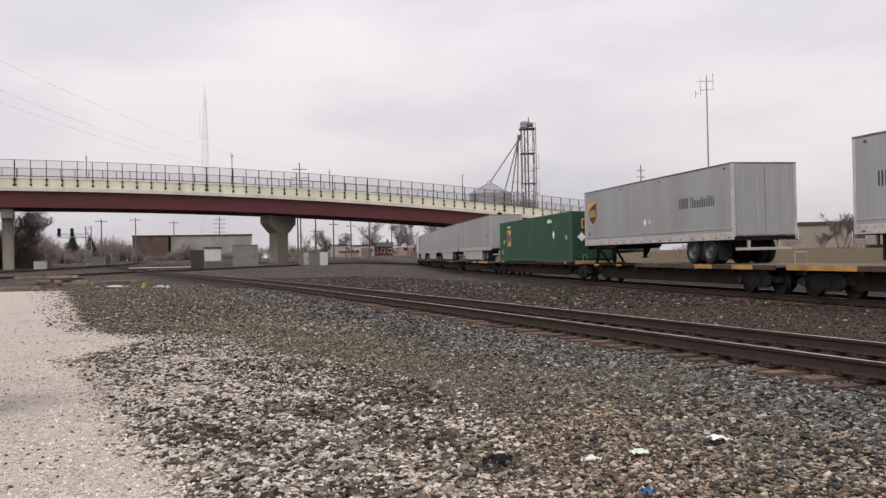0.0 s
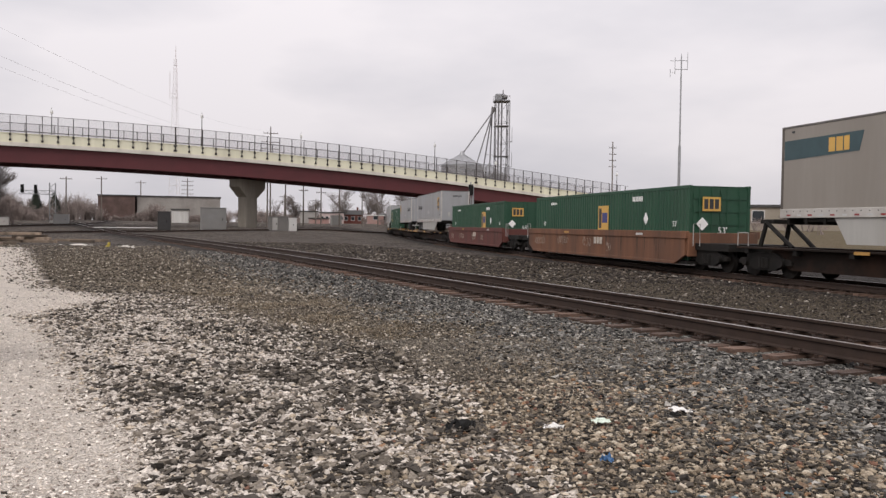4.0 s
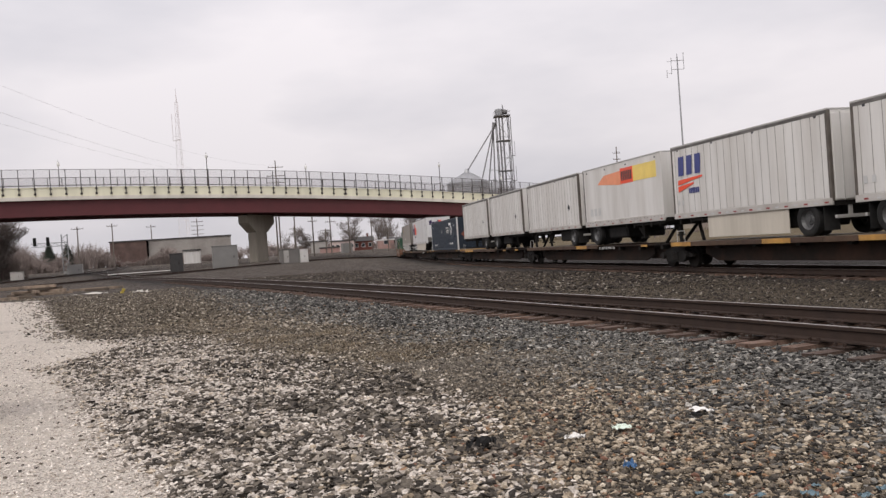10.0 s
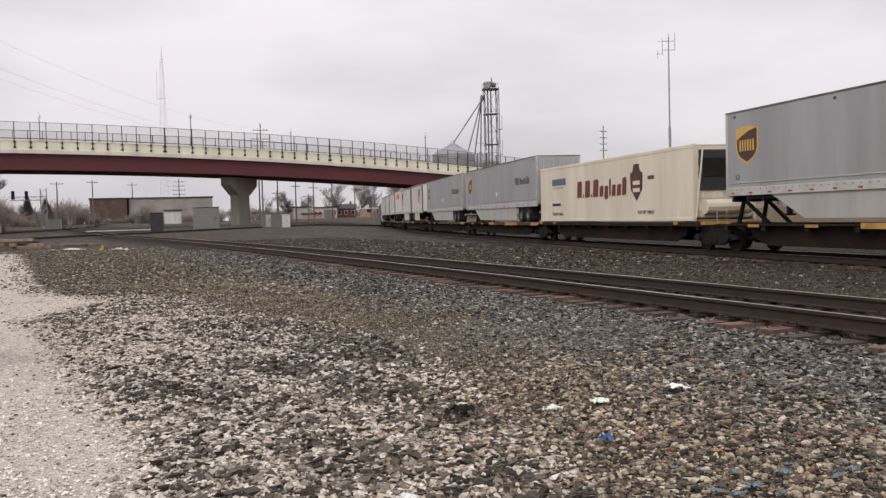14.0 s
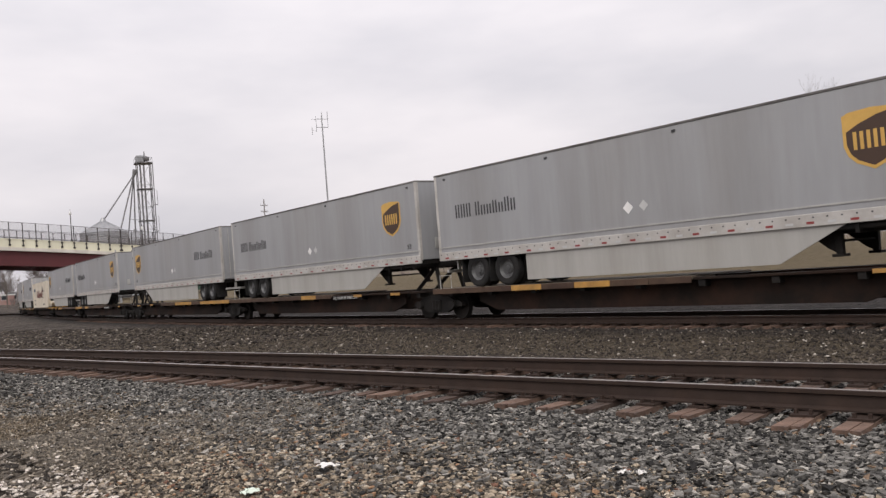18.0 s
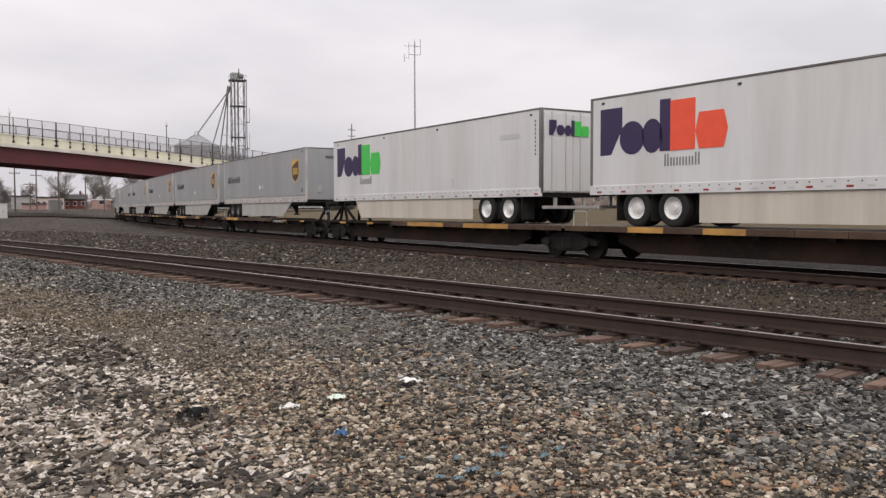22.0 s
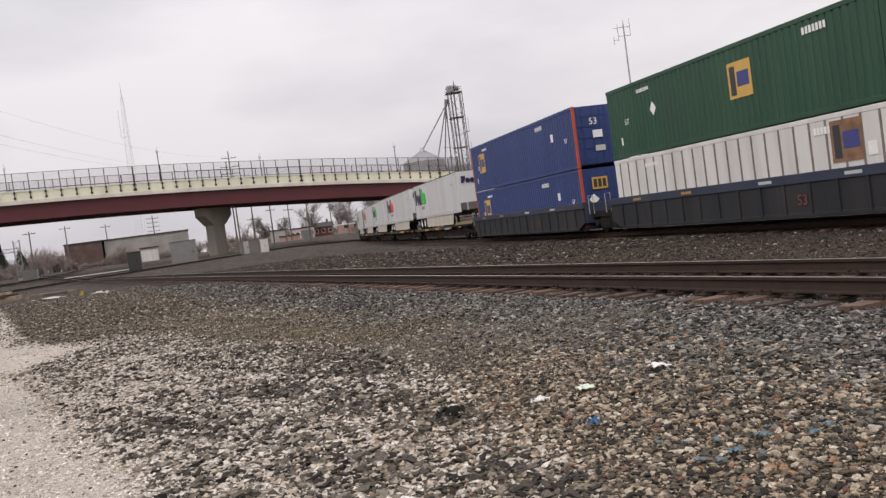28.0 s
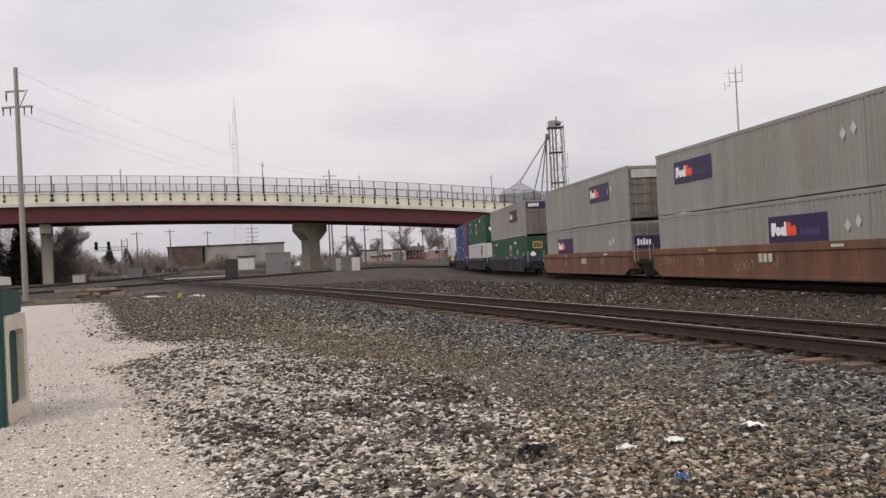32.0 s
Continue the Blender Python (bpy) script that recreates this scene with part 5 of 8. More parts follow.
def well_car(q_front, q_rear, load_len, body_mat, top_mat, label, trucks):
    """A car whose load sits low between its sides."""
    length = q_front - q_rear
    h, w = length / 2, load_len / 2 + 0.35
    c = thing("well_car", label, "rail car", "cars of the train")
    for s in (-1, 1):
        y0, y1 = (1.42, 1.52) if s > 0 else (-1.52, -1.42)
        part("side", prism([(-w, 0.55), (-w + 0.7, 0.24), (w - 0.7, 0.24), (w, 0.55), (w, 1.18), (-w, 1.18)], "y", y0, y1), body_mat, c)
        part("top_sill", box(-w - 0.1, w + 0.1, y0 - 0.03, y1 + 0.04, 1.16, 1.44, 0.015), top_mat, c)
        n = 15 if top_mat is WELL_BLUE else 0
        for k in range(n):
            x = -w + 0.9 + k * (2 * w - 1.8) / (n - 1)
            yy = (1.52, 1.57) if s > 0 else (-1.57, -1.52)
            part("rib", box(x - 0.05, x + 0.05, yy[0], yy[1], 0.26, 1.17), body_mat, c)
        part("bottom_sill", box(-w + 0.7, w - 0.7, y0 - 0.2, y1 + 0.03, 0.20, 0.32, 0.01), body_mat, c)
        for k in (-0.62, 0.3) if top_mat is not WELL_BLUE else (-0.62, -0.2, 0.3, 0.7):
            part("marking", box(k * w, k * w + 0.6, y1 + 0.04 if s > 0 else y0 - 0.05, y1 + 0.044 if s > 0 else y0 - 0.046, 1.25, 1.34), GREY_MARK if k < 0 else YELLOW, c)
    if n:
        me = lettering("53", 0.42)
        me.transform(Matrix.Translation((-w + 5.6, 1.575, 0.55)) @ Matrix.Diagonal((-1, 1, 1, 1)))
        me.flip_normals()
        part("marking", me, mat("worn_red_figure", (0.16, 0.05, 0.04), 0.8, scale=6, vary=0.3), c, "worn red length figure")
    if n == 0:
        side = 1.525
        bars(-0.5, 0.80, 0.30, (0.85, 0.85, 0.85), mat("worn_white_mark", (0.46, 0.40, 0.34), 0.7, scale=5, vary=0.25), c, 1.562, 0.2)
        hand = random.Random(int(abs(q_front) * 7))
        for k in range(4):
            x, z = w - 1.2 - k * hand.uniform(2.6, 4.0), hand.uniform(0.5, 0.8)
            bm = bmesh.new()
            for letter in range(hand.randint(2, 5)):
                pts, a = [], hand.uniform(0, math.tau)
                for b in range(9):
                    a += hand.uniform(0.3, 1.1)
                    pts.append((x + 0.13 * math.cos(a) * hand.uniform(0.6, 1.3), side, z + 0.17 + 0.19 * math.sin(a) * hand.uniform(0.6, 1.2)))
                tube(pts, 0.009, 3, bm, False)
                x -= hand.uniform(0.22, 0.36)
            part("scrawl", bm, mat("pale_scrawl", (0.36, 0.30, 0.25), 0.8, scale=6, vary=0.3), c)
        for k in range(12):
            x, d = hand.uniform(-w + 0.8, w - 0.8), hand.uniform(0.2, 0.75)
            wd = hand.uniform(0.02, 0.10)
            part("rust_streak", prism([(x - wd, 1.16), (x + wd, 1.16), (x + wd * 0.3, 1.16 - d), (x - wd * 0.2, 1.16 - d * 0.9)], "y", 1.521, 1.524), mat("rust_streak", (0.085, 0.045, 0.030), 0.9, scale=4, vary=0.3), c)
        for x in (-w + 2.0, w - 2.0):
            part("seam_post", box(x - 0.03, x + 0.03, 1.52, 1.53, 0.26, 1.17), body_mat, c)
    part("floor", box(-w, w, -1.4, 1.4, 0.22, 0.33), DARK_STEEL, c)
    for s in (-1, 1):
        x0, x1 = sorted((s * (w + 0.02), s * h))
        part("end_platform", prism([(x0, 0.75), (x1, 0.75), (x1, 1.0), (x0, 1.0)], "y", -1.15, 1.15), DARK_STEEL, c)
        part("bulkhead", box(s * (w + 0.05) - 0.06, s * (w + 0.05) + 0.06, -1.45, 1.45, 0.5, 1.38, 0.02), top_mat, c)
        part("grab_rail", tube([(s * (w + 0.3), 1.35, 0.9), (s * (w + 0.3), 1.35, 1.7), (s * (w + 0.75), 1.35, 1.7), (s * (w + 0.75), 1.35, 0.9)], 0.018, 6), ALU, c)
    for x in trucks:
        truck_part(c, x)
    moves(c, q_front, q_rear)
    return c


def spine_group(loads, first_front, last_rear):
    """Articulated cars: one truck under every joint. loads: (front, rear, wheels_front or None)."""
    joints = [first_front] + [(a[1] + b[0]) / 2 for a, b in zip(loads, loads[1:])] + [last_rear]
    for i, (f, r, wf) in enumerate(loads):
        qf, qr = joints[i] - 0.05, joints[i + 1] + 0.05
        h = (qf - qr) / 2
        trucks = []
        if i == 0:
            trucks.append(h - 1.5)
        if i == len(loads) - 1:
            trucks.append(-h + 1.5)
        else:
            trucks.append(-h)
        spine_car(qf, qr, trucks, wf, words=(i % 3 == 1))


G_UPS = "silver-grey road trailer with a shield emblem"
G_FDX = "white road trailer with purple and {} block lettering"
# loads in the order in which they pass, by their front and rear along the train
for k in range(6):
    f = 147.6 - 17.1 * k
    trailer(f, f - 15.7, "dull white road trailer far ahead on the train", GREY if k != 1 else WHITE_OLD, k % 3 == 0, plain_marks)
spine_group([(147.6 - 17.1 * k, 131.9 - 17.1 * k, k % 3 == 0) for k in range(6)], 149.0, 44.9)
container(43.2, 26.5, 1.06, "green ribbed container with a gold emblem, on a flat car", GREEN, square_marks(2.2), tail_marks=square_tail())
trailer(24.5, 10.2, "silver-grey road trailer with a shield emblem, doors to the tail", GREY, False, shield_marks(True), skirt=False)
spine_group([(43.2, 26.5, None), (24.5, 10.2, False)], 44.6, 7.6)
trailer(4.1, -11.6, G_UPS + ", riding tail first", GREY, True, shield_marks(False))
spine_group([(4.1, -11.6, True)], 7.2, -13.9)
container(-17.0, -33.1, 0.36, "green ribbed container with gold emblem, in a red well car", GREEN, square_marks(10.2), tail_marks=square_tail())
well_car(-14.2, -35.9, 16.1, WELL_RED, WELL_RED, "dark red well car with scratched paint", [9.4, -9.4])
container(-39.5, -56.0, 0.36, "green ribbed container with gold emblem, in an orange well car", GREEN, square_marks(8.4), tail_marks=square_tail())
well_car(-36.6, -58.4, 16.5, WELL_ORANGE, WELL_ORANGE, "faded orange well car with a painted scrawl", [9.4, -9.4])
trailer(-61.2, -77.0, "taupe road trailer with a dark band and gold bars", GREY_TAN, False, wedge_marks, tail_marks=wedge_tail, clean_rims=True)
trailer(-80.8, -96.6, G_FDX.format("orange"), WHITE, True, two_tone_marks(ORANGE_RED), tail_marks=tail_two_tone(ORANGE_RED), clean_rims=True)
container(-100.2, -115.4, 1.06, "dark navy ribbed container with white corner posts", NAVY, ring_marks, tail_marks=ring_tail, post=WHITE_OLD)
spine_group([(-61.2, -77.0, False), (-80.8, -96.6, True), (-100.2, -115.4, None)], -58.6, -116.9)
trailer(-118.5, -127.1, "short white ribbed trailer, one of a coupled pair", WHITE_OLD, False, plain_marks, pup=True, skirt=False, ribs=True)
trailer(-128.0, -135.8, "short white ribbed trailer with grey streaks", WHITE_OLD, True, plain_marks, pup=True, skirt=False, ribs=True)
trailer(-137.0, -145.3, "short white ribbed trailer with a dark diamond placard", WHITE_OLD, False, plain_marks, pup=True, skirt=False, ribs=True)
trailer(-146.0, -154.0, "short white trailer with faded orange and yellow panels", WHITE_OLD, True, fade_marks, pup=True, skirt=False)
trailer(-154.8, -163.6, "short white ribbed trailer with navy and orange markings", WHITE_OLD, False, swoosh_marks(True), pup=True, ribs=True)
trailer(-164.5, -172.2, "short white ribbed trailer with large navy and orange markings", WHITE_OLD, True, swoosh_marks(False), pup=True, ribs=True, tail_marks=swoosh_tail)
spine_group([(-118.5, -135.8, True), (-137.0, -154.0, True), (-154.8, -172.2, True)], -117.1, -173.6)
trailer(-175.3, -191.0, G_UPS, GREY, False, shield_marks(True))
trailer(-192.4, -208.3, G_UPS + ", dusty", GREY, False, shield_marks(True))
container(-208.9, -224.3, 1.06, "cream refrigerated container with dark red lettering and crest", CREAM, reefer_marks, rib=1.2, tail_marks=reefer_tail)
trailer(-226.3, -241.8, G_UPS, GREY, False, shield_marks(True))
trailer(-243.7, -258.9, G_UPS + ", riding tail first", GREY, True, shield_marks(False))
spine_group([(-175.3, -191.0, False), (-192.4, -208.3, False), (-208.9, -224.3, None), (-226.3, -241.8, False), (-243.7, -258.9, True)], -173.9, -261.0)
trailer(-263.3, -279.0, G_UPS, GREY, False, shield_marks(True))
for q in (-280.5, -296.8, -313.4, -330.3):
    trailer(q, q - 15.3, G_UPS + ", riding tail first", GREY, True, shield_marks(False))
spine_group([(-263.3, -279.0, False)] + [(q, q - 15.3, True) for q in (-280.5, -296.8, -313.4, -330.3)], -261.3, -347.2)
trailer(-349.1, -364.6, G_FDX.format("green") + ", nose first", WHITE, False, two_tone_marks(LIME), tail_marks=tail_two_tone(LIME), clean_rims=True)
for k, q in enumerate((-366.8, -383.2, -399.2, -416.7)):
    m = (ORANGE_RED, LIME)[k % 2]
    trailer(q, q - 15.5, G_FDX.format(("orange", "green")[k % 2]), WHITE, True, two_tone_marks(m), tail_marks=tail_two_tone(m), clean_rims=True)
spine_group([(-349.1, -364.6, False)] + [(q, q - 15.5, True) for q in (-366.8, -383.2, -399.2, -416.7)], -347.5, -433.6)
DARK_WELL = "grimy well car with a blue top sill and ribbed sides"
ORANGE_WELL = "faded orange well car with pale scrawls"


def stack(qf, qr, low, high, well, trucks):
    well_car(qf + 1.8, qr - 1.8, qf - qr, *well, trucks)
    z = 0.17
    for (material, marks, label, tail, post), zz in ((low, z), (high, z + 2.79)):
        container(qf, qr, zz, label, material, marks, height=2.74, tail_marks=tail, post=post, rib=0.55 if material is WHITE_OLD else 0.27)


RED_POST = mat("orange_red_post", (0.40, 0.07, 0.045), 0.6, scale=2, vary=0.1)
stack(-436.3, -452.0, (BLUE, square_marks(1.5, diamond=False), "blue ribbed container in a well car", square_tail(), RED_POST), (BLUE, square_marks(1.5, diamond=False), "blue ribbed container stacked on another, orange end posts", figure_tail, RED_POST),
      (WELL_DARK, WELL_BLUE, DARK_WELL), [8.6, -9.65])
stack(-455.3, -471.1, (WHITE_OLD, square_marks(11.8, ink=BLACK_MARK, plate=mat("brown_square", (0.24, 0.135, 0.075), 0.7, scale=3, vary=0.3, dirt=(0.10, 0.05, 0.03), dirt_amount=0.7), diamond=False, up=1.42), "white sheet-sided container in a well car", None, WHITE_OLD), (GREEN, square_marks(7.8, diamond=2), "green ribbed container stacked on a white one", square_tail(), None),
      (WELL_DARK, WELL_BLUE, DARK_WELL), [-9.75])
stack(-475.0, -491.0, (GREEN, square_marks(9.0), "green ribbed container in a well car", square_tail(), None), (BOX_GREY, purple_plate_marks(9.8), "grey ribbed container with purple sign, stacked on a green one", purple_tail, None),
      (WELL_DARK, WELL_BLUE, DARK_WELL), [-9.2])
stack(-497.7, -513.3, (BOX_GREY, purple_plate_marks(2.6), "grey ribbed container in an orange well car", mid_purple_tail, None), (BOX_GREY, purple_plate_marks(9.6), "grey ribbed container with purple sign, stacked on another", pale_panel_tail, None),
      (WELL_ORANGE, WELL_ORANGE, ORANGE_WELL), [9.2, -9.6])
stack(-516.9, -533.0, (BOX_GREY, purple_plate_marks(8.9), "grey ribbed container with large purple sign, in orange well car", purple_tail, None), (BOX_GREY, purple_plate_marks(1.8), "grey ribbed container with purple sign near its front, stacked", purple_tail, None),
      (WELL_ORANGE, WELL_ORANGE, ORANGE_WELL), [-9.6])

# ---- road bridge over the yard ----
BR_0, BR_U, BR_N = Vector((-65.2, 126.9, 0)), Vector((0.9030, 0.4298, 0)), Vector((-0.4298, 0.9030, 0))
BR_ANGLE = math.atan2(BR_U.y, BR_U.x)
BR_FROM, BR_TO, BR_WIDE = -90.0, 124.0, 12.0


def br_z(a):
    """Height of the fence's foot: a long crest that falls away to a straight ramp."""
    k = 0.00049
    if a > 88:
        return 13.75 - k * 88 * 88 - 2 * k * 88 * (a - 88)
    if a < -60:
        return 13.75 - k * 3600 + 2 * k * 60 * (a + 60)
    return 13.75 - k * a * a


def br(a, off, z):
    return BR_0 + BR_U * a + BR_N * off + Vector((0, 0, z))


def br_strip(off0, off1, z0, z1, step=4.0, a0=BR_FROM, a1=BR_TO):
    """A long beam along the bridge, between two offsets and two heights over the fence's foot."""
    bm = bmesh.new()
    n = int((a1 - a0) / step)
    rings = []
    for i in range(n + 1):
        a = a0 + (a1 - a0) * i / n
        rings.append([bm.verts.new(br(a, o, br_z(a) + z)) for o, z in ((off0, z0), (off1, z0), (off1, z1), (off0, z1))])
    for r, q in zip(rings, rings[1:]):
        for k in range(4):
            bm.faces.new((r[k], r[(k + 1) % 4], q[(k + 1) % 4], q[k]))
    bm.faces.new(rings[0])
    bm.faces.new(rings[-1][::-1])
    bmesh.ops.recalc_face_normals(bm, faces=bm.faces)
    return bm


bridge = thing("road_bridge", "long road bridge with red girders and a pale parapet", "bridge")
for o in (0.3, 3.2, 6.0, 8.8, 11.4):
    g = part("girder", br_strip(o, o + 0.06, -3.45, -1.0), GIRDER, bridge, "dark red steel girder")
    part("flange", br_strip(o - 0.25, o + 0.31, -3.52, -3.45), GIRDER, g)
part("deck", br_strip(-0.25, BR_WIDE + 0.25, -1.0, -0.45), DECK_EDGE, bridge, "light concrete deck edge")
for o in (-0.05, BR_WIDE - 0.25):
    p = part("parapet", br_strip(o, o + 0.3, -0.45, 0.90), PARAPET, bridge, "pale cream concrete parapet")
    part("coping", br_strip(o - 0.06, o + 0.36, 0.90, 1.02), PARAPET, p)


def fence_post():
    bm = box(-0.055, 0.055, -0.055, 0.055, -0.02, 3.80)
    box(-0.17, 0.17, -0.10, 0.09, -0.22, 0.10, 0.02, bm)
    box(-0.16, 0.16, -0.09, 0.08, 0.62, 0.90, 0.02, bm)
    return bm


post_mesh = shared("fence_post", fence_post, POST)
for off in (-0.11, BR_WIDE + 0.11):
    for i in range(-38, 57):
        a = i * 2.2
        o = part("fence_post", post_mesh, POST, bridge)
        o.matrix_basis = Matrix.Translation(br(a, off, br_z(a))) @ Matrix.Rotation(BR_ANGLE, 4, "Z") @ Matrix.Diagonal((1.7 if i % 13 == 0 else 1, 1, 1, 1))
    for z in (1.25, 2.5, 3.78):
        part("fence_rail", br_strip(off - 0.03, off + 0.03, z - 0.03, z + 0.03), POST, bridge)
    bm = bmesh.new()
    last = None
    for a in np.arange(BR_FROM, BR_TO + 0.1, 4.0):
        pair = (bm.verts.new(br(a, off, br_z(a) + 1.0)), bm.verts.new(br(a, off, br_z(a) + 3.76)))
        if last:
            bm.faces.new((last[0], pair[0], pair[1], last[1]))
        last = pair
    part("fence_mesh", bm, CHAIN, bridge, "fine wire mesh")


def lamp_post(a, off):
    lamp = thing("street_lamp", "black post-top street lamp on the bridge parapet", "street lamp", "lamps on the bridge")
    z = br_z(a)
    part("base", tube([(0, 0, 0.9), (0, 0, 1.5)], [0.20, 0.13], 8), POST, lamp)
    part("pole", tube([(0, 0, 1.5), (0, 0, 5.7)], [0.085, 0.06], 8), POST, lamp)
    part("globe", tube([(0, 0, 5.7), (0, 0, 5.85), (0, 0, 6.2), (0, 0, 6.45)], [0.12, 0.25, 0.23, 0.07], 10), mat("frosted_globe", (0.62, 0.62, 0.60), 0.4, scale=4, vary=0.05), lamp)
    part("finial", tube([(0, 0, 6.45), (0, 0, 6.75)], [0.05, 0.012], 6), POST, lamp)
    lamp.location = br(a, off, z)


for a, off in ((32.9, 0.1), (76.7, 0.1), (121.0, 0.1), (-11.0, 0.1), (10.6, 11.9), (53.9, 11.9), (97.5, 11.9)):
    lamp_post(a, off)


def pier(a, off=6.0, narrow=False):
    z = br_z(a) - 3.55
    c = br(a, off, 0)
    g = gz(c.x, c.y) - 0.3
    p = thing("bridge_pier", "concrete hammerhead bridge pier, weathered", "bridge pier", "piers of the bridge")
    if narrow:
        part("column", box(-0.78, 0.78, -2.5, 2.5, g, z - 1.6, 0.05), CONCRETE, p)
        part("cap", box(-0.85, 0.85, -5.2, 5.2, z - 1.6, z - 0.1, 0.05), CONCRETE, p, "square concrete cap")
    else:
        part("column", prism([(-1.8, g), (1.8, g), (1.8, z - 2.6), (-1.8, z - 2.6)], "x", -0.8, 0.8), CONCRETE, p)
        part("cap", prism([(-1.8, z - 3.2), (1.8, z - 3.2), (4.2, z - 1.5), (4.2, z - 0.1), (-4.2, z - 0.1), (-4.2, z - 1.5)], "x", -1.0, 1.0), CONCRETE, p, "flared concrete cap")
    for o in (-3.6, -1.3, 1.2, 3.4):
        part("bearing", box(-0.35, 0.35, o - 0.35, o + 0.35, z - 0.1, z + 0.04, 0.02), DARK_STEEL, p)
    p.matrix_basis = Matrix.Translation((c.x, c.y, 0)) @ Matrix.Rotation(radians(26 if narrow else -22), 4, "Z")


for a in (42.2, -1.2, 84.8, -44.0):
    pier(a, narrow=a < 0)
ab = thing("bridge_abutment", "concrete abutment at the end of the bridge", "abutment")
c = br(122.5, 6, 0)
part("wall", box(-1.2, 1.6, -6.3, 6.3, -0.5, br_z(122.5) - 0.5, 0.05), CONCRETE, ab)
ab.matrix_basis = Matrix.Translation((c.x, c.y, 0)) @ Matrix.Rotation(BR_ANGLE, 4, "Z")

# ---- second line across the yard ----
build_track("dark secondary railway track crossing the yard", CROSS_LINE, 0, CROSS_LONG - 1, None, (40, 120), 0.6, seed=5)
build_track("dark siding track running off behind the crossing", SPUR_LINE, 0, SPUR_LONG - 1, None, (8, 60), 0.6, seed=6)

# ---- poles, masts, towers ----
def pole_thing(x, y, top, arms=(), material=WOOD, name="utility_pole", label="weathered wooden utility pole", r=0.16, lean=0.0, group="utility poles", turn=0.3, base=None):
    z0 = (gz(x, y) if base is None else base) - 0.3
    p = thing(name, label, "utility pole", group)
    part("shaft", tube([(0, 0, 0), (lean * (top - z0) * 0.5, 0, (top - z0) * 0.5), (lean * (top - z0), 0, top - z0)], [r, r * 0.85, r * 0.66], 10), material, p)
    for z, half, drop in arms:
        b = box(-half, half, -0.06, 0.06, z - z0 - 0.06, z - z0 + 0.06, 0.01)
        arm = part("crossarm", b, material, p)
        arm.matrix_basis = Matrix.Rotation(turn, 4, "Z")
        for s in (-0.92, -0.45, 0.45, 0.92):
            q = [(half * s, 0, z - z0 + (0.05 if drop >= 0 else -0.05)), (half * s, 0, z - z0 + (0.28 if drop >= 0 else -0.55))]
            part("insulator", tube(q, [0.045, 0.03], 6), DARK_STEEL, arm)
    p.location = (x, y, z0)
    return p


big = pole_thing(-29.95, 54.2, 15.7, [(13.05, 1.05, -1)], WOOD_LIGHT, label="tall pale wooden power pole with crossarms", r=0.20, turn=0.0)
part("crossarm", box(-0.75, 0.55, -0.06, 0.06, 14.35, 14.47, 0.01), WOOD_LIGHT, big)
part("brace", tube([(0.75, 0, 14.5), (0.1, 0, 13.2)], 0.035, 6), WOOD_LIGHT, big)
part("insulator", tube([(-0.7, 0, 14.3), (-0.72, 0, 13.75)], [0.05, 0.04], 6), DARK_STEEL, big)
for x, y, top, arms in ((-25.7, 147.7, 9.2, ()), (-22.6, 148.2, 8.4, ()), (-22.1, 168.5, 10.2, [(9.4, 1.1, 1), (8.2, 0.9, 1)]), (-23.1, 198.6, 7.5, [(7.0, 1.2, 1)]),
                        (-20.8, 188.8, 10.9, [(9.9, 1.1, 1), (8.6, 1.1, 1)]), (-15.8, 179.2, 10.3, ()), (-12.2, 199.5, 8.9, [(8.3, 0.8, 1)]), (-8.8, 209.7, 7.1, [(6.6, 1.2, 1)]),
                        (-72.1, 175.7, 10.7, [(10.2, 1.2, 1)]), (-72.7, 196.9, 12.0, [(11.4, 1.2, 1)]), (-70.7, 218.8, 12.2, [(11.6, 1.2, 1)]),
                        (-59.6, 222.1, 13.1, [(12.3, 1.5, 1), (11.2, 1.5, 1), (10.1, 1.5, 1), (9.0, 1.5, 1)]), (-29.4, 172.4, 21.4, [(20.0, 1.5, 1), (18.2, 1.9, 1), (16.8, 1.9, 1)]),
                        (44.4, 184.8, 20.8, [(19.4, 0.9, 1), (18.0, 0.9, 1), (16.6, 0.9, 1), (15.2, 0.9, 1)]), (-120, 190, 14.0, [(13.2, 1.4, 1)]), (-33, 215, 9, [(8.4, 1.3, 1)]), (54.5, 77.8, 12.9, [(11.9, 0.6, 1)])):
    pole_thing(x, y, top, arms)

mast = thing("radio_mast", "slim grey radio mast with small aerials", "mast")
z0 = gz(33.7, 104.7) - 0.3
part("shaft", tube([(0, 0, 0), (0, 0, 12 - z0)], 0.17, 10), GALV, mast)
part("upper_shaft", tube([(0, 0, 12 - z0), (0, 0, 23.3 - z0)], [0.11, 0.08], 8), GALV, mast)
for z in (22.8, 21.7):
    part("bracket", tube([(-0.8, 0, z - z0), (0.8, 0, z - z0)], 0.04, 6), GALV, mast)
for x, a, b in ((-0.8, 21.1, 23.2), (0.8, 21.7, 23.8), (0.0, 22.5, 23.7), (-1.4, 20.7, 21.7)):
    part("aerial", tube([(x, 0, a - z0), (x, 0, b - z0)], 0.035, 6), GALV, mast)
for z in (22.7, 21.2):
    part("aerial", tube([(-0.8, 0, z - z0), (-1.4, 0, z - z0 + 0.1)], 0.022, 6), GALV, mast)
mast.location = (33.7, 104.7, z0)


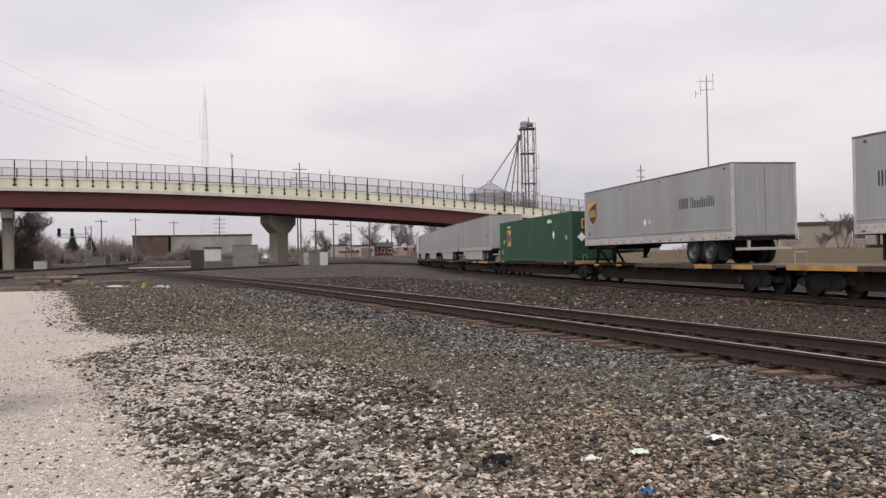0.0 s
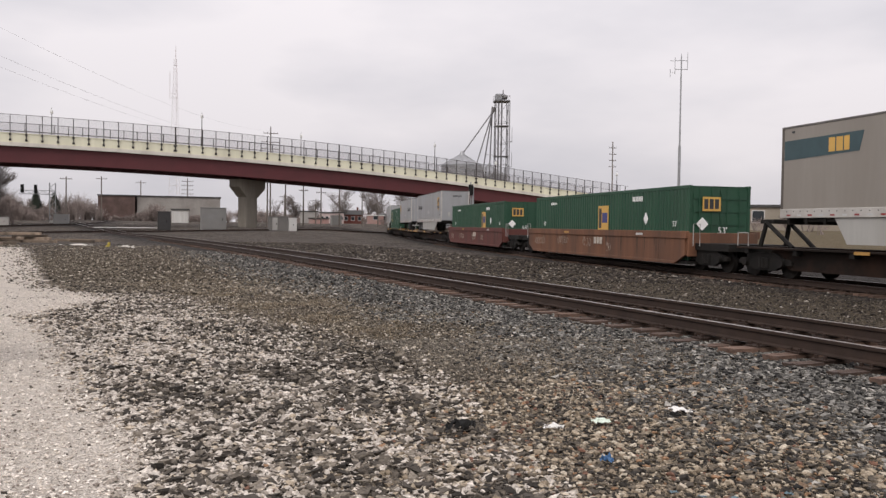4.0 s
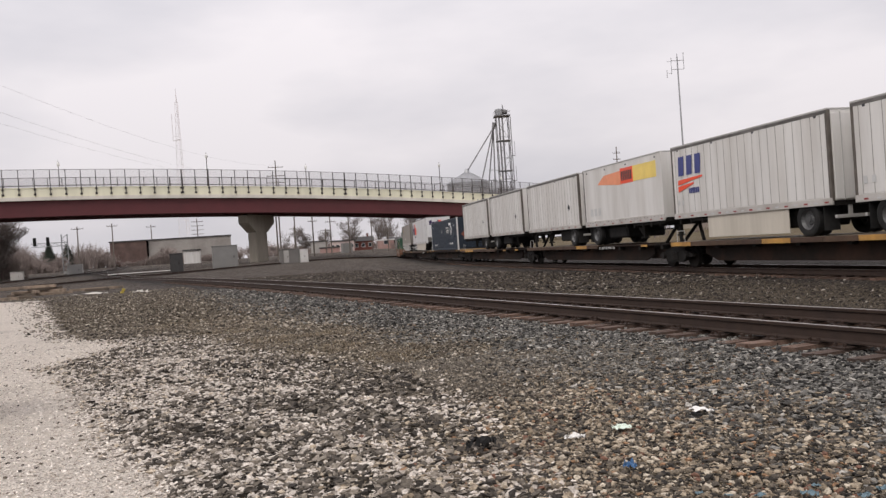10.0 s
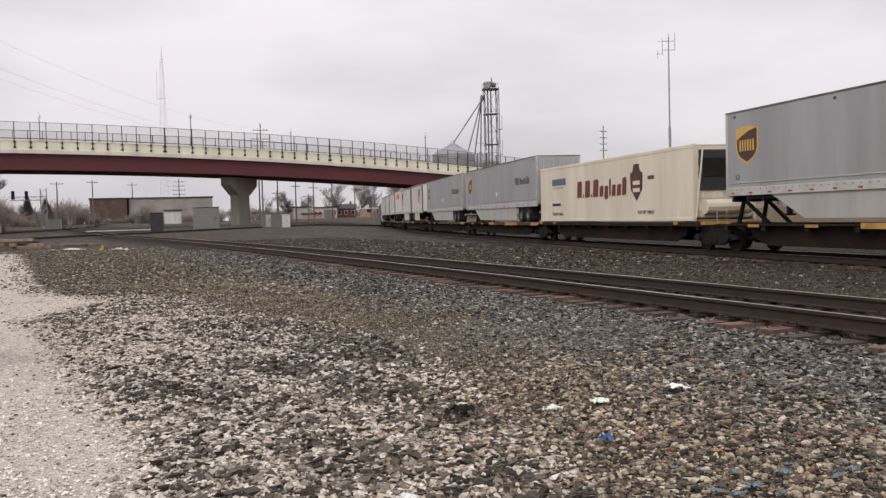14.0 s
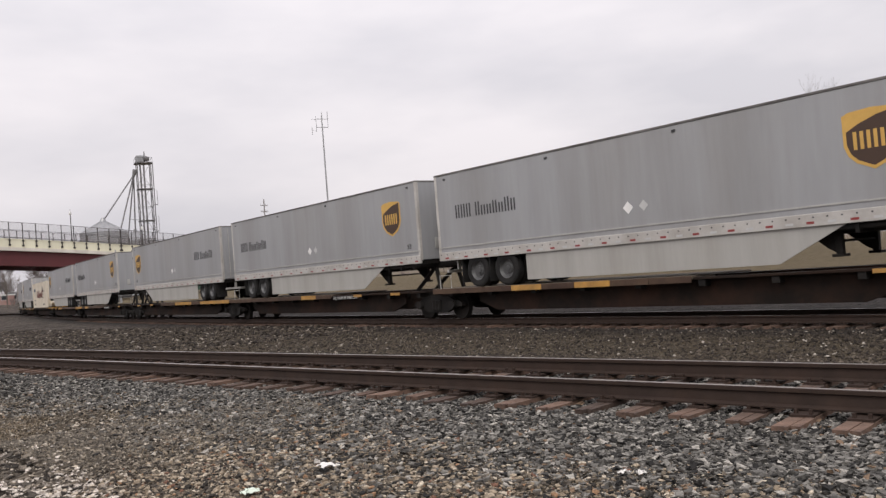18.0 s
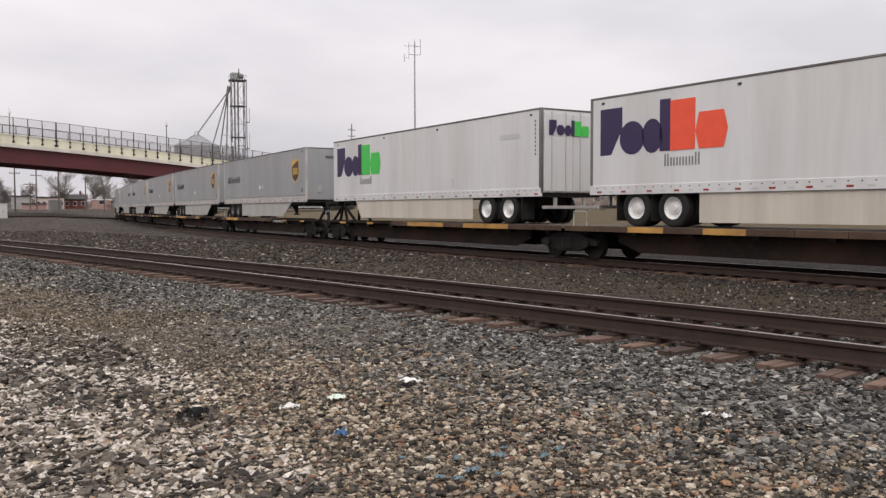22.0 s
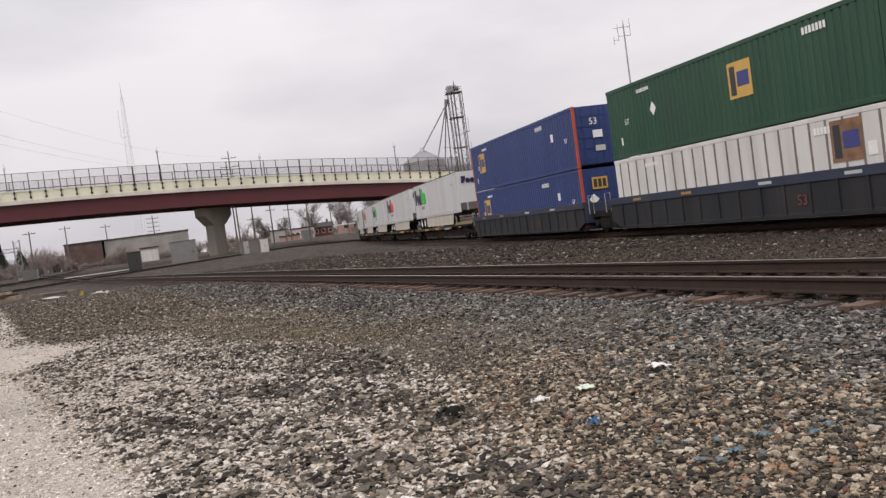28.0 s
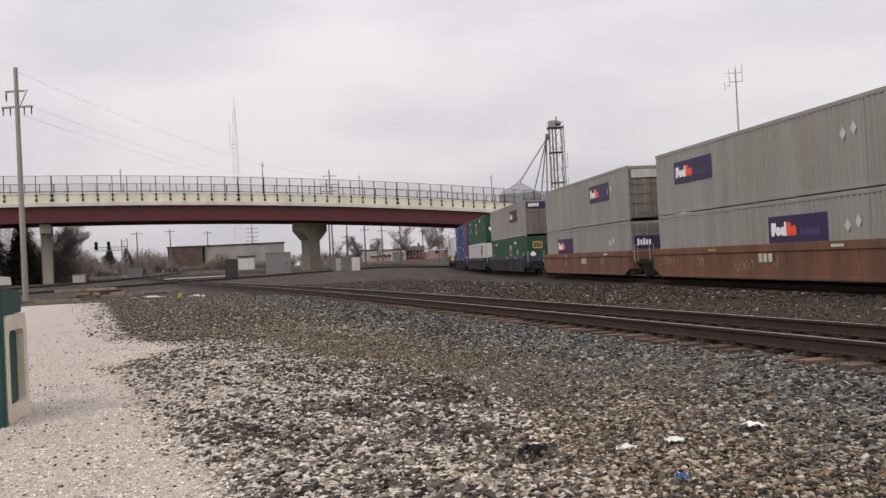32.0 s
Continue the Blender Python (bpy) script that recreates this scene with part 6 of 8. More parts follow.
def lattice(parent, corners0, corners1, z0, z1, n, leg, brace, material):
    """Legs from one outline to another, with zigzag braces on each face."""
    k = len(corners0)

    def at(i, t):
        return Vector((corners0[i][0] + (corners1[i][0] - corners0[i][0]) * t, corners0[i][1] + (corners1[i][1] - corners0[i][1]) * t, z0 + (z1 - z0) * t))
    for i in range(k):
        part("leg", tube([at(i, 0), at(i, 1)], leg, 6), material, parent)
    bm = bmesh.new()
    for j in range(n):
        for i in range(k):
            a, b = at(i, j / n), at((i + 1) % k, (j + 1) / n)
            tube([a, b], brace, 4, bm, False)
            tube([at(i, (j + 1) / n), at((i + 1) % k, (j + 1) / n)], brace, 4, bm, False)
    part("bracing", bm, material, parent)


# steel lightened towards the sky: distance haze put into its colour
HAZE_STEEL = mat("hazed_tower_steel", (0.74, 0.70, 0.71), 0.6, 0.2, scale=0.5, vary=0.15)
tower = thing("radio_tower", "tall lattice radio tower in the distance, paled by painted haze", "tower")
lattice(tower, [(-3.2, -1.8), (3.2, -1.8), (0, 3.6)], [(-0.7, -0.4), (0.7, -0.4), (0, 0.8)], 0, 84, 26, 0.10, 0.045, HAZE_STEEL)
part("spike", tube([(0, 0, 84), (0, 0, 91.5)], [0.3, 0.08], 6), HAZE_STEEL, tower)
part("side_aerial", tube([(-2.9, 0, 64), (-2.9, 0, 78)], 0.13, 6), HAZE_STEEL, tower)
part("side_arm", tube([(-2.9, 0, 64.3), (1.5, 0, 64.3)], 0.14, 6), HAZE_STEEL, tower)
part("side_arm", tube([(-2.9, 0, 66.5), (0, 0, 66.5)], 0.1, 6), HAZE_STEEL, tower)
tower.location = (-122.5, 433, 1.0)

elev = thing("grain_elevator_tower", "galvanised grain elevator tower with spouts", "grain elevator")
ex, ey = 20.8, 199.0
sq = [(-1.45, -1.45), (1.45, -1.45), (1.45, 1.45), (-1.45, 1.45)]
TOWER_STEEL = mat("dull_tower_steel", (0.20, 0.195, 0.20), 0.55, 0.4, scale=1, vary=0.2, dirt=(0.09, 0.08, 0.075), dirt_amount=0.5)
lattice(elev, sq, sq, 0, 30.2, 6, 0.11, 0.04, TOWER_STEEL)
part("bucket_leg", box(-0.95, -0.6, -1.2, -0.8, 0, 30.8, 0.03), TOWER_STEEL, elev)
part("bucket_leg", box(-0.2, 0.15, -1.2, -0.8, 0, 30.6, 0.03), TOWER_STEEL, elev)
part("platform", box(-1.9, 1.9, -1.9, 1.9, 30.1, 30.25), TOWER_STEEL, elev)
part("head_house", box(-1.6, 0.1, -1.3, 0.3, 30.25, 31.9, 0.2), GALV, elev, "grey elevator head")
part("head_drum", tube([(0.1, -0.8, 31.2), (1.3, -0.8, 31.0)], [0.75, 0.5], 12), TOWER_STEEL, elev)
part("vent", tube([(0.35, 0, 31.6), (0.35, 0, 33.0)], [0.22, 0.08], 8), TOWER_STEEL, elev)
for x in (-1.8, 1.8):
    part("guard_rail", tube([(x, -1.8, 30.25), (x, -1.8, 31.3), (x, 1.8, 31.3), (x, 1.8, 30.25)], 0.04, 5), TOWER_STEEL, elev)
part("guard_rail", tube([(-1.8, -1.8, 31.3), (1.8, -1.8, 31.3)], 0.04, 5), TOWER_STEEL, elev)
for z in (24.2, 17.0):
    part("landing", box(-1.7, 1.7, -1.7, 1.7, z, z + 0.12), TOWER_STEEL, elev)
part("distributor", tube([(-1.9, -1.1, 28.6), (-2.4, -1.1, 27.0)], [0.55, 0.3], 8), TOWER_STEEL, elev)
for to in ((-9.4, -9.3, 17.2), (-6.4, -5.5, 14.0), (-4.6, -2.0, 12.0), (-2.9, -1.2, 10.0)):
    part("spout", tube([(-2.3, -1.2, 27.4), to], 0.15, 8), TOWER_STEEL, elev, "long grain spout pipe")
part("spout_brace", tube([(-1.4, -1.3, 17.2), (-4.2, -2.4, 17.4)], 0.05, 5), TOWER_STEEL, elev)
part("ladder", box(1.75, 1.95, -1.45, -1.35, 0, 30), TOWER_STEEL, elev)
for z in (20.5, 14.5):
    part("ladder_cage", box(1.6, 2.5, -1.6, -0.6, z, z + 0.1), TOWER_STEEL, elev)
    part("ladder_cage", tube([(2.45, -1.5, z), (2.45, -1.5, z + 3.4)], 0.05, 5), TOWER_STEEL, elev)
elev.location = (ex, ey, gz(ex, ey) - 0.2)


def grain_bin(x, y, r, eave, apex):
    b = thing("grain_bin", "round corrugated steel grain bin with a conical roof", "grain bin")
    n = 32
    bm = bmesh.new()
    prof = []
    for k in range(int(eave / 0.5)):
        prof += [(r, k * 0.5), (r + 0.06, k * 0.5 + 0.25)]
    prof.append((r, eave))
    rings = [[bm.verts.new((q * math.cos(k * math.tau / n), q * math.sin(k * math.tau / n), z)) for k in range(n)] for q, z in prof]
    for a, c in zip(rings, rings[1:]):
        for k in range(n):
            bm.faces.new((a[k], a[(k + 1) % n], c[(k + 1) % n], c[k]))
    part("wall", bm, GALV, b)
    part("roof", tube([(0, 0, eave), (0, 0, apex)], [r + 0.15, 0.7], n), GALV, b, "ribbed conical roof")
    for k in range(16):
        a = k * math.tau / 16
        part("roof_rib", tube([((r + 0.1) * math.cos(a), (r + 0.1) * math.sin(a), eave + 0.05), (0.7 * math.cos(a), 0.7 * math.sin(a), apex + 0.05)], 0.06, 4), GALV, b)
    part("cap", tube([(0, 0, apex), (0, 0, apex + 0.9)], [0.7, 0.35], 10), GALV, b)
    b.location = (x, y, gz(x, y) - 0.2)


grain_bin(11.0, 189.7, 4.7, 14.2, 16.6)
grain_bin(19.5, 214, 4.7, 13.2, 15.4)

# signals by the far crossing
sig = thing("signal_bridge", "cantilever railway signal with two dark heads", "railway signal")
part("base", box(-0.5, 0.5, -0.4, 0.4, 0, 0.5, 0.02), mat("pale_grey_cabinet", (0.38, 0.375, 0.36), 0.6, scale=1, vary=0.08, dirt=(0.2, 0.18, 0.16), dirt_amount=0.4), sig)
def rungs(xy0, xy1, n, z0, z1, r, flat=False):
    """Zigzag bars between two members of a ladder-like frame."""
    bm = bmesh.new()
    for k in range(n):
        a, c = (xy0, xy1) if k % 2 else (xy1, xy0)
        if flat:
            tube([(z0 + (z1 - z0) * k / n, 0, a), (z0 + (z1 - z0) * (k + 1) / n, 0, c)], r, 4, bm)
        else:
            tube([(a, -0.3, z0 + (z1 - z0) * k / n), (c, -0.3, z0 + (z1 - z0) * (k + 1) / n)], r, 4, bm)
    return bm


for x in (-0.5, 0.5):
    for y in (-0.35, 0.35):
        part("mast_leg", tube([(x, y, 0.5), (x, y, 7.4)], 0.085, 6), GALV, sig)
part("mast_brace", rungs(-0.5, 0.5, 8, 0.5, 7.4, 0.05), GALV, sig, "", "stuff")
for z in (5.3, 5.95):
    part("arm", tube([(-5.6, 0, z), (0.4, 0, z)], 0.07, 6), GALV, sig)
part("arm_brace", rungs(5.3, 5.95, 9, -5.6, 0.4, 0.04, True), GALV, sig, "", "stuff")
for x in (-5.0, -2.8):
    hd = part("signal_head", tube([(x, -0.25, 5.5), (x, -0.25, 7.0)], 0.29, 10), BLACK, sig, "black signal head")
    for z in (5.7, 6.25, 6.8):
        part("visor", tube([(x, -0.5, z), (x, -0.8, z)], 0.13, 8), BLACK, hd)
sig.matrix_basis = Matrix.Translation((-66.6, 156.3, gz(-66.6, 156.3))) @ Matrix.Rotation(0.35, 4, "Z")
sg2 = thing("signal_mast", "slim railway signal beside the bridge", "railway signal")
part("mast", tube([(0, 0, 0), (0, 0, 8.3)], 0.09, 8), GALV, sg2)
part("signal_head", box(-0.4, 0.4, -0.3, -0.1, 6.1, 7.9, 0.05), BLACK, sg2)
for z in (6.4, 7.0, 7.6):
    part("visor", tube([(0, -0.3, z), (0, -0.6, z)], 0.16, 8), BLACK, sg2)
part("ladder", box(0.2, 0.55, 0.05, 0.1, 0, 7.6), GALV, sg2)
sg2.location = (9.6, 139.0, gz(9.6, 139.0))

# ---- buildings and cabinets ----
def cabinet(x, y, w, d, h, material, label, name="equipment_cabinet", turn=0.3, doors=1, door_mat=None, ends=0.0):
    c = thing(name, label, "cabinet", "cabinets by the tracks")
    part("body", box(-w / 2, w / 2, -d / 2, d / 2, 0, h, 0.03), material, c)
    part("roof", box(-w / 2 - 0.08, w / 2 + 0.08, -d / 2 - 0.08, d / 2 + 0.08, h, h + 0.08, 0.02), material, c)
    for k in range(doors):
        x0 = -w / 2 + 0.12 + k * (w - 0.2) / doors
        x1 = x0 + (w - 0.5) / doors
        if ends:
            x0, x1 = (-w / 2 + 0.15 + ends * 0.3, -w / 2 + 0.15 + ends * 1.3) if k == 0 else (w / 2 - 0.2 - ends * 1.7, w / 2 - 0.2)
        dr = part("door", box(x0, x1, -d / 2 - 0.03, -d / 2, 0.15, h - 0.15, 0.01), door_mat or material, c)
        part("handle", box(x1 - 0.2, x1 - 0.12, -d / 2 - 0.07, -d / 2 - 0.03, h * 0.45, h * 0.55), DARK_STEEL, dr)
    c.matrix_basis = Matrix.Translation((x, y, gz(x, y) - 0.05)) @ Matrix.Rotation(turn, 4, "Z")


CAB_GREY = mat("cabinet_grey", (0.20, 0.195, 0.185), 0.6, scale=1, vary=0.08, dirt=(0.18, 0.16, 0.14), dirt_amount=0.4)
cabinet(-34.0, 115.0, 1.7, 1.7, 2.55, mat("dark_cabinet", (0.035, 0.033, 0.032), 0.6), "dark steel equipment cabinet by the crossing")
cabinet(-28.9, 121.5, 3.5, 2.2, 3.2, CAB_GREY, "plain grey equipment house by the bridge pier", "equipment_house", doors=1)
cabinet(-19.9, 123.5, 2.7, 2.2, 2.1, mat("brown_grey_shed", (0.15, 0.14, 0.13), 0.7, scale=1, vary=0.12), "low brown-grey shed with a dull white door", "storage_shed", doors=1, door_mat=mat("dull_white_door", (0.36, 0.345, 0.32), 0.6, scale=1, vary=0.12, dirt=(0.2, 0.18, 0.16), dirt_amount=0.5), ends=0.75)
cabinet(-17.75, 123.2, 1.15, 1.1, 1.9, mat("white_relay_cabinet", (0.60, 0.585, 0.56), 0.6, scale=1, vary=0.08, dirt=(0.3, 0.27, 0.24), dirt_amount=0.4), "upright white relay cabinet beside a shed")
cabinet(-61.0, 125.9, 1.7, 1.2, 1.3, mat("pale_relay_cabinet", (0.42, 0.40, 0.37), 0.6, scale=1, vary=0.12, dirt=(0.2, 0.18, 0.15), dirt_amount=0.5), "pale relay cabinet beside the tracks")
cabinet(-60.6, 145.8, 2.4, 1.5, 1.7, mat("white_top_cabinet", (0.5, 0.49, 0.47), 0.6, scale=1, vary=0.08), "pale relay cabinet beside the tracks")
cabinet(-17.5, 190, 2.2, 2.2, 2.2, CAB_GREY, "small grey hut beyond the yard", "hut")


def building(x, y, w, d, h, wall_mat, roof_mat, label, turn=0.0, windows=0, pitched=0.0, doors=0, win=(1.2, 1.2), sill=1.2, name="low_building"):
    b = thing(name, label, "building")
    part("wall", box(-w / 2, w / 2, -d / 2, d / 2, -0.5, h, 0.0), wall_mat, b)
    if pitched:
        part("roof", prism([(-d / 2 - 0.4, h), (d / 2 + 0.4, h), (0, h + pitched)], "x", -w / 2 - 0.3, w / 2 + 0.3), roof_mat, b)
        part("chimney", box(w * 0.2, w * 0.2 + 0.5, -0.25, 0.25, h + pitched * 0.4, h + pitched + 0.8), wall_mat, b)
    else:
        part("roof", box(-w / 2 - 0.2, w / 2 + 0.2, -d / 2 - 0.2, d / 2 + 0.2, h, h + 0.3, 0.0), roof_mat, b)
    n = windows
    glass = mat("dark_window", (0.03, 0.035, 0.04), 0.15, scale=1, vary=0.2)
    for k in range(n):
        cx = -w / 2 + (k + 0.5) * w / n
        fr = part("window", box(cx - win[0] / 2 - 0.08, cx + win[0] / 2 + 0.08, -d / 2 - 0.05, -d / 2 + 0.02, sill - 0.08, sill + win[1] + 0.08), WHITE_OLD, b)
        part("pane", box(cx - win[0] / 2, cx + win[0] / 2, -d / 2 - 0.07, -d / 2 - 0.05, sill, sill + win[1]), glass, fr)
    for k in range(doors):
        cx = -w / 2 + (k + 0.5) * w / doors + 1.5
        part("door", box(cx - 1.3, cx + 1.3, -d / 2 - 0.06, -d / 2, 0, 2.8), CAB_GREY, b)
    b.matrix_basis = Matrix.Translation((x, y, gz(x, y))) @ Matrix.Rotation(turn, 4, "Z")


BRICK_FAR = mat("dark_brick", (0.125, 0.080, 0.068), 0.9, scale=0.6, vary=0.3, dirt=(0.06, 0.045, 0.04), dirt_amount=0.6)
PALE_WALL = mat("pale_block_wall", (0.36, 0.335, 0.305), 0.85, scale=0.2, vary=0.15, dirt=(0.12, 0.10, 0.09), dirt_amount=0.6)
ROOF_DARK = mat("dark_roof", (0.06, 0.057, 0.055), 0.8, scale=0.5, vary=0.15)
building(-75.8, 218.5, 8.5, 22, 6.0, BRICK_FAR, ROOF_DARK, "dark brick end of a long warehouse", 0.25, 0, doors=0, name="warehouse")
building(-61.5, 222.0, 20.0, 20, 6.0, PALE_WALL, ROOF_DARK, "long pale block warehouse with a flat roof", 0.25, 0, doors=0, name="warehouse", sill=3.0)
building(-46.0, 190, 3.5, 3, 3.0, mat("dull_white_wall", (0.38, 0.365, 0.34), 0.7, scale=0.6, vary=0.15, dirt=(0.25, 0.22, 0.2), dirt_amount=0.5), ROOF_DARK, "small white shed by the warehouse", 0.2, 0, name="shed")
building(-52.0, 188, 3.5, 3, 2.8, WHITE_OLD, ROOF_DARK, "low white shed by the warehouse", 0.2, 0, name="shed")
RED_BRICK = mat("red_brick_house", (0.15, 0.045, 0.034), 0.85, scale=0.5, vary=0.25, dirt=(0.10, 0.05, 0.04), dirt_amount=0.6)
building(-17.1, 236, 5.6, 6, 2.5, RED_BRICK, ROOF_DARK, "small red building with a pitched grey roof", 0.1, 3, 1.3, win=(0.8, 1.0), sill=0.9, name="house")
building(-10.5, 232, 4.5, 4, 2.2, mat("pinkish_wall", (0.42, 0.28, 0.25), 0.85, scale=0.5, vary=0.2, dirt=(0.2, 0.07, 0.05), dirt_amount=0.6), mat("white_roof", (0.62, 0.6, 0.57), 0.7), "low pinkish annex with a pale roof", 0.1, 1, 0, name="annex")
building(-6.5, 236, 6.5, 4, 2.3, mat("dull_white_wall", (0.38, 0.365, 0.34), 0.7, scale=0.6, vary=0.15, dirt=(0.25, 0.22, 0.2), dirt_amount=0.5), ROOF_DARK, "low white building beside a red one", 0.1, 3, 0.9, name="low_building")
building(-21.9, 225, 6.4, 3, 2.7, mat("pink_white_wall", (0.58, 0.47, 0.44), 0.75, scale=0.6, vary=0.15, dirt=(0.32, 0.20, 0.17), dirt_amount=0.5), ROOF_DARK, "low pinkish white store beyond the yard", 0.12, 5, name="low_store", win=(0.7, 0.8), sill=1.0)
building(-28.5, 228, 4.5, 3, 3.0, mat("dull_white_wall", (0.38, 0.365, 0.34), 0.7, scale=0.6, vary=0.15, dirt=(0.25, 0.22, 0.2), dirt_amount=0.5), ROOF_DARK, "white storage box beyond the yard", 0.12, 0, name="storage_box")
building(-24.0, 213, 5.0, 2.5, 1.2, mat("pinkish_wall", (0.42, 0.28, 0.25), 0.85, scale=0.5, vary=0.2, dirt=(0.2, 0.07, 0.05), dirt_amount=0.6), ROOF_DARK, "long pinkish low wall beyond the yard", 0.12, 0, name="low_wall")
building(42.0, 92.0, 26, 8, 2.4, mat("tan_wall", (0.30, 0.26, 0.21), 0.85, scale=0.4, vary=0.12), ROOF_DARK, "long low tan building with a dark flat roof", -0.35, 4, 0, sill=0.8)

slab = thing("grade_crossing", "pale concrete road crossing over the tracks", "road crossing", "", "structure")
part("slab", box(-4.2, 4.2, -1.8, 1.8, 0, 0.10, 0.02), mat("pale_slab", (0.55, 0.53, 0.50), 0.8, scale=0.6, vary=0.12, dirt=(0.3, 0.27, 0.24), dirt_amount=0.4), slab)
slab.matrix_basis = Matrix.Translation((-40.5, 119, gz(-40.5, 119) + 0.12)) @ Matrix.Rotation(0.35, 4, "Z")

# ---- trees ----
def branch_tubes(height, seed, spread=0.55, levels=4, trunk_r=0.17, stems=1, fine=0.011, many=(6, 6, 5, 4), low=0.35):
    """A bare tree: tapered trunk, limbs, and ever finer twigs; two bmeshes."""
    rnd = random.Random(seed)
    trunk, twigs = bmesh.new(), bmesh.new()

    def grow(p, d, length, r, level):
        pts, radii = [p], [r]
        n = 4 if level < 2 else 3
        for i in range(n):
            d = (d + Vector((rnd.uniform(-1, 1), rnd.uniform(-1, 1), rnd.uniform(-0.3, 0.6))) * 0.16).normalized()
            pts.append(pts[-1] + d * length / n)
            radii.append(r * (1 - 0.55 * (i + 1) / n))
        tube(pts, radii, 7 if level == 0 else (5 if level == 1 else 3), trunk if level < 2 else twigs, level == 0)
        if level >= levels:
            return
        kids = many[level]
        for k in range(kids):
            t = rnd.uniform(low if level == 0 else 0.25, 1.0)
            i = min(int(t * n), n - 1)
            q = pts[i].lerp(pts[i + 1], t * n - i)
            a = rnd.uniform(0, math.tau)
            side = Vector((math.cos(a), math.sin(a), 0))
            nd = (d * rnd.uniform(0.5, 1.0) + side * spread * rnd.uniform(0.7, 1.5) + Vector((0, 0, rnd.uniform(0.1, 0.5)))).normalized()
            grow(q, nd, length * rnd.uniform(0.42, 0.66), max(radii[i] * 0.55, fine), level + 1)
    for s in range(stems):
        a = rnd.uniform(0, math.tau)
        lean = 0.0 if stems == 1 else 0.35
        grow(Vector((math.cos(a) * 0.2 * (stems > 1), math.sin(a) * 0.2 * (stems > 1), -0.2)), Vector((math.cos(a) * lean, math.sin(a) * lean, 1)).normalized(), height * (0.52 if levels > 3 else 0.6), trunk_r / math.sqrt(stems), 0)
    return trunk, twigs


def bare_tree(height, seed, label, **kw):
    t = thing("bare_tree", label, "tree", "bare winter trees")
    a, b = branch_tubes(height, seed, **kw)
    part("trunk", a, mat("grey_bark", (0.15, 0.125, 0.11), 0.95, scale=5, vary=0.25), t)
    part("crown", b, mat("twig_bark", (0.19, 0.162, 0.148), 0.95, scale=5, vary=0.2), t)
    return t


TREES = [bare_tree(11.5, 11, "bare winter tree with a wide fine crown", spread=0.85, trunk_r=0.13, many=(9, 7, 6, 4), fine=0.008, low=0.18), bare_tree(12.0, 12, "tall bare winter tree with upright limbs", spread=0.40, trunk_r=0.15, many=(8, 6, 5, 4), fine=0.006, low=0.12, stems=3),
         bare_tree(6.5, 13, "bare brown many-stemmed winter bush", stems=5, spread=0.5, trunk_r=0.14, fine=0.016),
         bare_tree(13.0, 14, "broad bare winter tree with a dense brown crown", spread=0.7, trunk_r=0.20, fine=0.020, many=(10, 8, 6, 4), low=0.10),
         bare_tree(11.0, 15, "dense bare winter tree, branching from low down", spread=0.75, trunk_r=0.2, fine=0.020, many=(9, 7, 6, 4), stems=3, low=0.08)]
used = [False] * 5


def plant(kind, x, y, scale=1.0, turn=0.0):
    m = Matrix.Translation((x, y, gz(x, y) - 0.1)) @ Matrix.Rotation(turn, 4, "Z") @ Matrix.Scale(scale, 4)
    if not used[kind]:
        used[kind] = True
        TREES[kind].matrix_basis = m
    else:
        copy_thing(TREES[kind], m)


rnd = random.Random(4)


def bearing(deg, d):
    return d * math.sin(radians(deg)), d * math.cos(radians(deg))


# behind the train
for deg, d, kind, s in ((31.7, 76, 0, 0.96), (33.2, 80, 0, 0.86), (35.6, 82, 0, 0.92), (34.4, 84, 0, 0.9), (38.6, 68, 1, 0.80), (40.5, 66, 1, 0.85), (43.6, 64, 1, 0.9), (48.5, 68, 0, 1.0),
                        (51, 64, 1, 1.15), (54, 66, 0, 1.1), (58, 70, 1, 1.1), (25.6, 88, 2, 0.62), (24.6, 92, 2, 0.5), (44, 66, 2, 0.7), (38, 75, 2, 0.7)):
    plant(kind, *bearing(deg, d), s, rnd.uniform(0, 6))
# beyond the bridge
for x, y, kind, s in ((-19.5, 232, 3, 0.95), (-11.0, 255, 3, 1.2), (-9.0, 243, 1, 1.0), (-3.0, 245, 4, 1.1), (-14, 262, 3, 1.1), (-30, 262, 4, 0.7), (-36, 255, 4, 0.8), (-43, 262, 3, 0.6), (-25, 275, 3, 0.8), (2, 270, 4, 1.0), (8, 262, 3, 0.9)):
    plant(kind, x, y, s, rnd.uniform(0, 6))
for k in range(26):
    deg = -38 + k * 1.55
    d = rnd.uniform(260, 330)
    plant(2, *bearing(deg, d), rnd.uniform(1.3, 1.9) if deg < -16 else rnd.uniform(0.8, 1.3), rnd.uniform(0, 6))
for x, y, s in ((-71.0, 138, 0.9), (-73, 143, 1.0)):
    plant(4, x, y, s, rnd.uniform(0, 6))


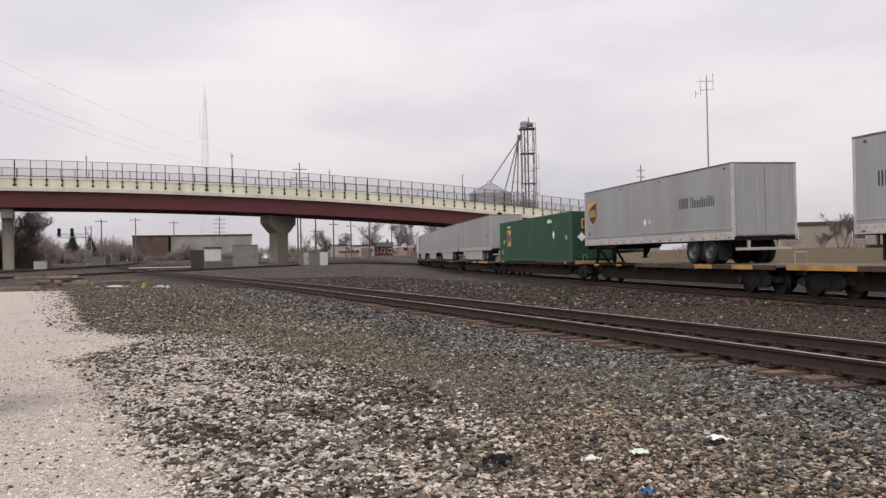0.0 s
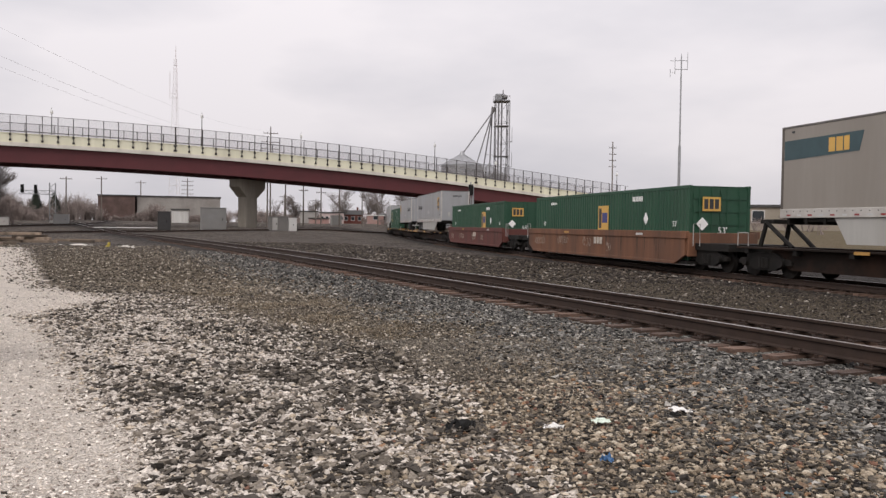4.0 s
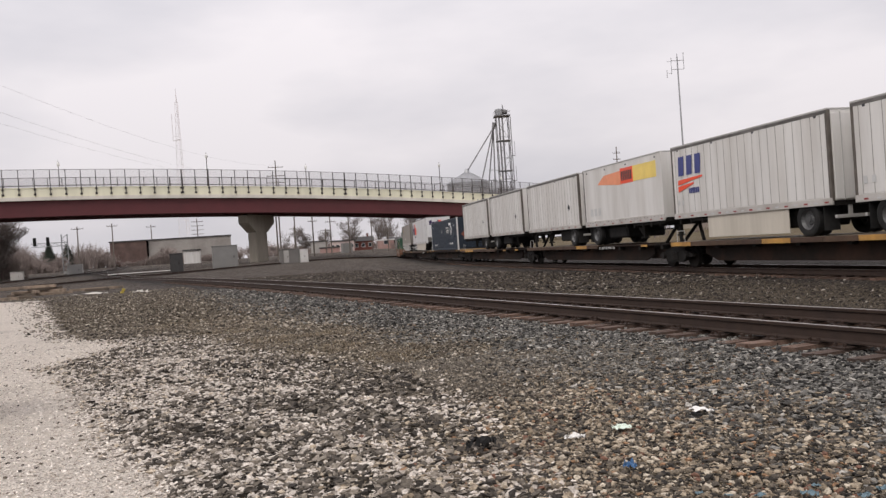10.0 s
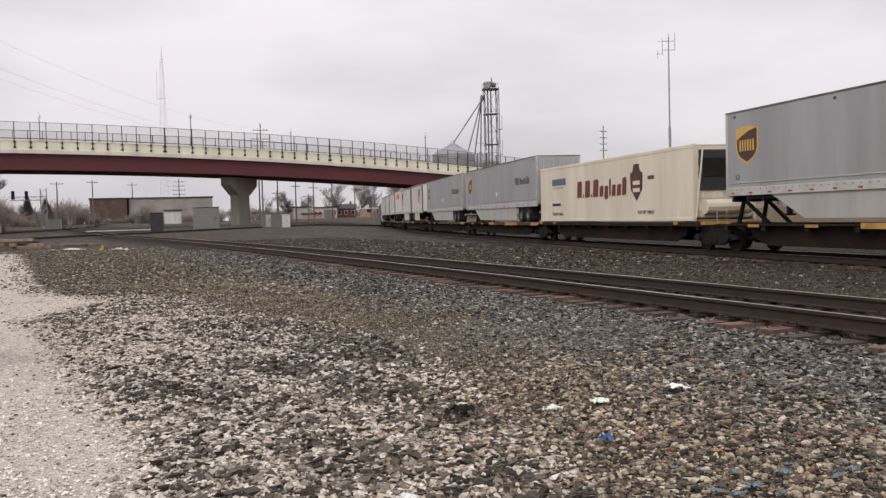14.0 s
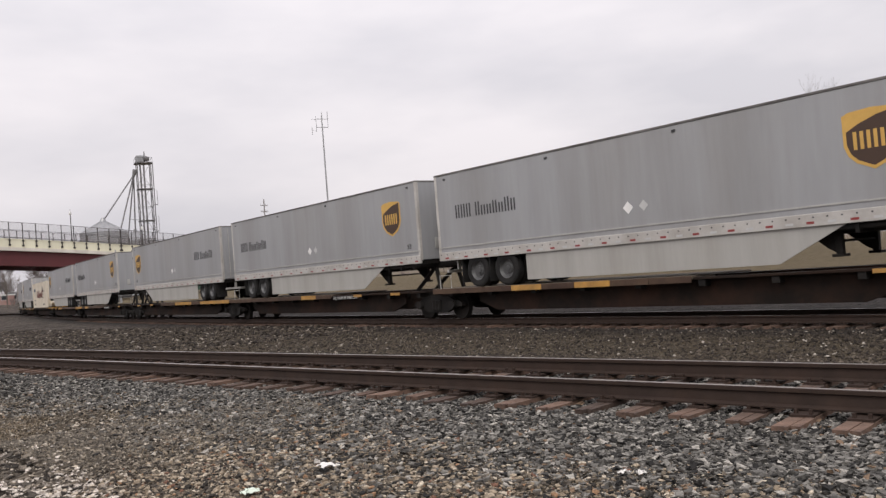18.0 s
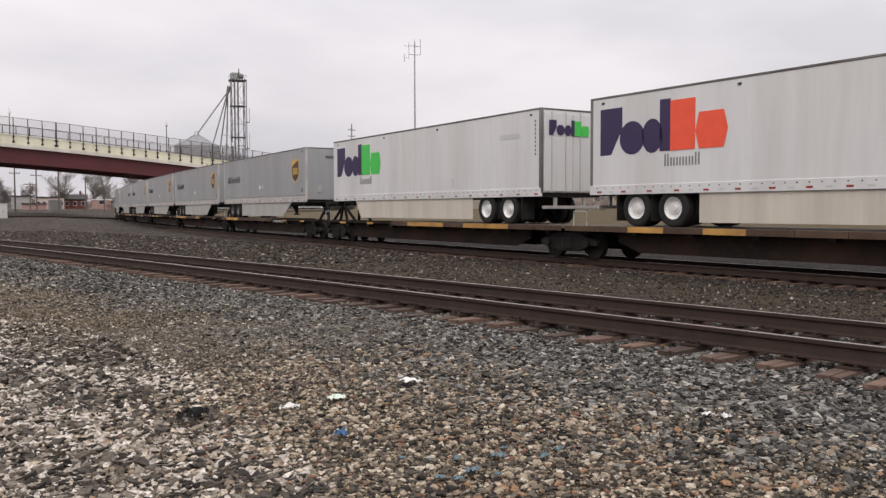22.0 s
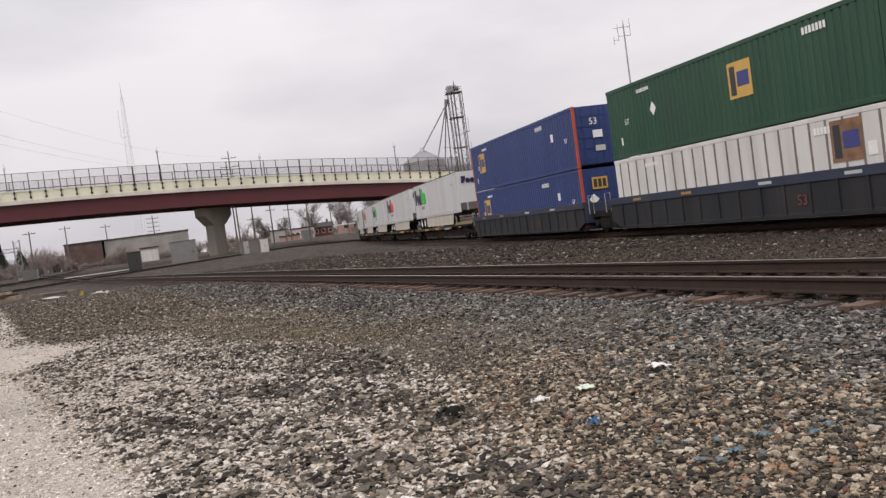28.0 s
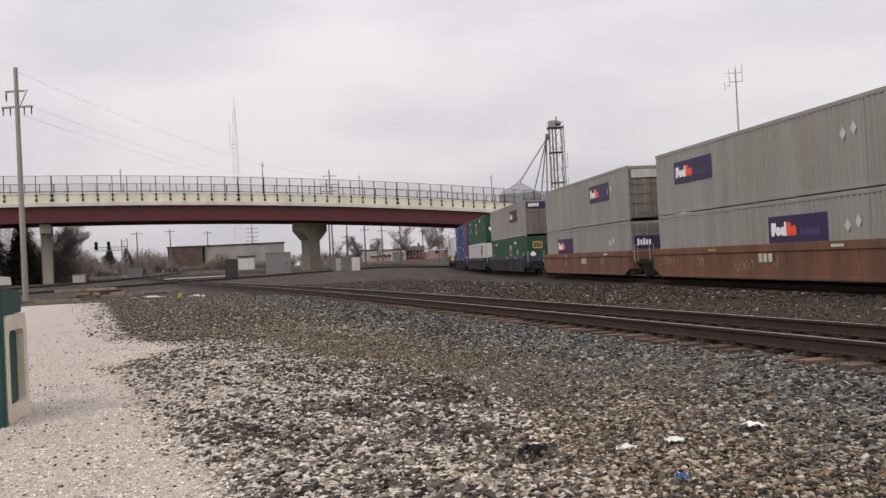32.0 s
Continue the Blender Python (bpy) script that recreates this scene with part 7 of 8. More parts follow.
def conifer(x, y, height, seed):
    r = random.Random(seed)
    t = thing("evergreen_tree", "dark evergreen tree, dense to the ground", "tree", "evergreens")
    part("trunk", tube([(0, 0, -0.2), (0, 0, height)], [0.22, 0.03], 8), BARK, t)
    bm = bmesh.new()
    for k in range(2600):
        z = height * (1 - math.sqrt(r.random())) * 0.97 + 0.3
        reach = (height - z) / height * height * 0.30 * r.uniform(0.35, 1.1) + 0.15
        a = r.uniform(0, math.tau)
        c, s = math.cos(a), math.sin(a)
        p = Vector((c * reach, s * reach, z - reach * 0.25))
        w = r.uniform(0.12, 0.3)
        out = Vector((c, s, -0.5)).normalized() * r.uniform(0.3, 0.7)
        side = Vector((-s, c, r.uniform(-0.3, 0.3))) * w
        v = [bm.verts.new(q) for q in (p - side, p + out, p + side, p - out * 0.4)]
        bm.faces.new(v)
    part("crown", bm, mat("dark_needles", (0.034, 0.044, 0.030), 0.9, scale=2, vary=0.3, island=0.4), t)
    t.location = (x, y, gz(x, y))


for i, (x, y, hgt) in enumerate(((-74.5, 134, 11.5), (-77.5, 131, 12), (-80.0, 128, 12), (-76.5, 139, 12.5), (-82, 134, 12), (-85, 129, 12), (-89.5, 201, 7.0), (-86.5, 204, 6.5), (-84.5, 200, 5.5))):
    conifer(x, y, hgt, 30 + i)

def thicket(name, label, runs, seed, per_metre=9, tall=(3.0, 6.5), wide=1.0):
    """A tangle of bare brush: rounded bushes of stems and many fine twigs that point outwards, along runs of the plan."""
    r = random.Random(seed)
    verts, faces = [], []

    def blade(p, q, w):
        i = len(verts)
        side = Vector((q.z - p.z, 0, p.x - q.x)) if abs(q.x - p.x) + abs(q.z - p.z) > 1e-4 else Vector((1, 0, 0))
        side = side.normalized() * w
        verts.extend((p - side, p + side, q))
        faces.append((i, i + 1, i + 2))
    for (x0, y0), (x1, y1), deep, scale in runs:
        for k in range(max(3, int(math.hypot(x1 - x0, y1 - y0) * per_metre / 11))):
            t = r.random()
            x, y = x0 + (x1 - x0) * t + r.uniform(-1, 1), y0 + (y1 - y0) * t + r.uniform(0, deep)
            swell = 0.75 + 0.25 * math.sin(x * 0.35 + y * 0.21) + 0.15 * math.sin(x * 1.1)
            h = r.uniform(*tall) * scale * max(swell, 0.5)
            wd = h * r.uniform(0.34, 0.5)
            foot = Vector((x, y, gz(x, y) - 0.1))
            for b in range(6):
                a = r.uniform(0, math.tau)
                blade(foot + Vector((r.uniform(-0.3, 0.3), 0, 0)), foot + Vector((math.cos(a) * wd * 0.7, math.sin(a) * wd * 0.7, h * r.uniform(0.6, 0.85))), 0.045 * wide)
            for b in range(130):
                a, e, rad = r.uniform(0, math.tau), math.asin(r.uniform(-0.25, 1)), r.random() ** 0.45
                d = Vector((math.cos(a) * math.cos(e), math.sin(a) * math.cos(e), math.sin(e)))
                p = foot + Vector((d.x * wd, d.y * wd, h * 0.45 + d.z * h * 0.42))
                p = foot + Vector((0, 0, h * 0.3)) + (p - foot - Vector((0, 0, h * 0.3))) * rad * 0.85
                out = (d + Vector((r.uniform(-0.7, 0.7), r.uniform(-0.7, 0.7), r.uniform(0, 0.9)))).normalized()
                blade(p, p + out * h * r.uniform(0.10, 0.26), 0.016 * wide)
    me = bpy.data.meshes.new(name)
    me.from_pydata(verts, [], faces)
    me.materials.append(mat("brush_bark", (0.25, 0.205, 0.185), 0.95, scale=0.4, vary=0.25, island=0.35))
    tagged(new(name, me), label, "brush", "", "stuff")


thicket("brush_thicket", "brown leafless brush along the far side of the yard", [((-112, 184), (-74, 202), 10, 1.25), ((-130, 170), (-95, 188), 12, 1.0), ((-78, 204), (-50, 211), 3, 0.42), ((-64, 199), (-55, 203), 2, 0.75), ((-50, 196), (-44, 198), 2, 0.55), ((-96, 176), (-80, 182), 4, 0.6)], 1, 48, (3.0, 6.5), 2.2)
thicket("bridge_brush", "tall tangled leafless brush under the bridge", [((-78, 134), (-70.5, 139), 6, 1.7), ((-80, 141), (-72, 146), 6, 1.75), ((-72, 137), (-68.5, 141), 4, 1.2)], 5, 40, (3.0, 6.5), 1.3)
thicket("abutment_trees", "bare treetops behind the bridge fence", [((-97, 145), (-84, 154), 8, 2.6)], 6, 22, (4.5, 7.0))
thicket("far_woods", "distant bare woods along the horizon", [((-190, 240), (-60, 320), 20, 1.3), ((-60, 300), (40, 310), 18, 1.15), ((-46, 246), (6, 252), 10, 0.75), ((-44, 232), (-24, 236), 3, 0.35), ((-8, 226), (14, 230), 6, 0.4)], 2, 22, wide=2.0)
thicket("bank_brush", "leafless brush on the bank behind the train", [((24, 78), (37, 74), 6, 0.45), ((31, 58), (54, 34), 6, 0.5), ((38, 62), (60, 42), 10, 0.75), ((60, 42), (85, 20), 12, 0.9)], 3, 10)

# ---- near things ----
bin_ = thing("litter_bin", "green and cream plastic litter bin surround with a white lid", "litter bin")
TEAL = mat("dark_green_plastic", (0.008, 0.052, 0.046), 0.5, scale=4, vary=0.15)
CREAM_PL = mat("cream_plastic", (0.66, 0.58, 0.47), 0.55, scale=4, vary=0.08, dirt=(0.36, 0.29, 0.22), dirt_amount=0.4)
for x in (-0.44, 0.44):
    part("post", box(x - 0.05, x + 0.05, -0.49, -0.40, 0, 1.40, 0.02), TEAL, bin_)
    bm = bmesh.new()
    s = 1 if x > 0 else -1
    x0, x1 = sorted((x - s * 0.03, x + s * 0.045))
    outer = [(-0.37, 0.06), (-0.31, 0.0), (0.43, 0.0), (0.49, 0.06), (0.49, 1.02), (0.43, 1.10), (-0.31, 1.10), (-0.37, 1.02)]
    inner = [(-0.23, 0.20), (-0.19, 0.16), (0.31, 0.16), (0.35, 0.20), (0.35, 0.88), (0.31, 0.94), (-0.19, 0.94), (-0.23, 0.88)]
    rings = [[bm.verts.new((q, a, b)) for a, b in o] for q, o in ((x0, outer), (x1, outer), (x1, inner), (x0, inner))]
    for a, b in zip(rings, rings[1:] + rings[:1]):
        for k in range(8):
            bm.faces.new((a[k], a[(k + 1) % 8], b[(k + 1) % 8], b[k]))
    bmesh.ops.recalc_face_normals(bm, faces=bm.faces)
    f = part("side_frame", bm, CREAM_PL, bin_, "cream framed side panel")
    part("panel", box(min(x - s * 0.06, x - s * 0.03), max(x - s * 0.06, x - s * 0.03), -0.36, 0.47, 0.06, 1.06), TEAL, f)
    part("top_panel", prism([(-0.38, 1.11), (0.30, 1.11), (0.33, 1.24), (0.22, 1.34), (-0.38, 1.38)], "x", x - 0.04, x + 0.04), TEAL, bin_)
part("back_panel", box(-0.38, 0.38, 0.44, 0.48, 0.05, 1.08, 0.01), TEAL, bin_)
part("front_panel", box(-0.38, 0.38, -0.46, -0.42, 0.05, 1.10, 0.01), CREAM_PL, bin_, "cream front panel")
part("lid", prism([(-0.53, 1.41), (-0.10, 1.41), (-0.14, 1.49), (-0.52, 1.50)], "x", -0.50, 0.50), WHITE_OLD, bin_, "white flat lid")
bin_.matrix_basis = Matrix.Translation((-5.277, 8.274, 0.0)) @ Matrix.Rotation(0.276, 4, "Z")

rnd = random.Random(9)
OLD_TIE = mat("old_tie_wood", (0.21, 0.16, 0.118), 0.95, scale=3, vary=0.3, dirt=(0.04, 0.035, 0.03), dirt_amount=0.6, bump=0.5, bump_scale=20, random_tint=0.6)
for x, y, z, turn, ln in ((-31.2, 52.0, 0.0, 0.3, 1.4), (-30.6, 52.6, 0.15, -0.6, 1.2), (-31.8, 53.0, 0.12, 0.9, 1.3), (-27.2, 55.0, 0.5, 0.35, 2.2), (-26.0, 56.6, 0.5, -0.15, 2.4), (-25.2, 49.2, 0.0, 0.15, 2.6), (-24.0, 50.0, 0.0, 0.4, 1.1), (-26.6, 55.5, 0.0, -0.3, 2.4), (-26.0, 56.0, 0.16, 0.5, 2.6), (-24.6, 55.8, 0.0, 0.1, 2.2), (-24.9, 56.5, 0.18, -0.5, 2.0),
                          (-23.5, 60.0, 0.0, 0.25, 3.6), (-22.5, 57.5, 0.0, 0.0, 1.6), (-25.4, 56.2, 0.34, 0.9, 2.3), (-25.8, 55.4, 0.2, -0.9, 1.9), (-26.9, 56.4, 0.17, 0.1, 1.6), (-27.8, 50.8, 0.0, 0.2, 1.8), (-28.5, 52.0, 0.0, 0.9, 1.5)):
    o = thing("discarded_tie", "old dark railway tie lying on the gravel", "railway tie", "discarded ties")
    part("timber", box(-ln / 2, ln / 2, -0.12, 0.12, 0, 0.19, 0.02), OLD_TIE, o)
    o.matrix_basis = Matrix.Translation((x, y, gz(x, y) + z - 0.02)) @ Matrix.Rotation(turn, 4, "Z")


def crumpled(name, x, y, size, material, label, seed, tall=0.35, category="litter"):
    """A crushed scrap: a sheet folded at random, with a ragged outline."""
    r = random.Random(seed)
    bm = bmesh.new()
    bmesh.ops.create_grid(bm, x_segments=9, y_segments=6, size=0.5)
    drop = [f for f in bm.faces if max(abs(f.calc_center_median().x), abs(f.calc_center_median().y)) > 0.33 and r.random() < 0.45]
    bmesh.ops.delete(bm, geom=drop, context="FACES")
    for v in bm.verts:
        e = 1 - max(abs(v.co.x), abs(v.co.y)) * 1.3
        fold = abs(noise.noise((v.co.x * 4, v.co.y * 4, seed * 3.7)))
        v.co = Vector((v.co.x * size + r.uniform(-0.06, 0.06) * size, v.co.y * size * 0.6 + r.uniform(-0.06, 0.06) * size, size * tall * (1.5 * fold + 0.5 * e + r.uniform(0, 0.25))))
    bmesh.ops.solidify(bm, geom=bm.faces[:], thickness=0.003)
    me = bpy.data.meshes.new(name)
    bm.to_mesh(me)
    bm.free()
    me.materials.append(material)
    o = tagged(new(name, me), label, category)
    o.matrix_basis = Matrix.Translation((x, y, gz(x, y) + 0.03)) @ Matrix.Rotation(r.uniform(-0.6, 0.6), 4, "Z")


PAPER = mat("crumpled_paper", (0.70, 0.68, 0.65), 0.8, scale=10, vary=0.06)
BLUE_PL = mat("blue_plastic", (0.05, 0.13, 0.27), 0.5, scale=10, vary=0.15)
crumpled("paper_scrap", 2.08, 6.35, 0.17, PAPER, "white crumpled paper on the gravel", 1, 0.16)
crumpled("paper_scrap", 1.01, 5.86, 0.14, PAPER, "white crumpled paper on the gravel", 2, 0.2)
crumpled("paper_scrap", 1.39, 6.02, 0.15, mat("pale_green_wrapper", (0.62, 0.70, 0.60), 0.6), "pale green and white wrapper on the gravel", 3, 0.15)
crumpled("paper_scrap", 3.60, 4.56, 0.09, PAPER, "white paper scraps on the gravel", 4, 0.2)
crumpled("paper_scrap", 3.66, 4.45, 0.07, PAPER, "small white paper scrap on the gravel", 5)
crumpled("paper_scrap", -0.02, 4.12, 0.10, PAPER, "white crumpled paper on the gravel", 10, 0.25)
crumpled("plastic_scrap", 1.18, 4.95, 0.075, BLUE_PL, "small blue plastic cap on the gravel", 6, 0.6)
for i, (x, y) in enumerate(((1.50, 4.02), (1.58, 3.96), (1.80, 3.95), (1.70, 4.06), (1.55, 4.35), (1.70, 4.30), (1.95, 4.28), (2.05, 4.42), (2.35, 4.30), (2.2, 4.2), (1.42, 4.42))):
    crumpled("plastic_scrap", x, y, rnd.uniform(0.04, 0.09), mat("faded_blue_plastic", (0.11, 0.17, 0.20), 0.6, scale=10, vary=0.15), "faded blue plastic shreds among the stones", 20 + i, 0.2)
crumpled("paper_scrap", -15.5, 45.5, 0.9, mat("pale_rag", (0.5, 0.47, 0.42), 0.9), "pale rag lying on the gravel", 7, 0.15)
crumpled("paper_scrap", -19.5, 48.6, 1.7, mat("pale_rag", (0.5, 0.47, 0.42), 0.9), "pale flat board lying on the gravel", 8, 0.05)
crumpled("black_scrap", 0.35, 5.75, 0.2, BLACK, "black rubber scrap among the stones", 9, 0.4)
for i, (x, y) in enumerate(((-18.4, 51), (-17.2, 47.5), (-18.9, 52.5), (-17.5, 48.5))):
    w = thing("yellow_weed", "small tuft of yellow dry weed", "weed", "weeds on the gravel")
    bm = bmesh.new()
    r = random.Random(i)
    for k in range(26):
        a, l = r.uniform(0, math.tau), r.uniform(0.06, 0.17)
        p = Vector((r.uniform(-0.07, 0.07), r.uniform(-0.07, 0.07), 0))
        q = p + Vector((math.cos(a) * l * 0.5, math.sin(a) * l * 0.5, l))
        s = Vector((-math.sin(a), math.cos(a), 0)) * 0.015
        bm.faces.new([bm.verts.new(c) for c in (p - s, p + s, q + s * 0.4, q - s * 0.4)])
    part("tuft", bm, mat("yellow_blade", (0.62, 0.50, 0.10), 0.8, scale=4, vary=0.2), w)
    w.location = (x, y, gz(x, y))

# wires from the tall pole
for dz, dx in ((15.4, 0.1), (13.0, -1.0), (13.0, 1.0)):
    w = thing("power_line", "thin dark overhead wire", "cable", "overhead wires")
    a, b = Vector((-29.95 + dx, 54.2, dz)), Vector((-29.4 + dx, 172.4, dz + 5.0))
    pts = [a.lerp(b, t / 14) - Vector((0, 0, 1.8 * (1 - (2 * t / 14 - 1) ** 2))) for t in range(15)]
    part("wire", tube(pts, 0.006, 4), WOOD, w)

# ---- loose stones ----
def stone_field(name, label, pts, size_lo, size_hi, flat, material, seed, sink=0.35, sharp=False):
    """Many small uneven stones in one mesh, pressed into the ground."""
    rs = np.random.RandomState(seed)
    bm = bmesh.new()
    if sharp == 2:
        v = [bm.verts.new(c) for c in ((1, 0, 0), (0, 1, 0), (-1, 0, 0), (0, -1, 0), (0, 0, 1), (0, 0, -1))]
        for k in range(4):
            bm.faces.new((v[k], v[(k + 1) % 4], v[4]))
            bm.faces.new((v[(k + 1) % 4], v[k], v[5]))
    elif sharp:
        box(-0.8, 0.8, -0.8, 0.8, -0.8, 0.8, 0, bm)
        bmesh.ops.triangulate(bm, faces=bm.faces[:])
    else:
        bmesh.ops.create_icosphere(bm, subdivisions=1, radius=1.0)
    bm.verts.ensure_lookup_table()
    bm.verts.index_update()
    base = np.array([v.co[:] for v in bm.verts])
    tri = np.array([[v.index for v in f.verts] for f in bm.faces])
    bm.free()
    n = len(pts)
    size = (size_lo + (size_hi - size_lo) * rs.rand(n) ** 2)[:, None, None] / 2
    v = base[None] * (1 + (0.6 if sharp else 0.38) * (rs.rand(n, len(base), 1) - 0.5) * 2) + (0.25 * (rs.rand(n, len(base), 3) - 0.5) if sharp else 0)
    v = v * np.stack([np.ones(n) * 1.15, 0.65 + 0.4 * rs.rand(n), flat * (0.7 + 0.6 * rs.rand(n))], 1)[:, None, :] * size
    tilt = (rs.rand(n) - 0.5) * 0.9
    c, s = np.cos(tilt)[:, None], np.sin(tilt)[:, None]
    v = np.stack([v[:, :, 0] * c - v[:, :, 2] * s, v[:, :, 1], v[:, :, 0] * s + v[:, :, 2] * c], 2)
    a = rs.rand(n) * math.tau
    c, s = np.cos(a)[:, None], np.sin(a)[:, None]
    v = np.stack([v[:, :, 0] * c - v[:, :, 1] * s, v[:, :, 0] * s + v[:, :, 1] * c, v[:, :, 2]], 2)
    z = ground_z(pts) + size[:, 0, 0] * flat * (1 - 2 * sink * rs.rand(n))
    v = v + np.concatenate([pts, z[:, None]], 1)[:, None, :]
    faces = (tri[None] + (np.arange(n) * len(base))[:, None, None]).reshape(-1, 3)
    me = bpy.data.meshes.new(name)
    me.vertices.add(n * len(base))
    me.vertices.foreach_set("co", v.reshape(-1).astype(np.float32))
    me.loops.add(len(faces) * 3)
    me.loops.foreach_set("vertex_index", faces.reshape(-1).astype(np.int32))
    me.polygons.add(len(faces))
    me.polygons.foreach_set("loop_start", (np.arange(len(faces)) * 3).astype(np.int32))
    me.polygons.foreach_set("loop_total", np.full(len(faces), 3, dtype=np.int32))
    me.update(calc_edges=True)
    me.shade_flat()
    me.materials.append(material)
    tagged(new(name, me), label, "stones", "", "stuff")


def stone_material(name, stops, rough=0.9):
    """Stones of several colours: one colour from the ramp for each stone."""
    m = bpy.data.materials.new(name)
    m.use_nodes = True
    n, l = m.node_tree.nodes, m.node_tree.links
    b = n["Principled BSDF"]
    b.inputs["Roughness"].default_value = rough
    b.inputs["Specular IOR Level"].default_value = 0.25
    g = n.new("ShaderNodeNewGeometry")
    ramp = n.new("ShaderNodeValToRGB")
    ramp.color_ramp.interpolation = "CONSTANT"
    e = ramp.color_ramp.elements
    while len(e) < len(stops):
        e.new(0.5)
    for k, (p, c) in enumerate(stops):
        e[k].position, e[k].color = p, (*c, 1)
    l.new(g.outputs["Random Per Island"], ramp.inputs["Fac"])
    co = n.new("ShaderNodeTexCoord")
    t = n.new("ShaderNodeTexNoise")
    t.inputs["Scale"].default_value, t.inputs["Detail"].default_value = 60, 4
    l.new(co.outputs["Object"], t.inputs["Vector"])
    r = n.new("ShaderNodeMapRange")
    r.inputs["From Min"].default_value, r.inputs["From Max"].default_value = 0.3, 0.7
    r.inputs["To Min"].default_value, r.inputs["To Max"].default_value = 0.55, 1.4
    l.new(t.outputs["Fac"], r.inputs["Value"])
    mx = n.new("ShaderNodeMix")
    mx.data_type, mx.blend_type = "RGBA", "MULTIPLY"
    mx.inputs["Factor"].default_value = 1
    l.new(ramp.outputs["Color"], mx.inputs["A"])
    l.new(r.outputs[0], mx.inputs["B"])
    l.new(mx.outputs["Result"], b.inputs["Base Color"])
    return m


def scatter(n, seed, chance, y0, y1, half0, half1, power=1.0):
    """Points in the wedge before the camera, kept by chance(x, y)."""
    rs = np.random.RandomState(seed)
    y = y0 + (y1 - y0) * rs.rand(n) ** power
    f = (y - y0) / (y1 - y0)
    lo, hi = half0[0] + (half1[0] - half0[0]) * f, half0[1] + (half1[1] - half0[1]) * f
    x = lo + (hi - lo) * rs.rand(n)
    keep = rs.rand(n) < chance(x, y)
    return np.stack([x, y], 1)[keep]


def v_of(x, y):
    return x * math.cos(B_ANGLE) + y * math.sin(B_ANGLE)


def streak(x, y, k):
    """Bands that run obliquely over the yard, as wheels left them."""
    return np.array([noise.noise(((a - b) * 0.28, (a + b) * 1.15, k)) + 0.5 * noise.noise(((a - b) * 0.7, (a + b) * 2.6, k + 4)) for a, b in zip(x, y)])


def clump(x, y, s, k):
    return np.array([noise.noise((a * s, b * s, k)) for a, b in zip(x, y)])


def grey_zone(x, y):
    v = v_of(x, y)
    return smooth(3.7, 5.7, v + 0.7 * clump(x, y, 0.8, 1)) * (1 - smooth(9.3, 9.6, v)) * (1 - path_mask(x, y))


def tan_zone(x, y):
    v = v_of(x, y)
    return (1 - smooth(3.9, 5.9, v)) * (1 - smooth(6.6, 8.4, y - 0.6 * x + 0.8)) * smooth(-1.4, 0.8, x) * (1 - path_mask(x, y))


def dark_zone(x, y):
    return smooth(0.0, 0.7, dust_mask(x, y)) * (1 - smooth(0.25, 0.6, path_mask(x, y))) * (0.55 + 0.75 * streak(x, y, 5) + 0.5 * clump(x, y, 2.6, 8))


def white_zone(x, y):
    return dust_mask(x, y) * (1 - smooth(0.35, 0.75, path_mask(x, y))) * np.clip(0.70 - 0.95 * streak(x, y, 5) - 0.4 * clump(x, y, 2.6, 8) + 0.5 * smooth(0.0, 0.3, path_mask(x - 0.4, y)), 0.25, 1.0)


def brown_zone(x, y):
    return (1 - grey_zone(x, y)) * (1 - dust_mask(x, y)) * smooth(6.6, 8.4, y - 0.6 * x + 0.8) * (1 - path_mask(x, y)) * (v_of(x, y) < 6.9)


GREYS = stone_material("grey_ballast", [(0, (0.018, 0.017, 0.016)), (0.20, (0.058, 0.055, 0.050)), (0.44, (0.118, 0.112, 0.102)), (0.68, (0.190, 0.180, 0.162)), (0.89, (0.34, 0.32, 0.285)), (0.975, (0.18, 0.122, 0.08))])
TANS = stone_material("mixed_pebbles", [(0, (0.030, 0.026, 0.022)), (0.20, (0.078, 0.066, 0.053)), (0.40, (0.142, 0.117, 0.088)), (0.56, (0.225, 0.180, 0.128)), (0.72, (0.330, 0.272, 0.200)), (0.86, (0.46, 0.40, 0.315)), (0.94, (0.26, 0.155, 0.09)), (0.975, (0.15, 0.08, 0.055))])
DARKS = stone_material("dark_stones", [(0, (0.034, 0.029, 0.024)), (0.25, (0.066, 0.056, 0.046)), (0.55, (0.108, 0.092, 0.074)), (0.82, (0.20, 0.172, 0.138))])
PALE = stone_material("path_grit", [(0, (0.66, 0.595, 0.525)), (0.35, (0.82, 0.755, 0.68)), (0.68, (0.50, 0.44, 0.375)), (0.90, (0.26, 0.22, 0.185))])
WHITES = stone_material("dusty_stones", [(0, (0.44, 0.395, 0.345)), (0.30, (0.58, 0.525, 0.465)), (0.60, (0.29, 0.253, 0.213)), (0.79, (0.46, 0.390, 0.305)), (0.90, (0.15, 0.128, 0.105))])
BROWNS = stone_material("brown_gravel", [(0, (0.036, 0.029, 0.022)), (0.22, (0.092, 0.076, 0.057)), (0.48, (0.162, 0.134, 0.102)), (0.74, (0.240, 0.204, 0.158)), (0.92, (0.44, 0.39, 0.32))])
VERGE = stone_material("verge_gravel", [(0, (0.022, 0.018, 0.015)), (0.25, (0.046, 0.037, 0.030)), (0.58, (0.076, 0.062, 0.048)), (0.88, (0.140, 0.117, 0.092)), (0.972, (0.36, 0.325, 0.28))])
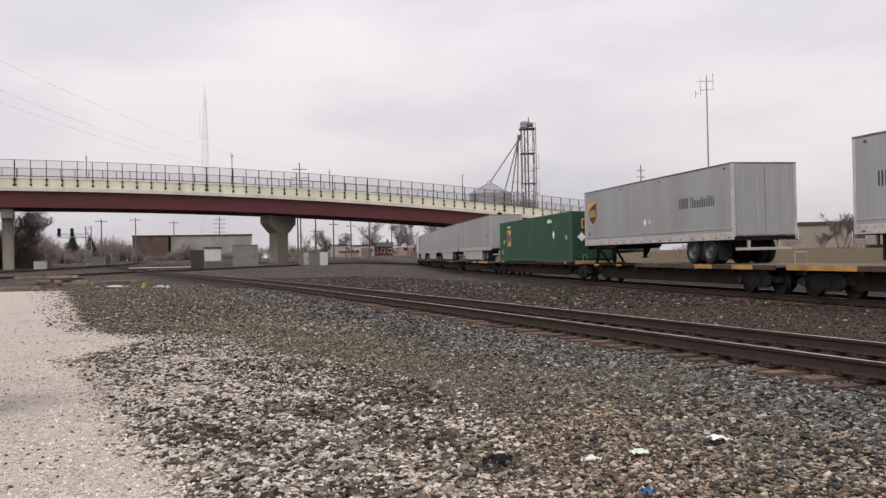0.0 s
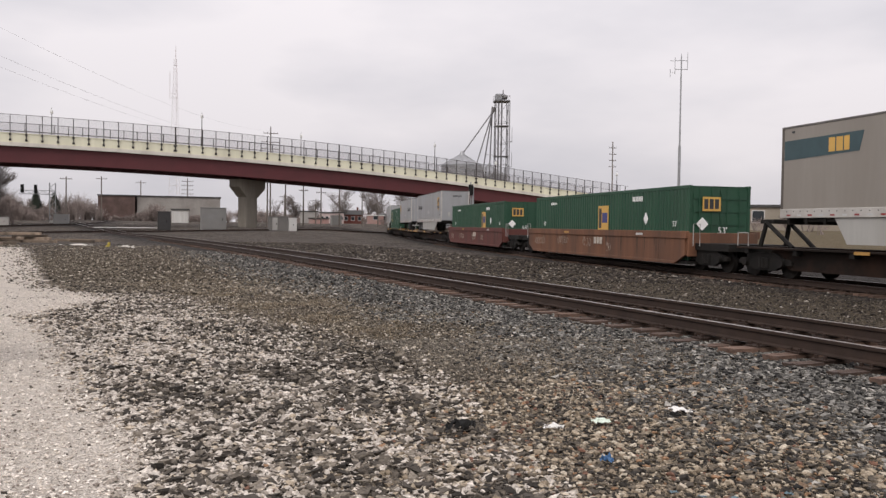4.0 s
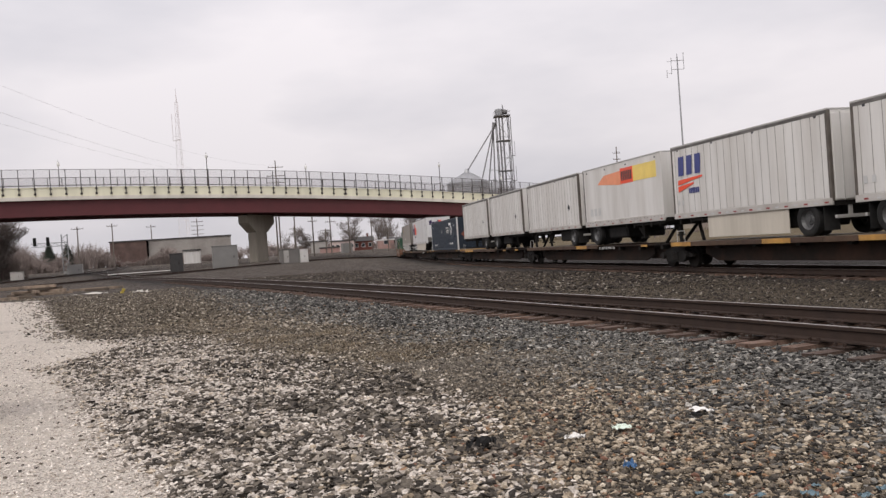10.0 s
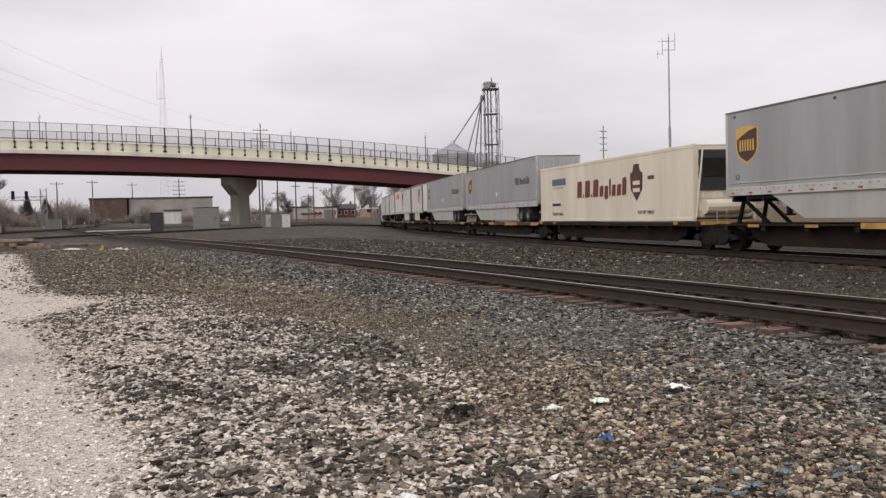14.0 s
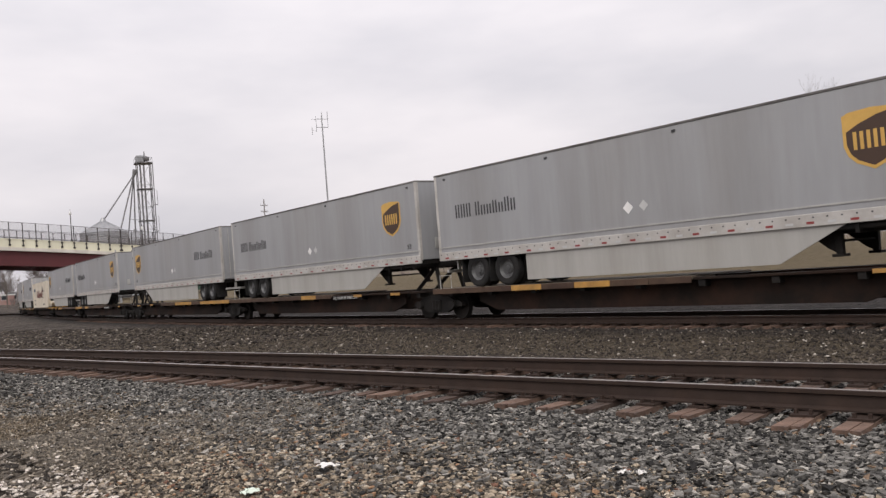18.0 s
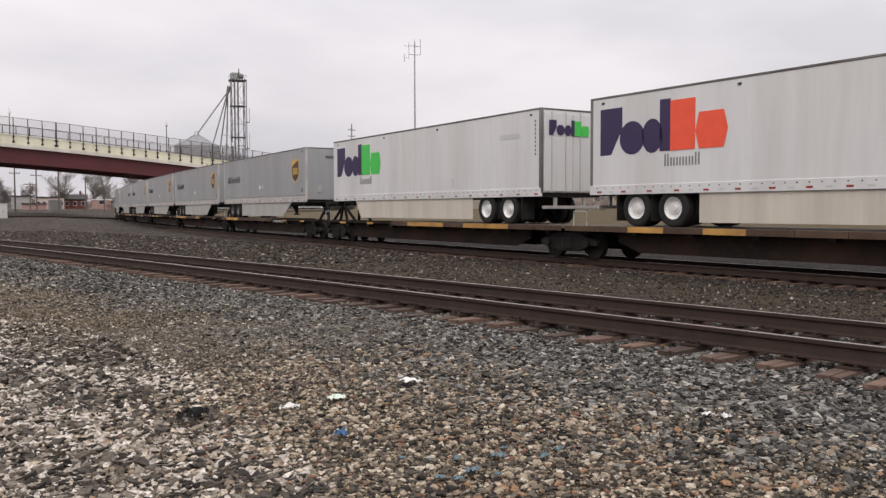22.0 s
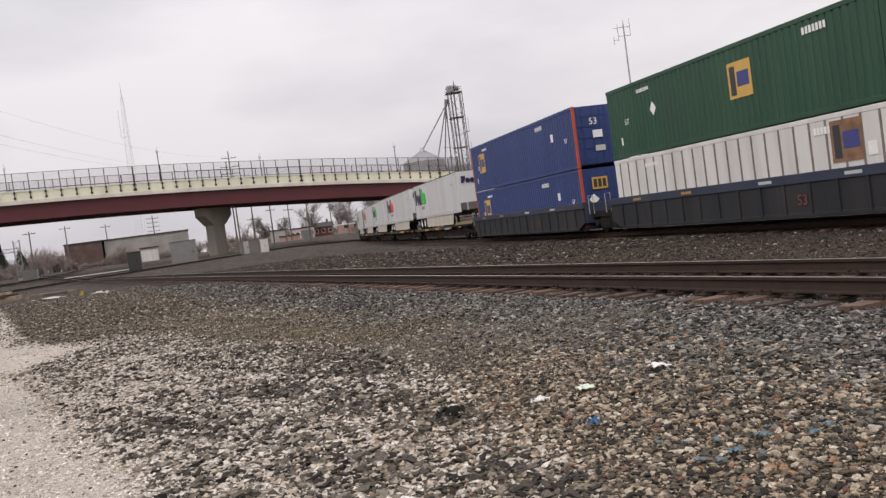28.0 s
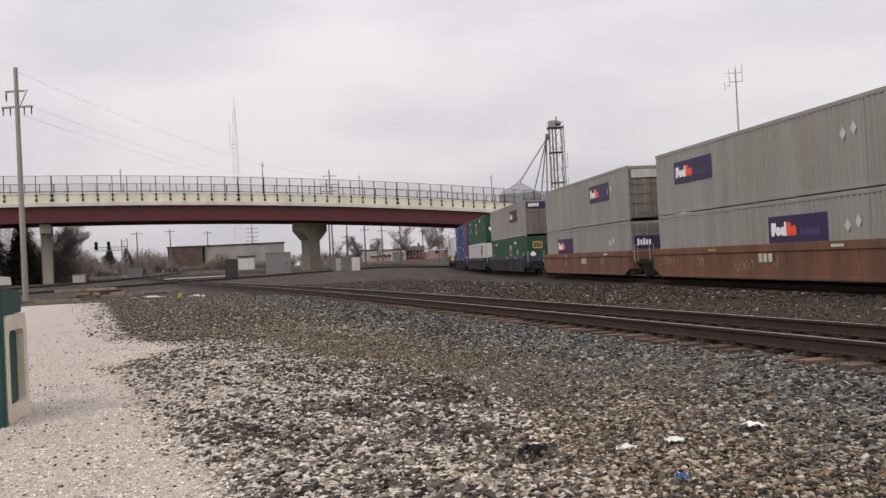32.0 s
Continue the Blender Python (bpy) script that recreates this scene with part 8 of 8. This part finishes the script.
FILLER = stone_material("grey_brown_gravel", [(0, (0.048, 0.042, 0.035)), (0.2, (0.088, 0.076, 0.062)), (0.5, (0.130, 0.113, 0.091)), (0.8, (0.185, 0.160, 0.128)), (0.95, (0.31, 0.275, 0.225))])
stone_field("ballast_stones", "grey crushed ballast beside the track", scatter(185000, 1, grey_zone, 2.2, 18, (0, 10), (-3, 6), 1.25), 0.018, 0.058, 0.50, GREYS, 1, 0.35, True)
stone_field("mixed_pebbles", "tan, cream, brown and grey pebbles", scatter(40000, 2, tan_zone, 2.6, 9, (-1.6, 4.6), (-2.2, 3)), 0.017, 0.058, 0.55, TANS, 2)
stone_field("broken_pebbles", "small broken tan and grey chips", scatter(80000, 12, tan_zone, 2.6, 9, (-1.6, 4.6), (-2.2, 3)), 0.010, 0.032, 0.60, TANS, 12, 0.3, 2)
stone_field("dark_stones", "dark crushed stones", scatter(62000, 3, dark_zone, 2.6, 19, (-2.6, 1.2), (-11, -2), 1.3), 0.022, 0.070, 0.50, DARKS, 3, 0.35, True)
stone_field("dusty_stones", "stones pale with dust", scatter(105000, 4, white_zone, 2.6, 17, (-2.6, 1.2), (-9, -1), 1.3), 0.018, 0.066, 0.5, WHITES, 4, 0.35, 2)
stone_field("brown_gravel", "brown gravel and dirt", scatter(150000, 5, brown_zone, 5, 20, (-3, 5), (-9.5, 2.5), 1.1), 0.016, 0.056, 0.5, BROWNS, 5, 0.35, 2)
stone_field("verge_stones", "brown and grey stones between the tracks", scatter(42000, 6, lambda x, y: ((v_of(x, y) > 9.45) & (v_of(x, y) < 19)).astype(float), 3.5, 28, (6, 17.5), (-1.5, 13), 1.2), 0.03, 0.08, 0.6, VERGE, 6, 0.35, 2)
stone_field("far_verge_stones", "coarse brown rubble farther along between the tracks", scatter(30000, 16, lambda x, y: ((v_of(x, y) > 9.8 - 0.04 * (y - 26)) & (v_of(x, y) < 21)).astype(float), 26, 76, (-4, 12), (-26, 2), 1.1), 0.07, 0.17, 0.5, VERGE, 16, 0.35, 2)
stone_field("filler_gravel", "small grey-brown gravel between ballast and dirt", scatter(26000, 18, lambda x, y: np.ones(len(x)), 5.5, 10.5, (1.2, 4.6), (-0.6, 2.9), 1.0), 0.016, 0.052, 0.5, FILLER, 18, 0.35, 2)
stone_field("path_gravel", "fine pale gravel of the path", scatter(52000, 17, lambda x, y: (path_mask(x, y) > 0.42) * 1.0, 3.4, 17, (-4.5, -0.8), (-12, -4), 1.4), 0.009, 0.032, 0.5, PALE, 17, 0.3, 2)
stone_field("path_crumbs", "small dark stones strewn on the pale path", scatter(5200, 7, lambda x, y: (path_mask(x, y) > 0.5) * (0.25 + 0.6 * (clump(x, y, 0.8, 3) > 0.1)), 3, 22, (-5, -1), (-16, -7), 1.4), 0.008, 0.038, 0.6, DARKS, 7)
stone_field("ballast_chips", "small grey ballast chips beside the track", scatter(70000, 21, grey_zone, 3.5, 13, (1.5, 9), (-2.5, 5), 1.0), 0.012, 0.034, 0.55, GREYS, 21, 0.3, 2)
stone_field("far_ballast", "coarse grey ballast farther along the track", scatter(30000, 8, lambda x, y: smooth(2.6, 4.5, v_of(x, y)) * (v_of(x, y) < 9.4 - 0.05 * (y - 18)) * smooth(16, 19, y), 16, 42, (-5, 4), (-20, -6), 1.1), 0.04, 0.10, 0.55, GREYS, 8, 0.35, 2)
stone_field("far_gravel", "coarse dark gravel farther off", scatter(30000, 9, lambda x, y: (v_of(x, y) < 4.2) * (1 - path_mask(x, y)), 17, 50, (-11, -2), (-32, -12), 1.1), 0.04, 0.10, 0.5, BROWNS, 9, 0.35, 2)


def dry_grass():
    """Short dead blades among the stones, in ragged patches along the foot of the ballast."""
    r = random.Random(44)
    verts, faces = [], []
    pts = []
    for k in range(48000):
        t = r.random()
        x, y = -6.0 + 8.4 * t + r.gauss(0, 0.6), 20.0 - 11.4 * t + r.gauss(0, 1.3)
        if noise.noise((x * 0.9, y * 0.9, 21)) + 0.6 * noise.noise((x * 3.1, y * 3.1, 5)) > 0.12:
            pts.append((x, y))
    zs = ground_z(np.array(pts))
    for (x, y), z in zip(pts, zs):
        a, l = r.uniform(0, math.tau), r.uniform(0.015, 0.045)
        c, sn = math.cos(a), math.sin(a)
        w = r.uniform(0.002, 0.005)
        i = len(verts)
        verts += [(x - sn * w, y + c * w, z + 0.008), (x + sn * w, y - c * w, z + 0.008), (x + c * l * 0.9, y + sn * l * 0.9, z + 0.01 + l * 0.75)]
        faces.append((i, i + 1, i + 2))
    me = bpy.data.meshes.new("dry_grass")
    me.from_pydata(verts, [], faces)
    me.materials.append(mat("dead_grass_blade", (0.190, 0.146, 0.094), 0.9, scale=2, vary=0.25, island=0.45))
    tagged(new("dry_grass", me), "short dead brown grass among the stones", "grass", "", "stuff")


dry_grass()

motions()
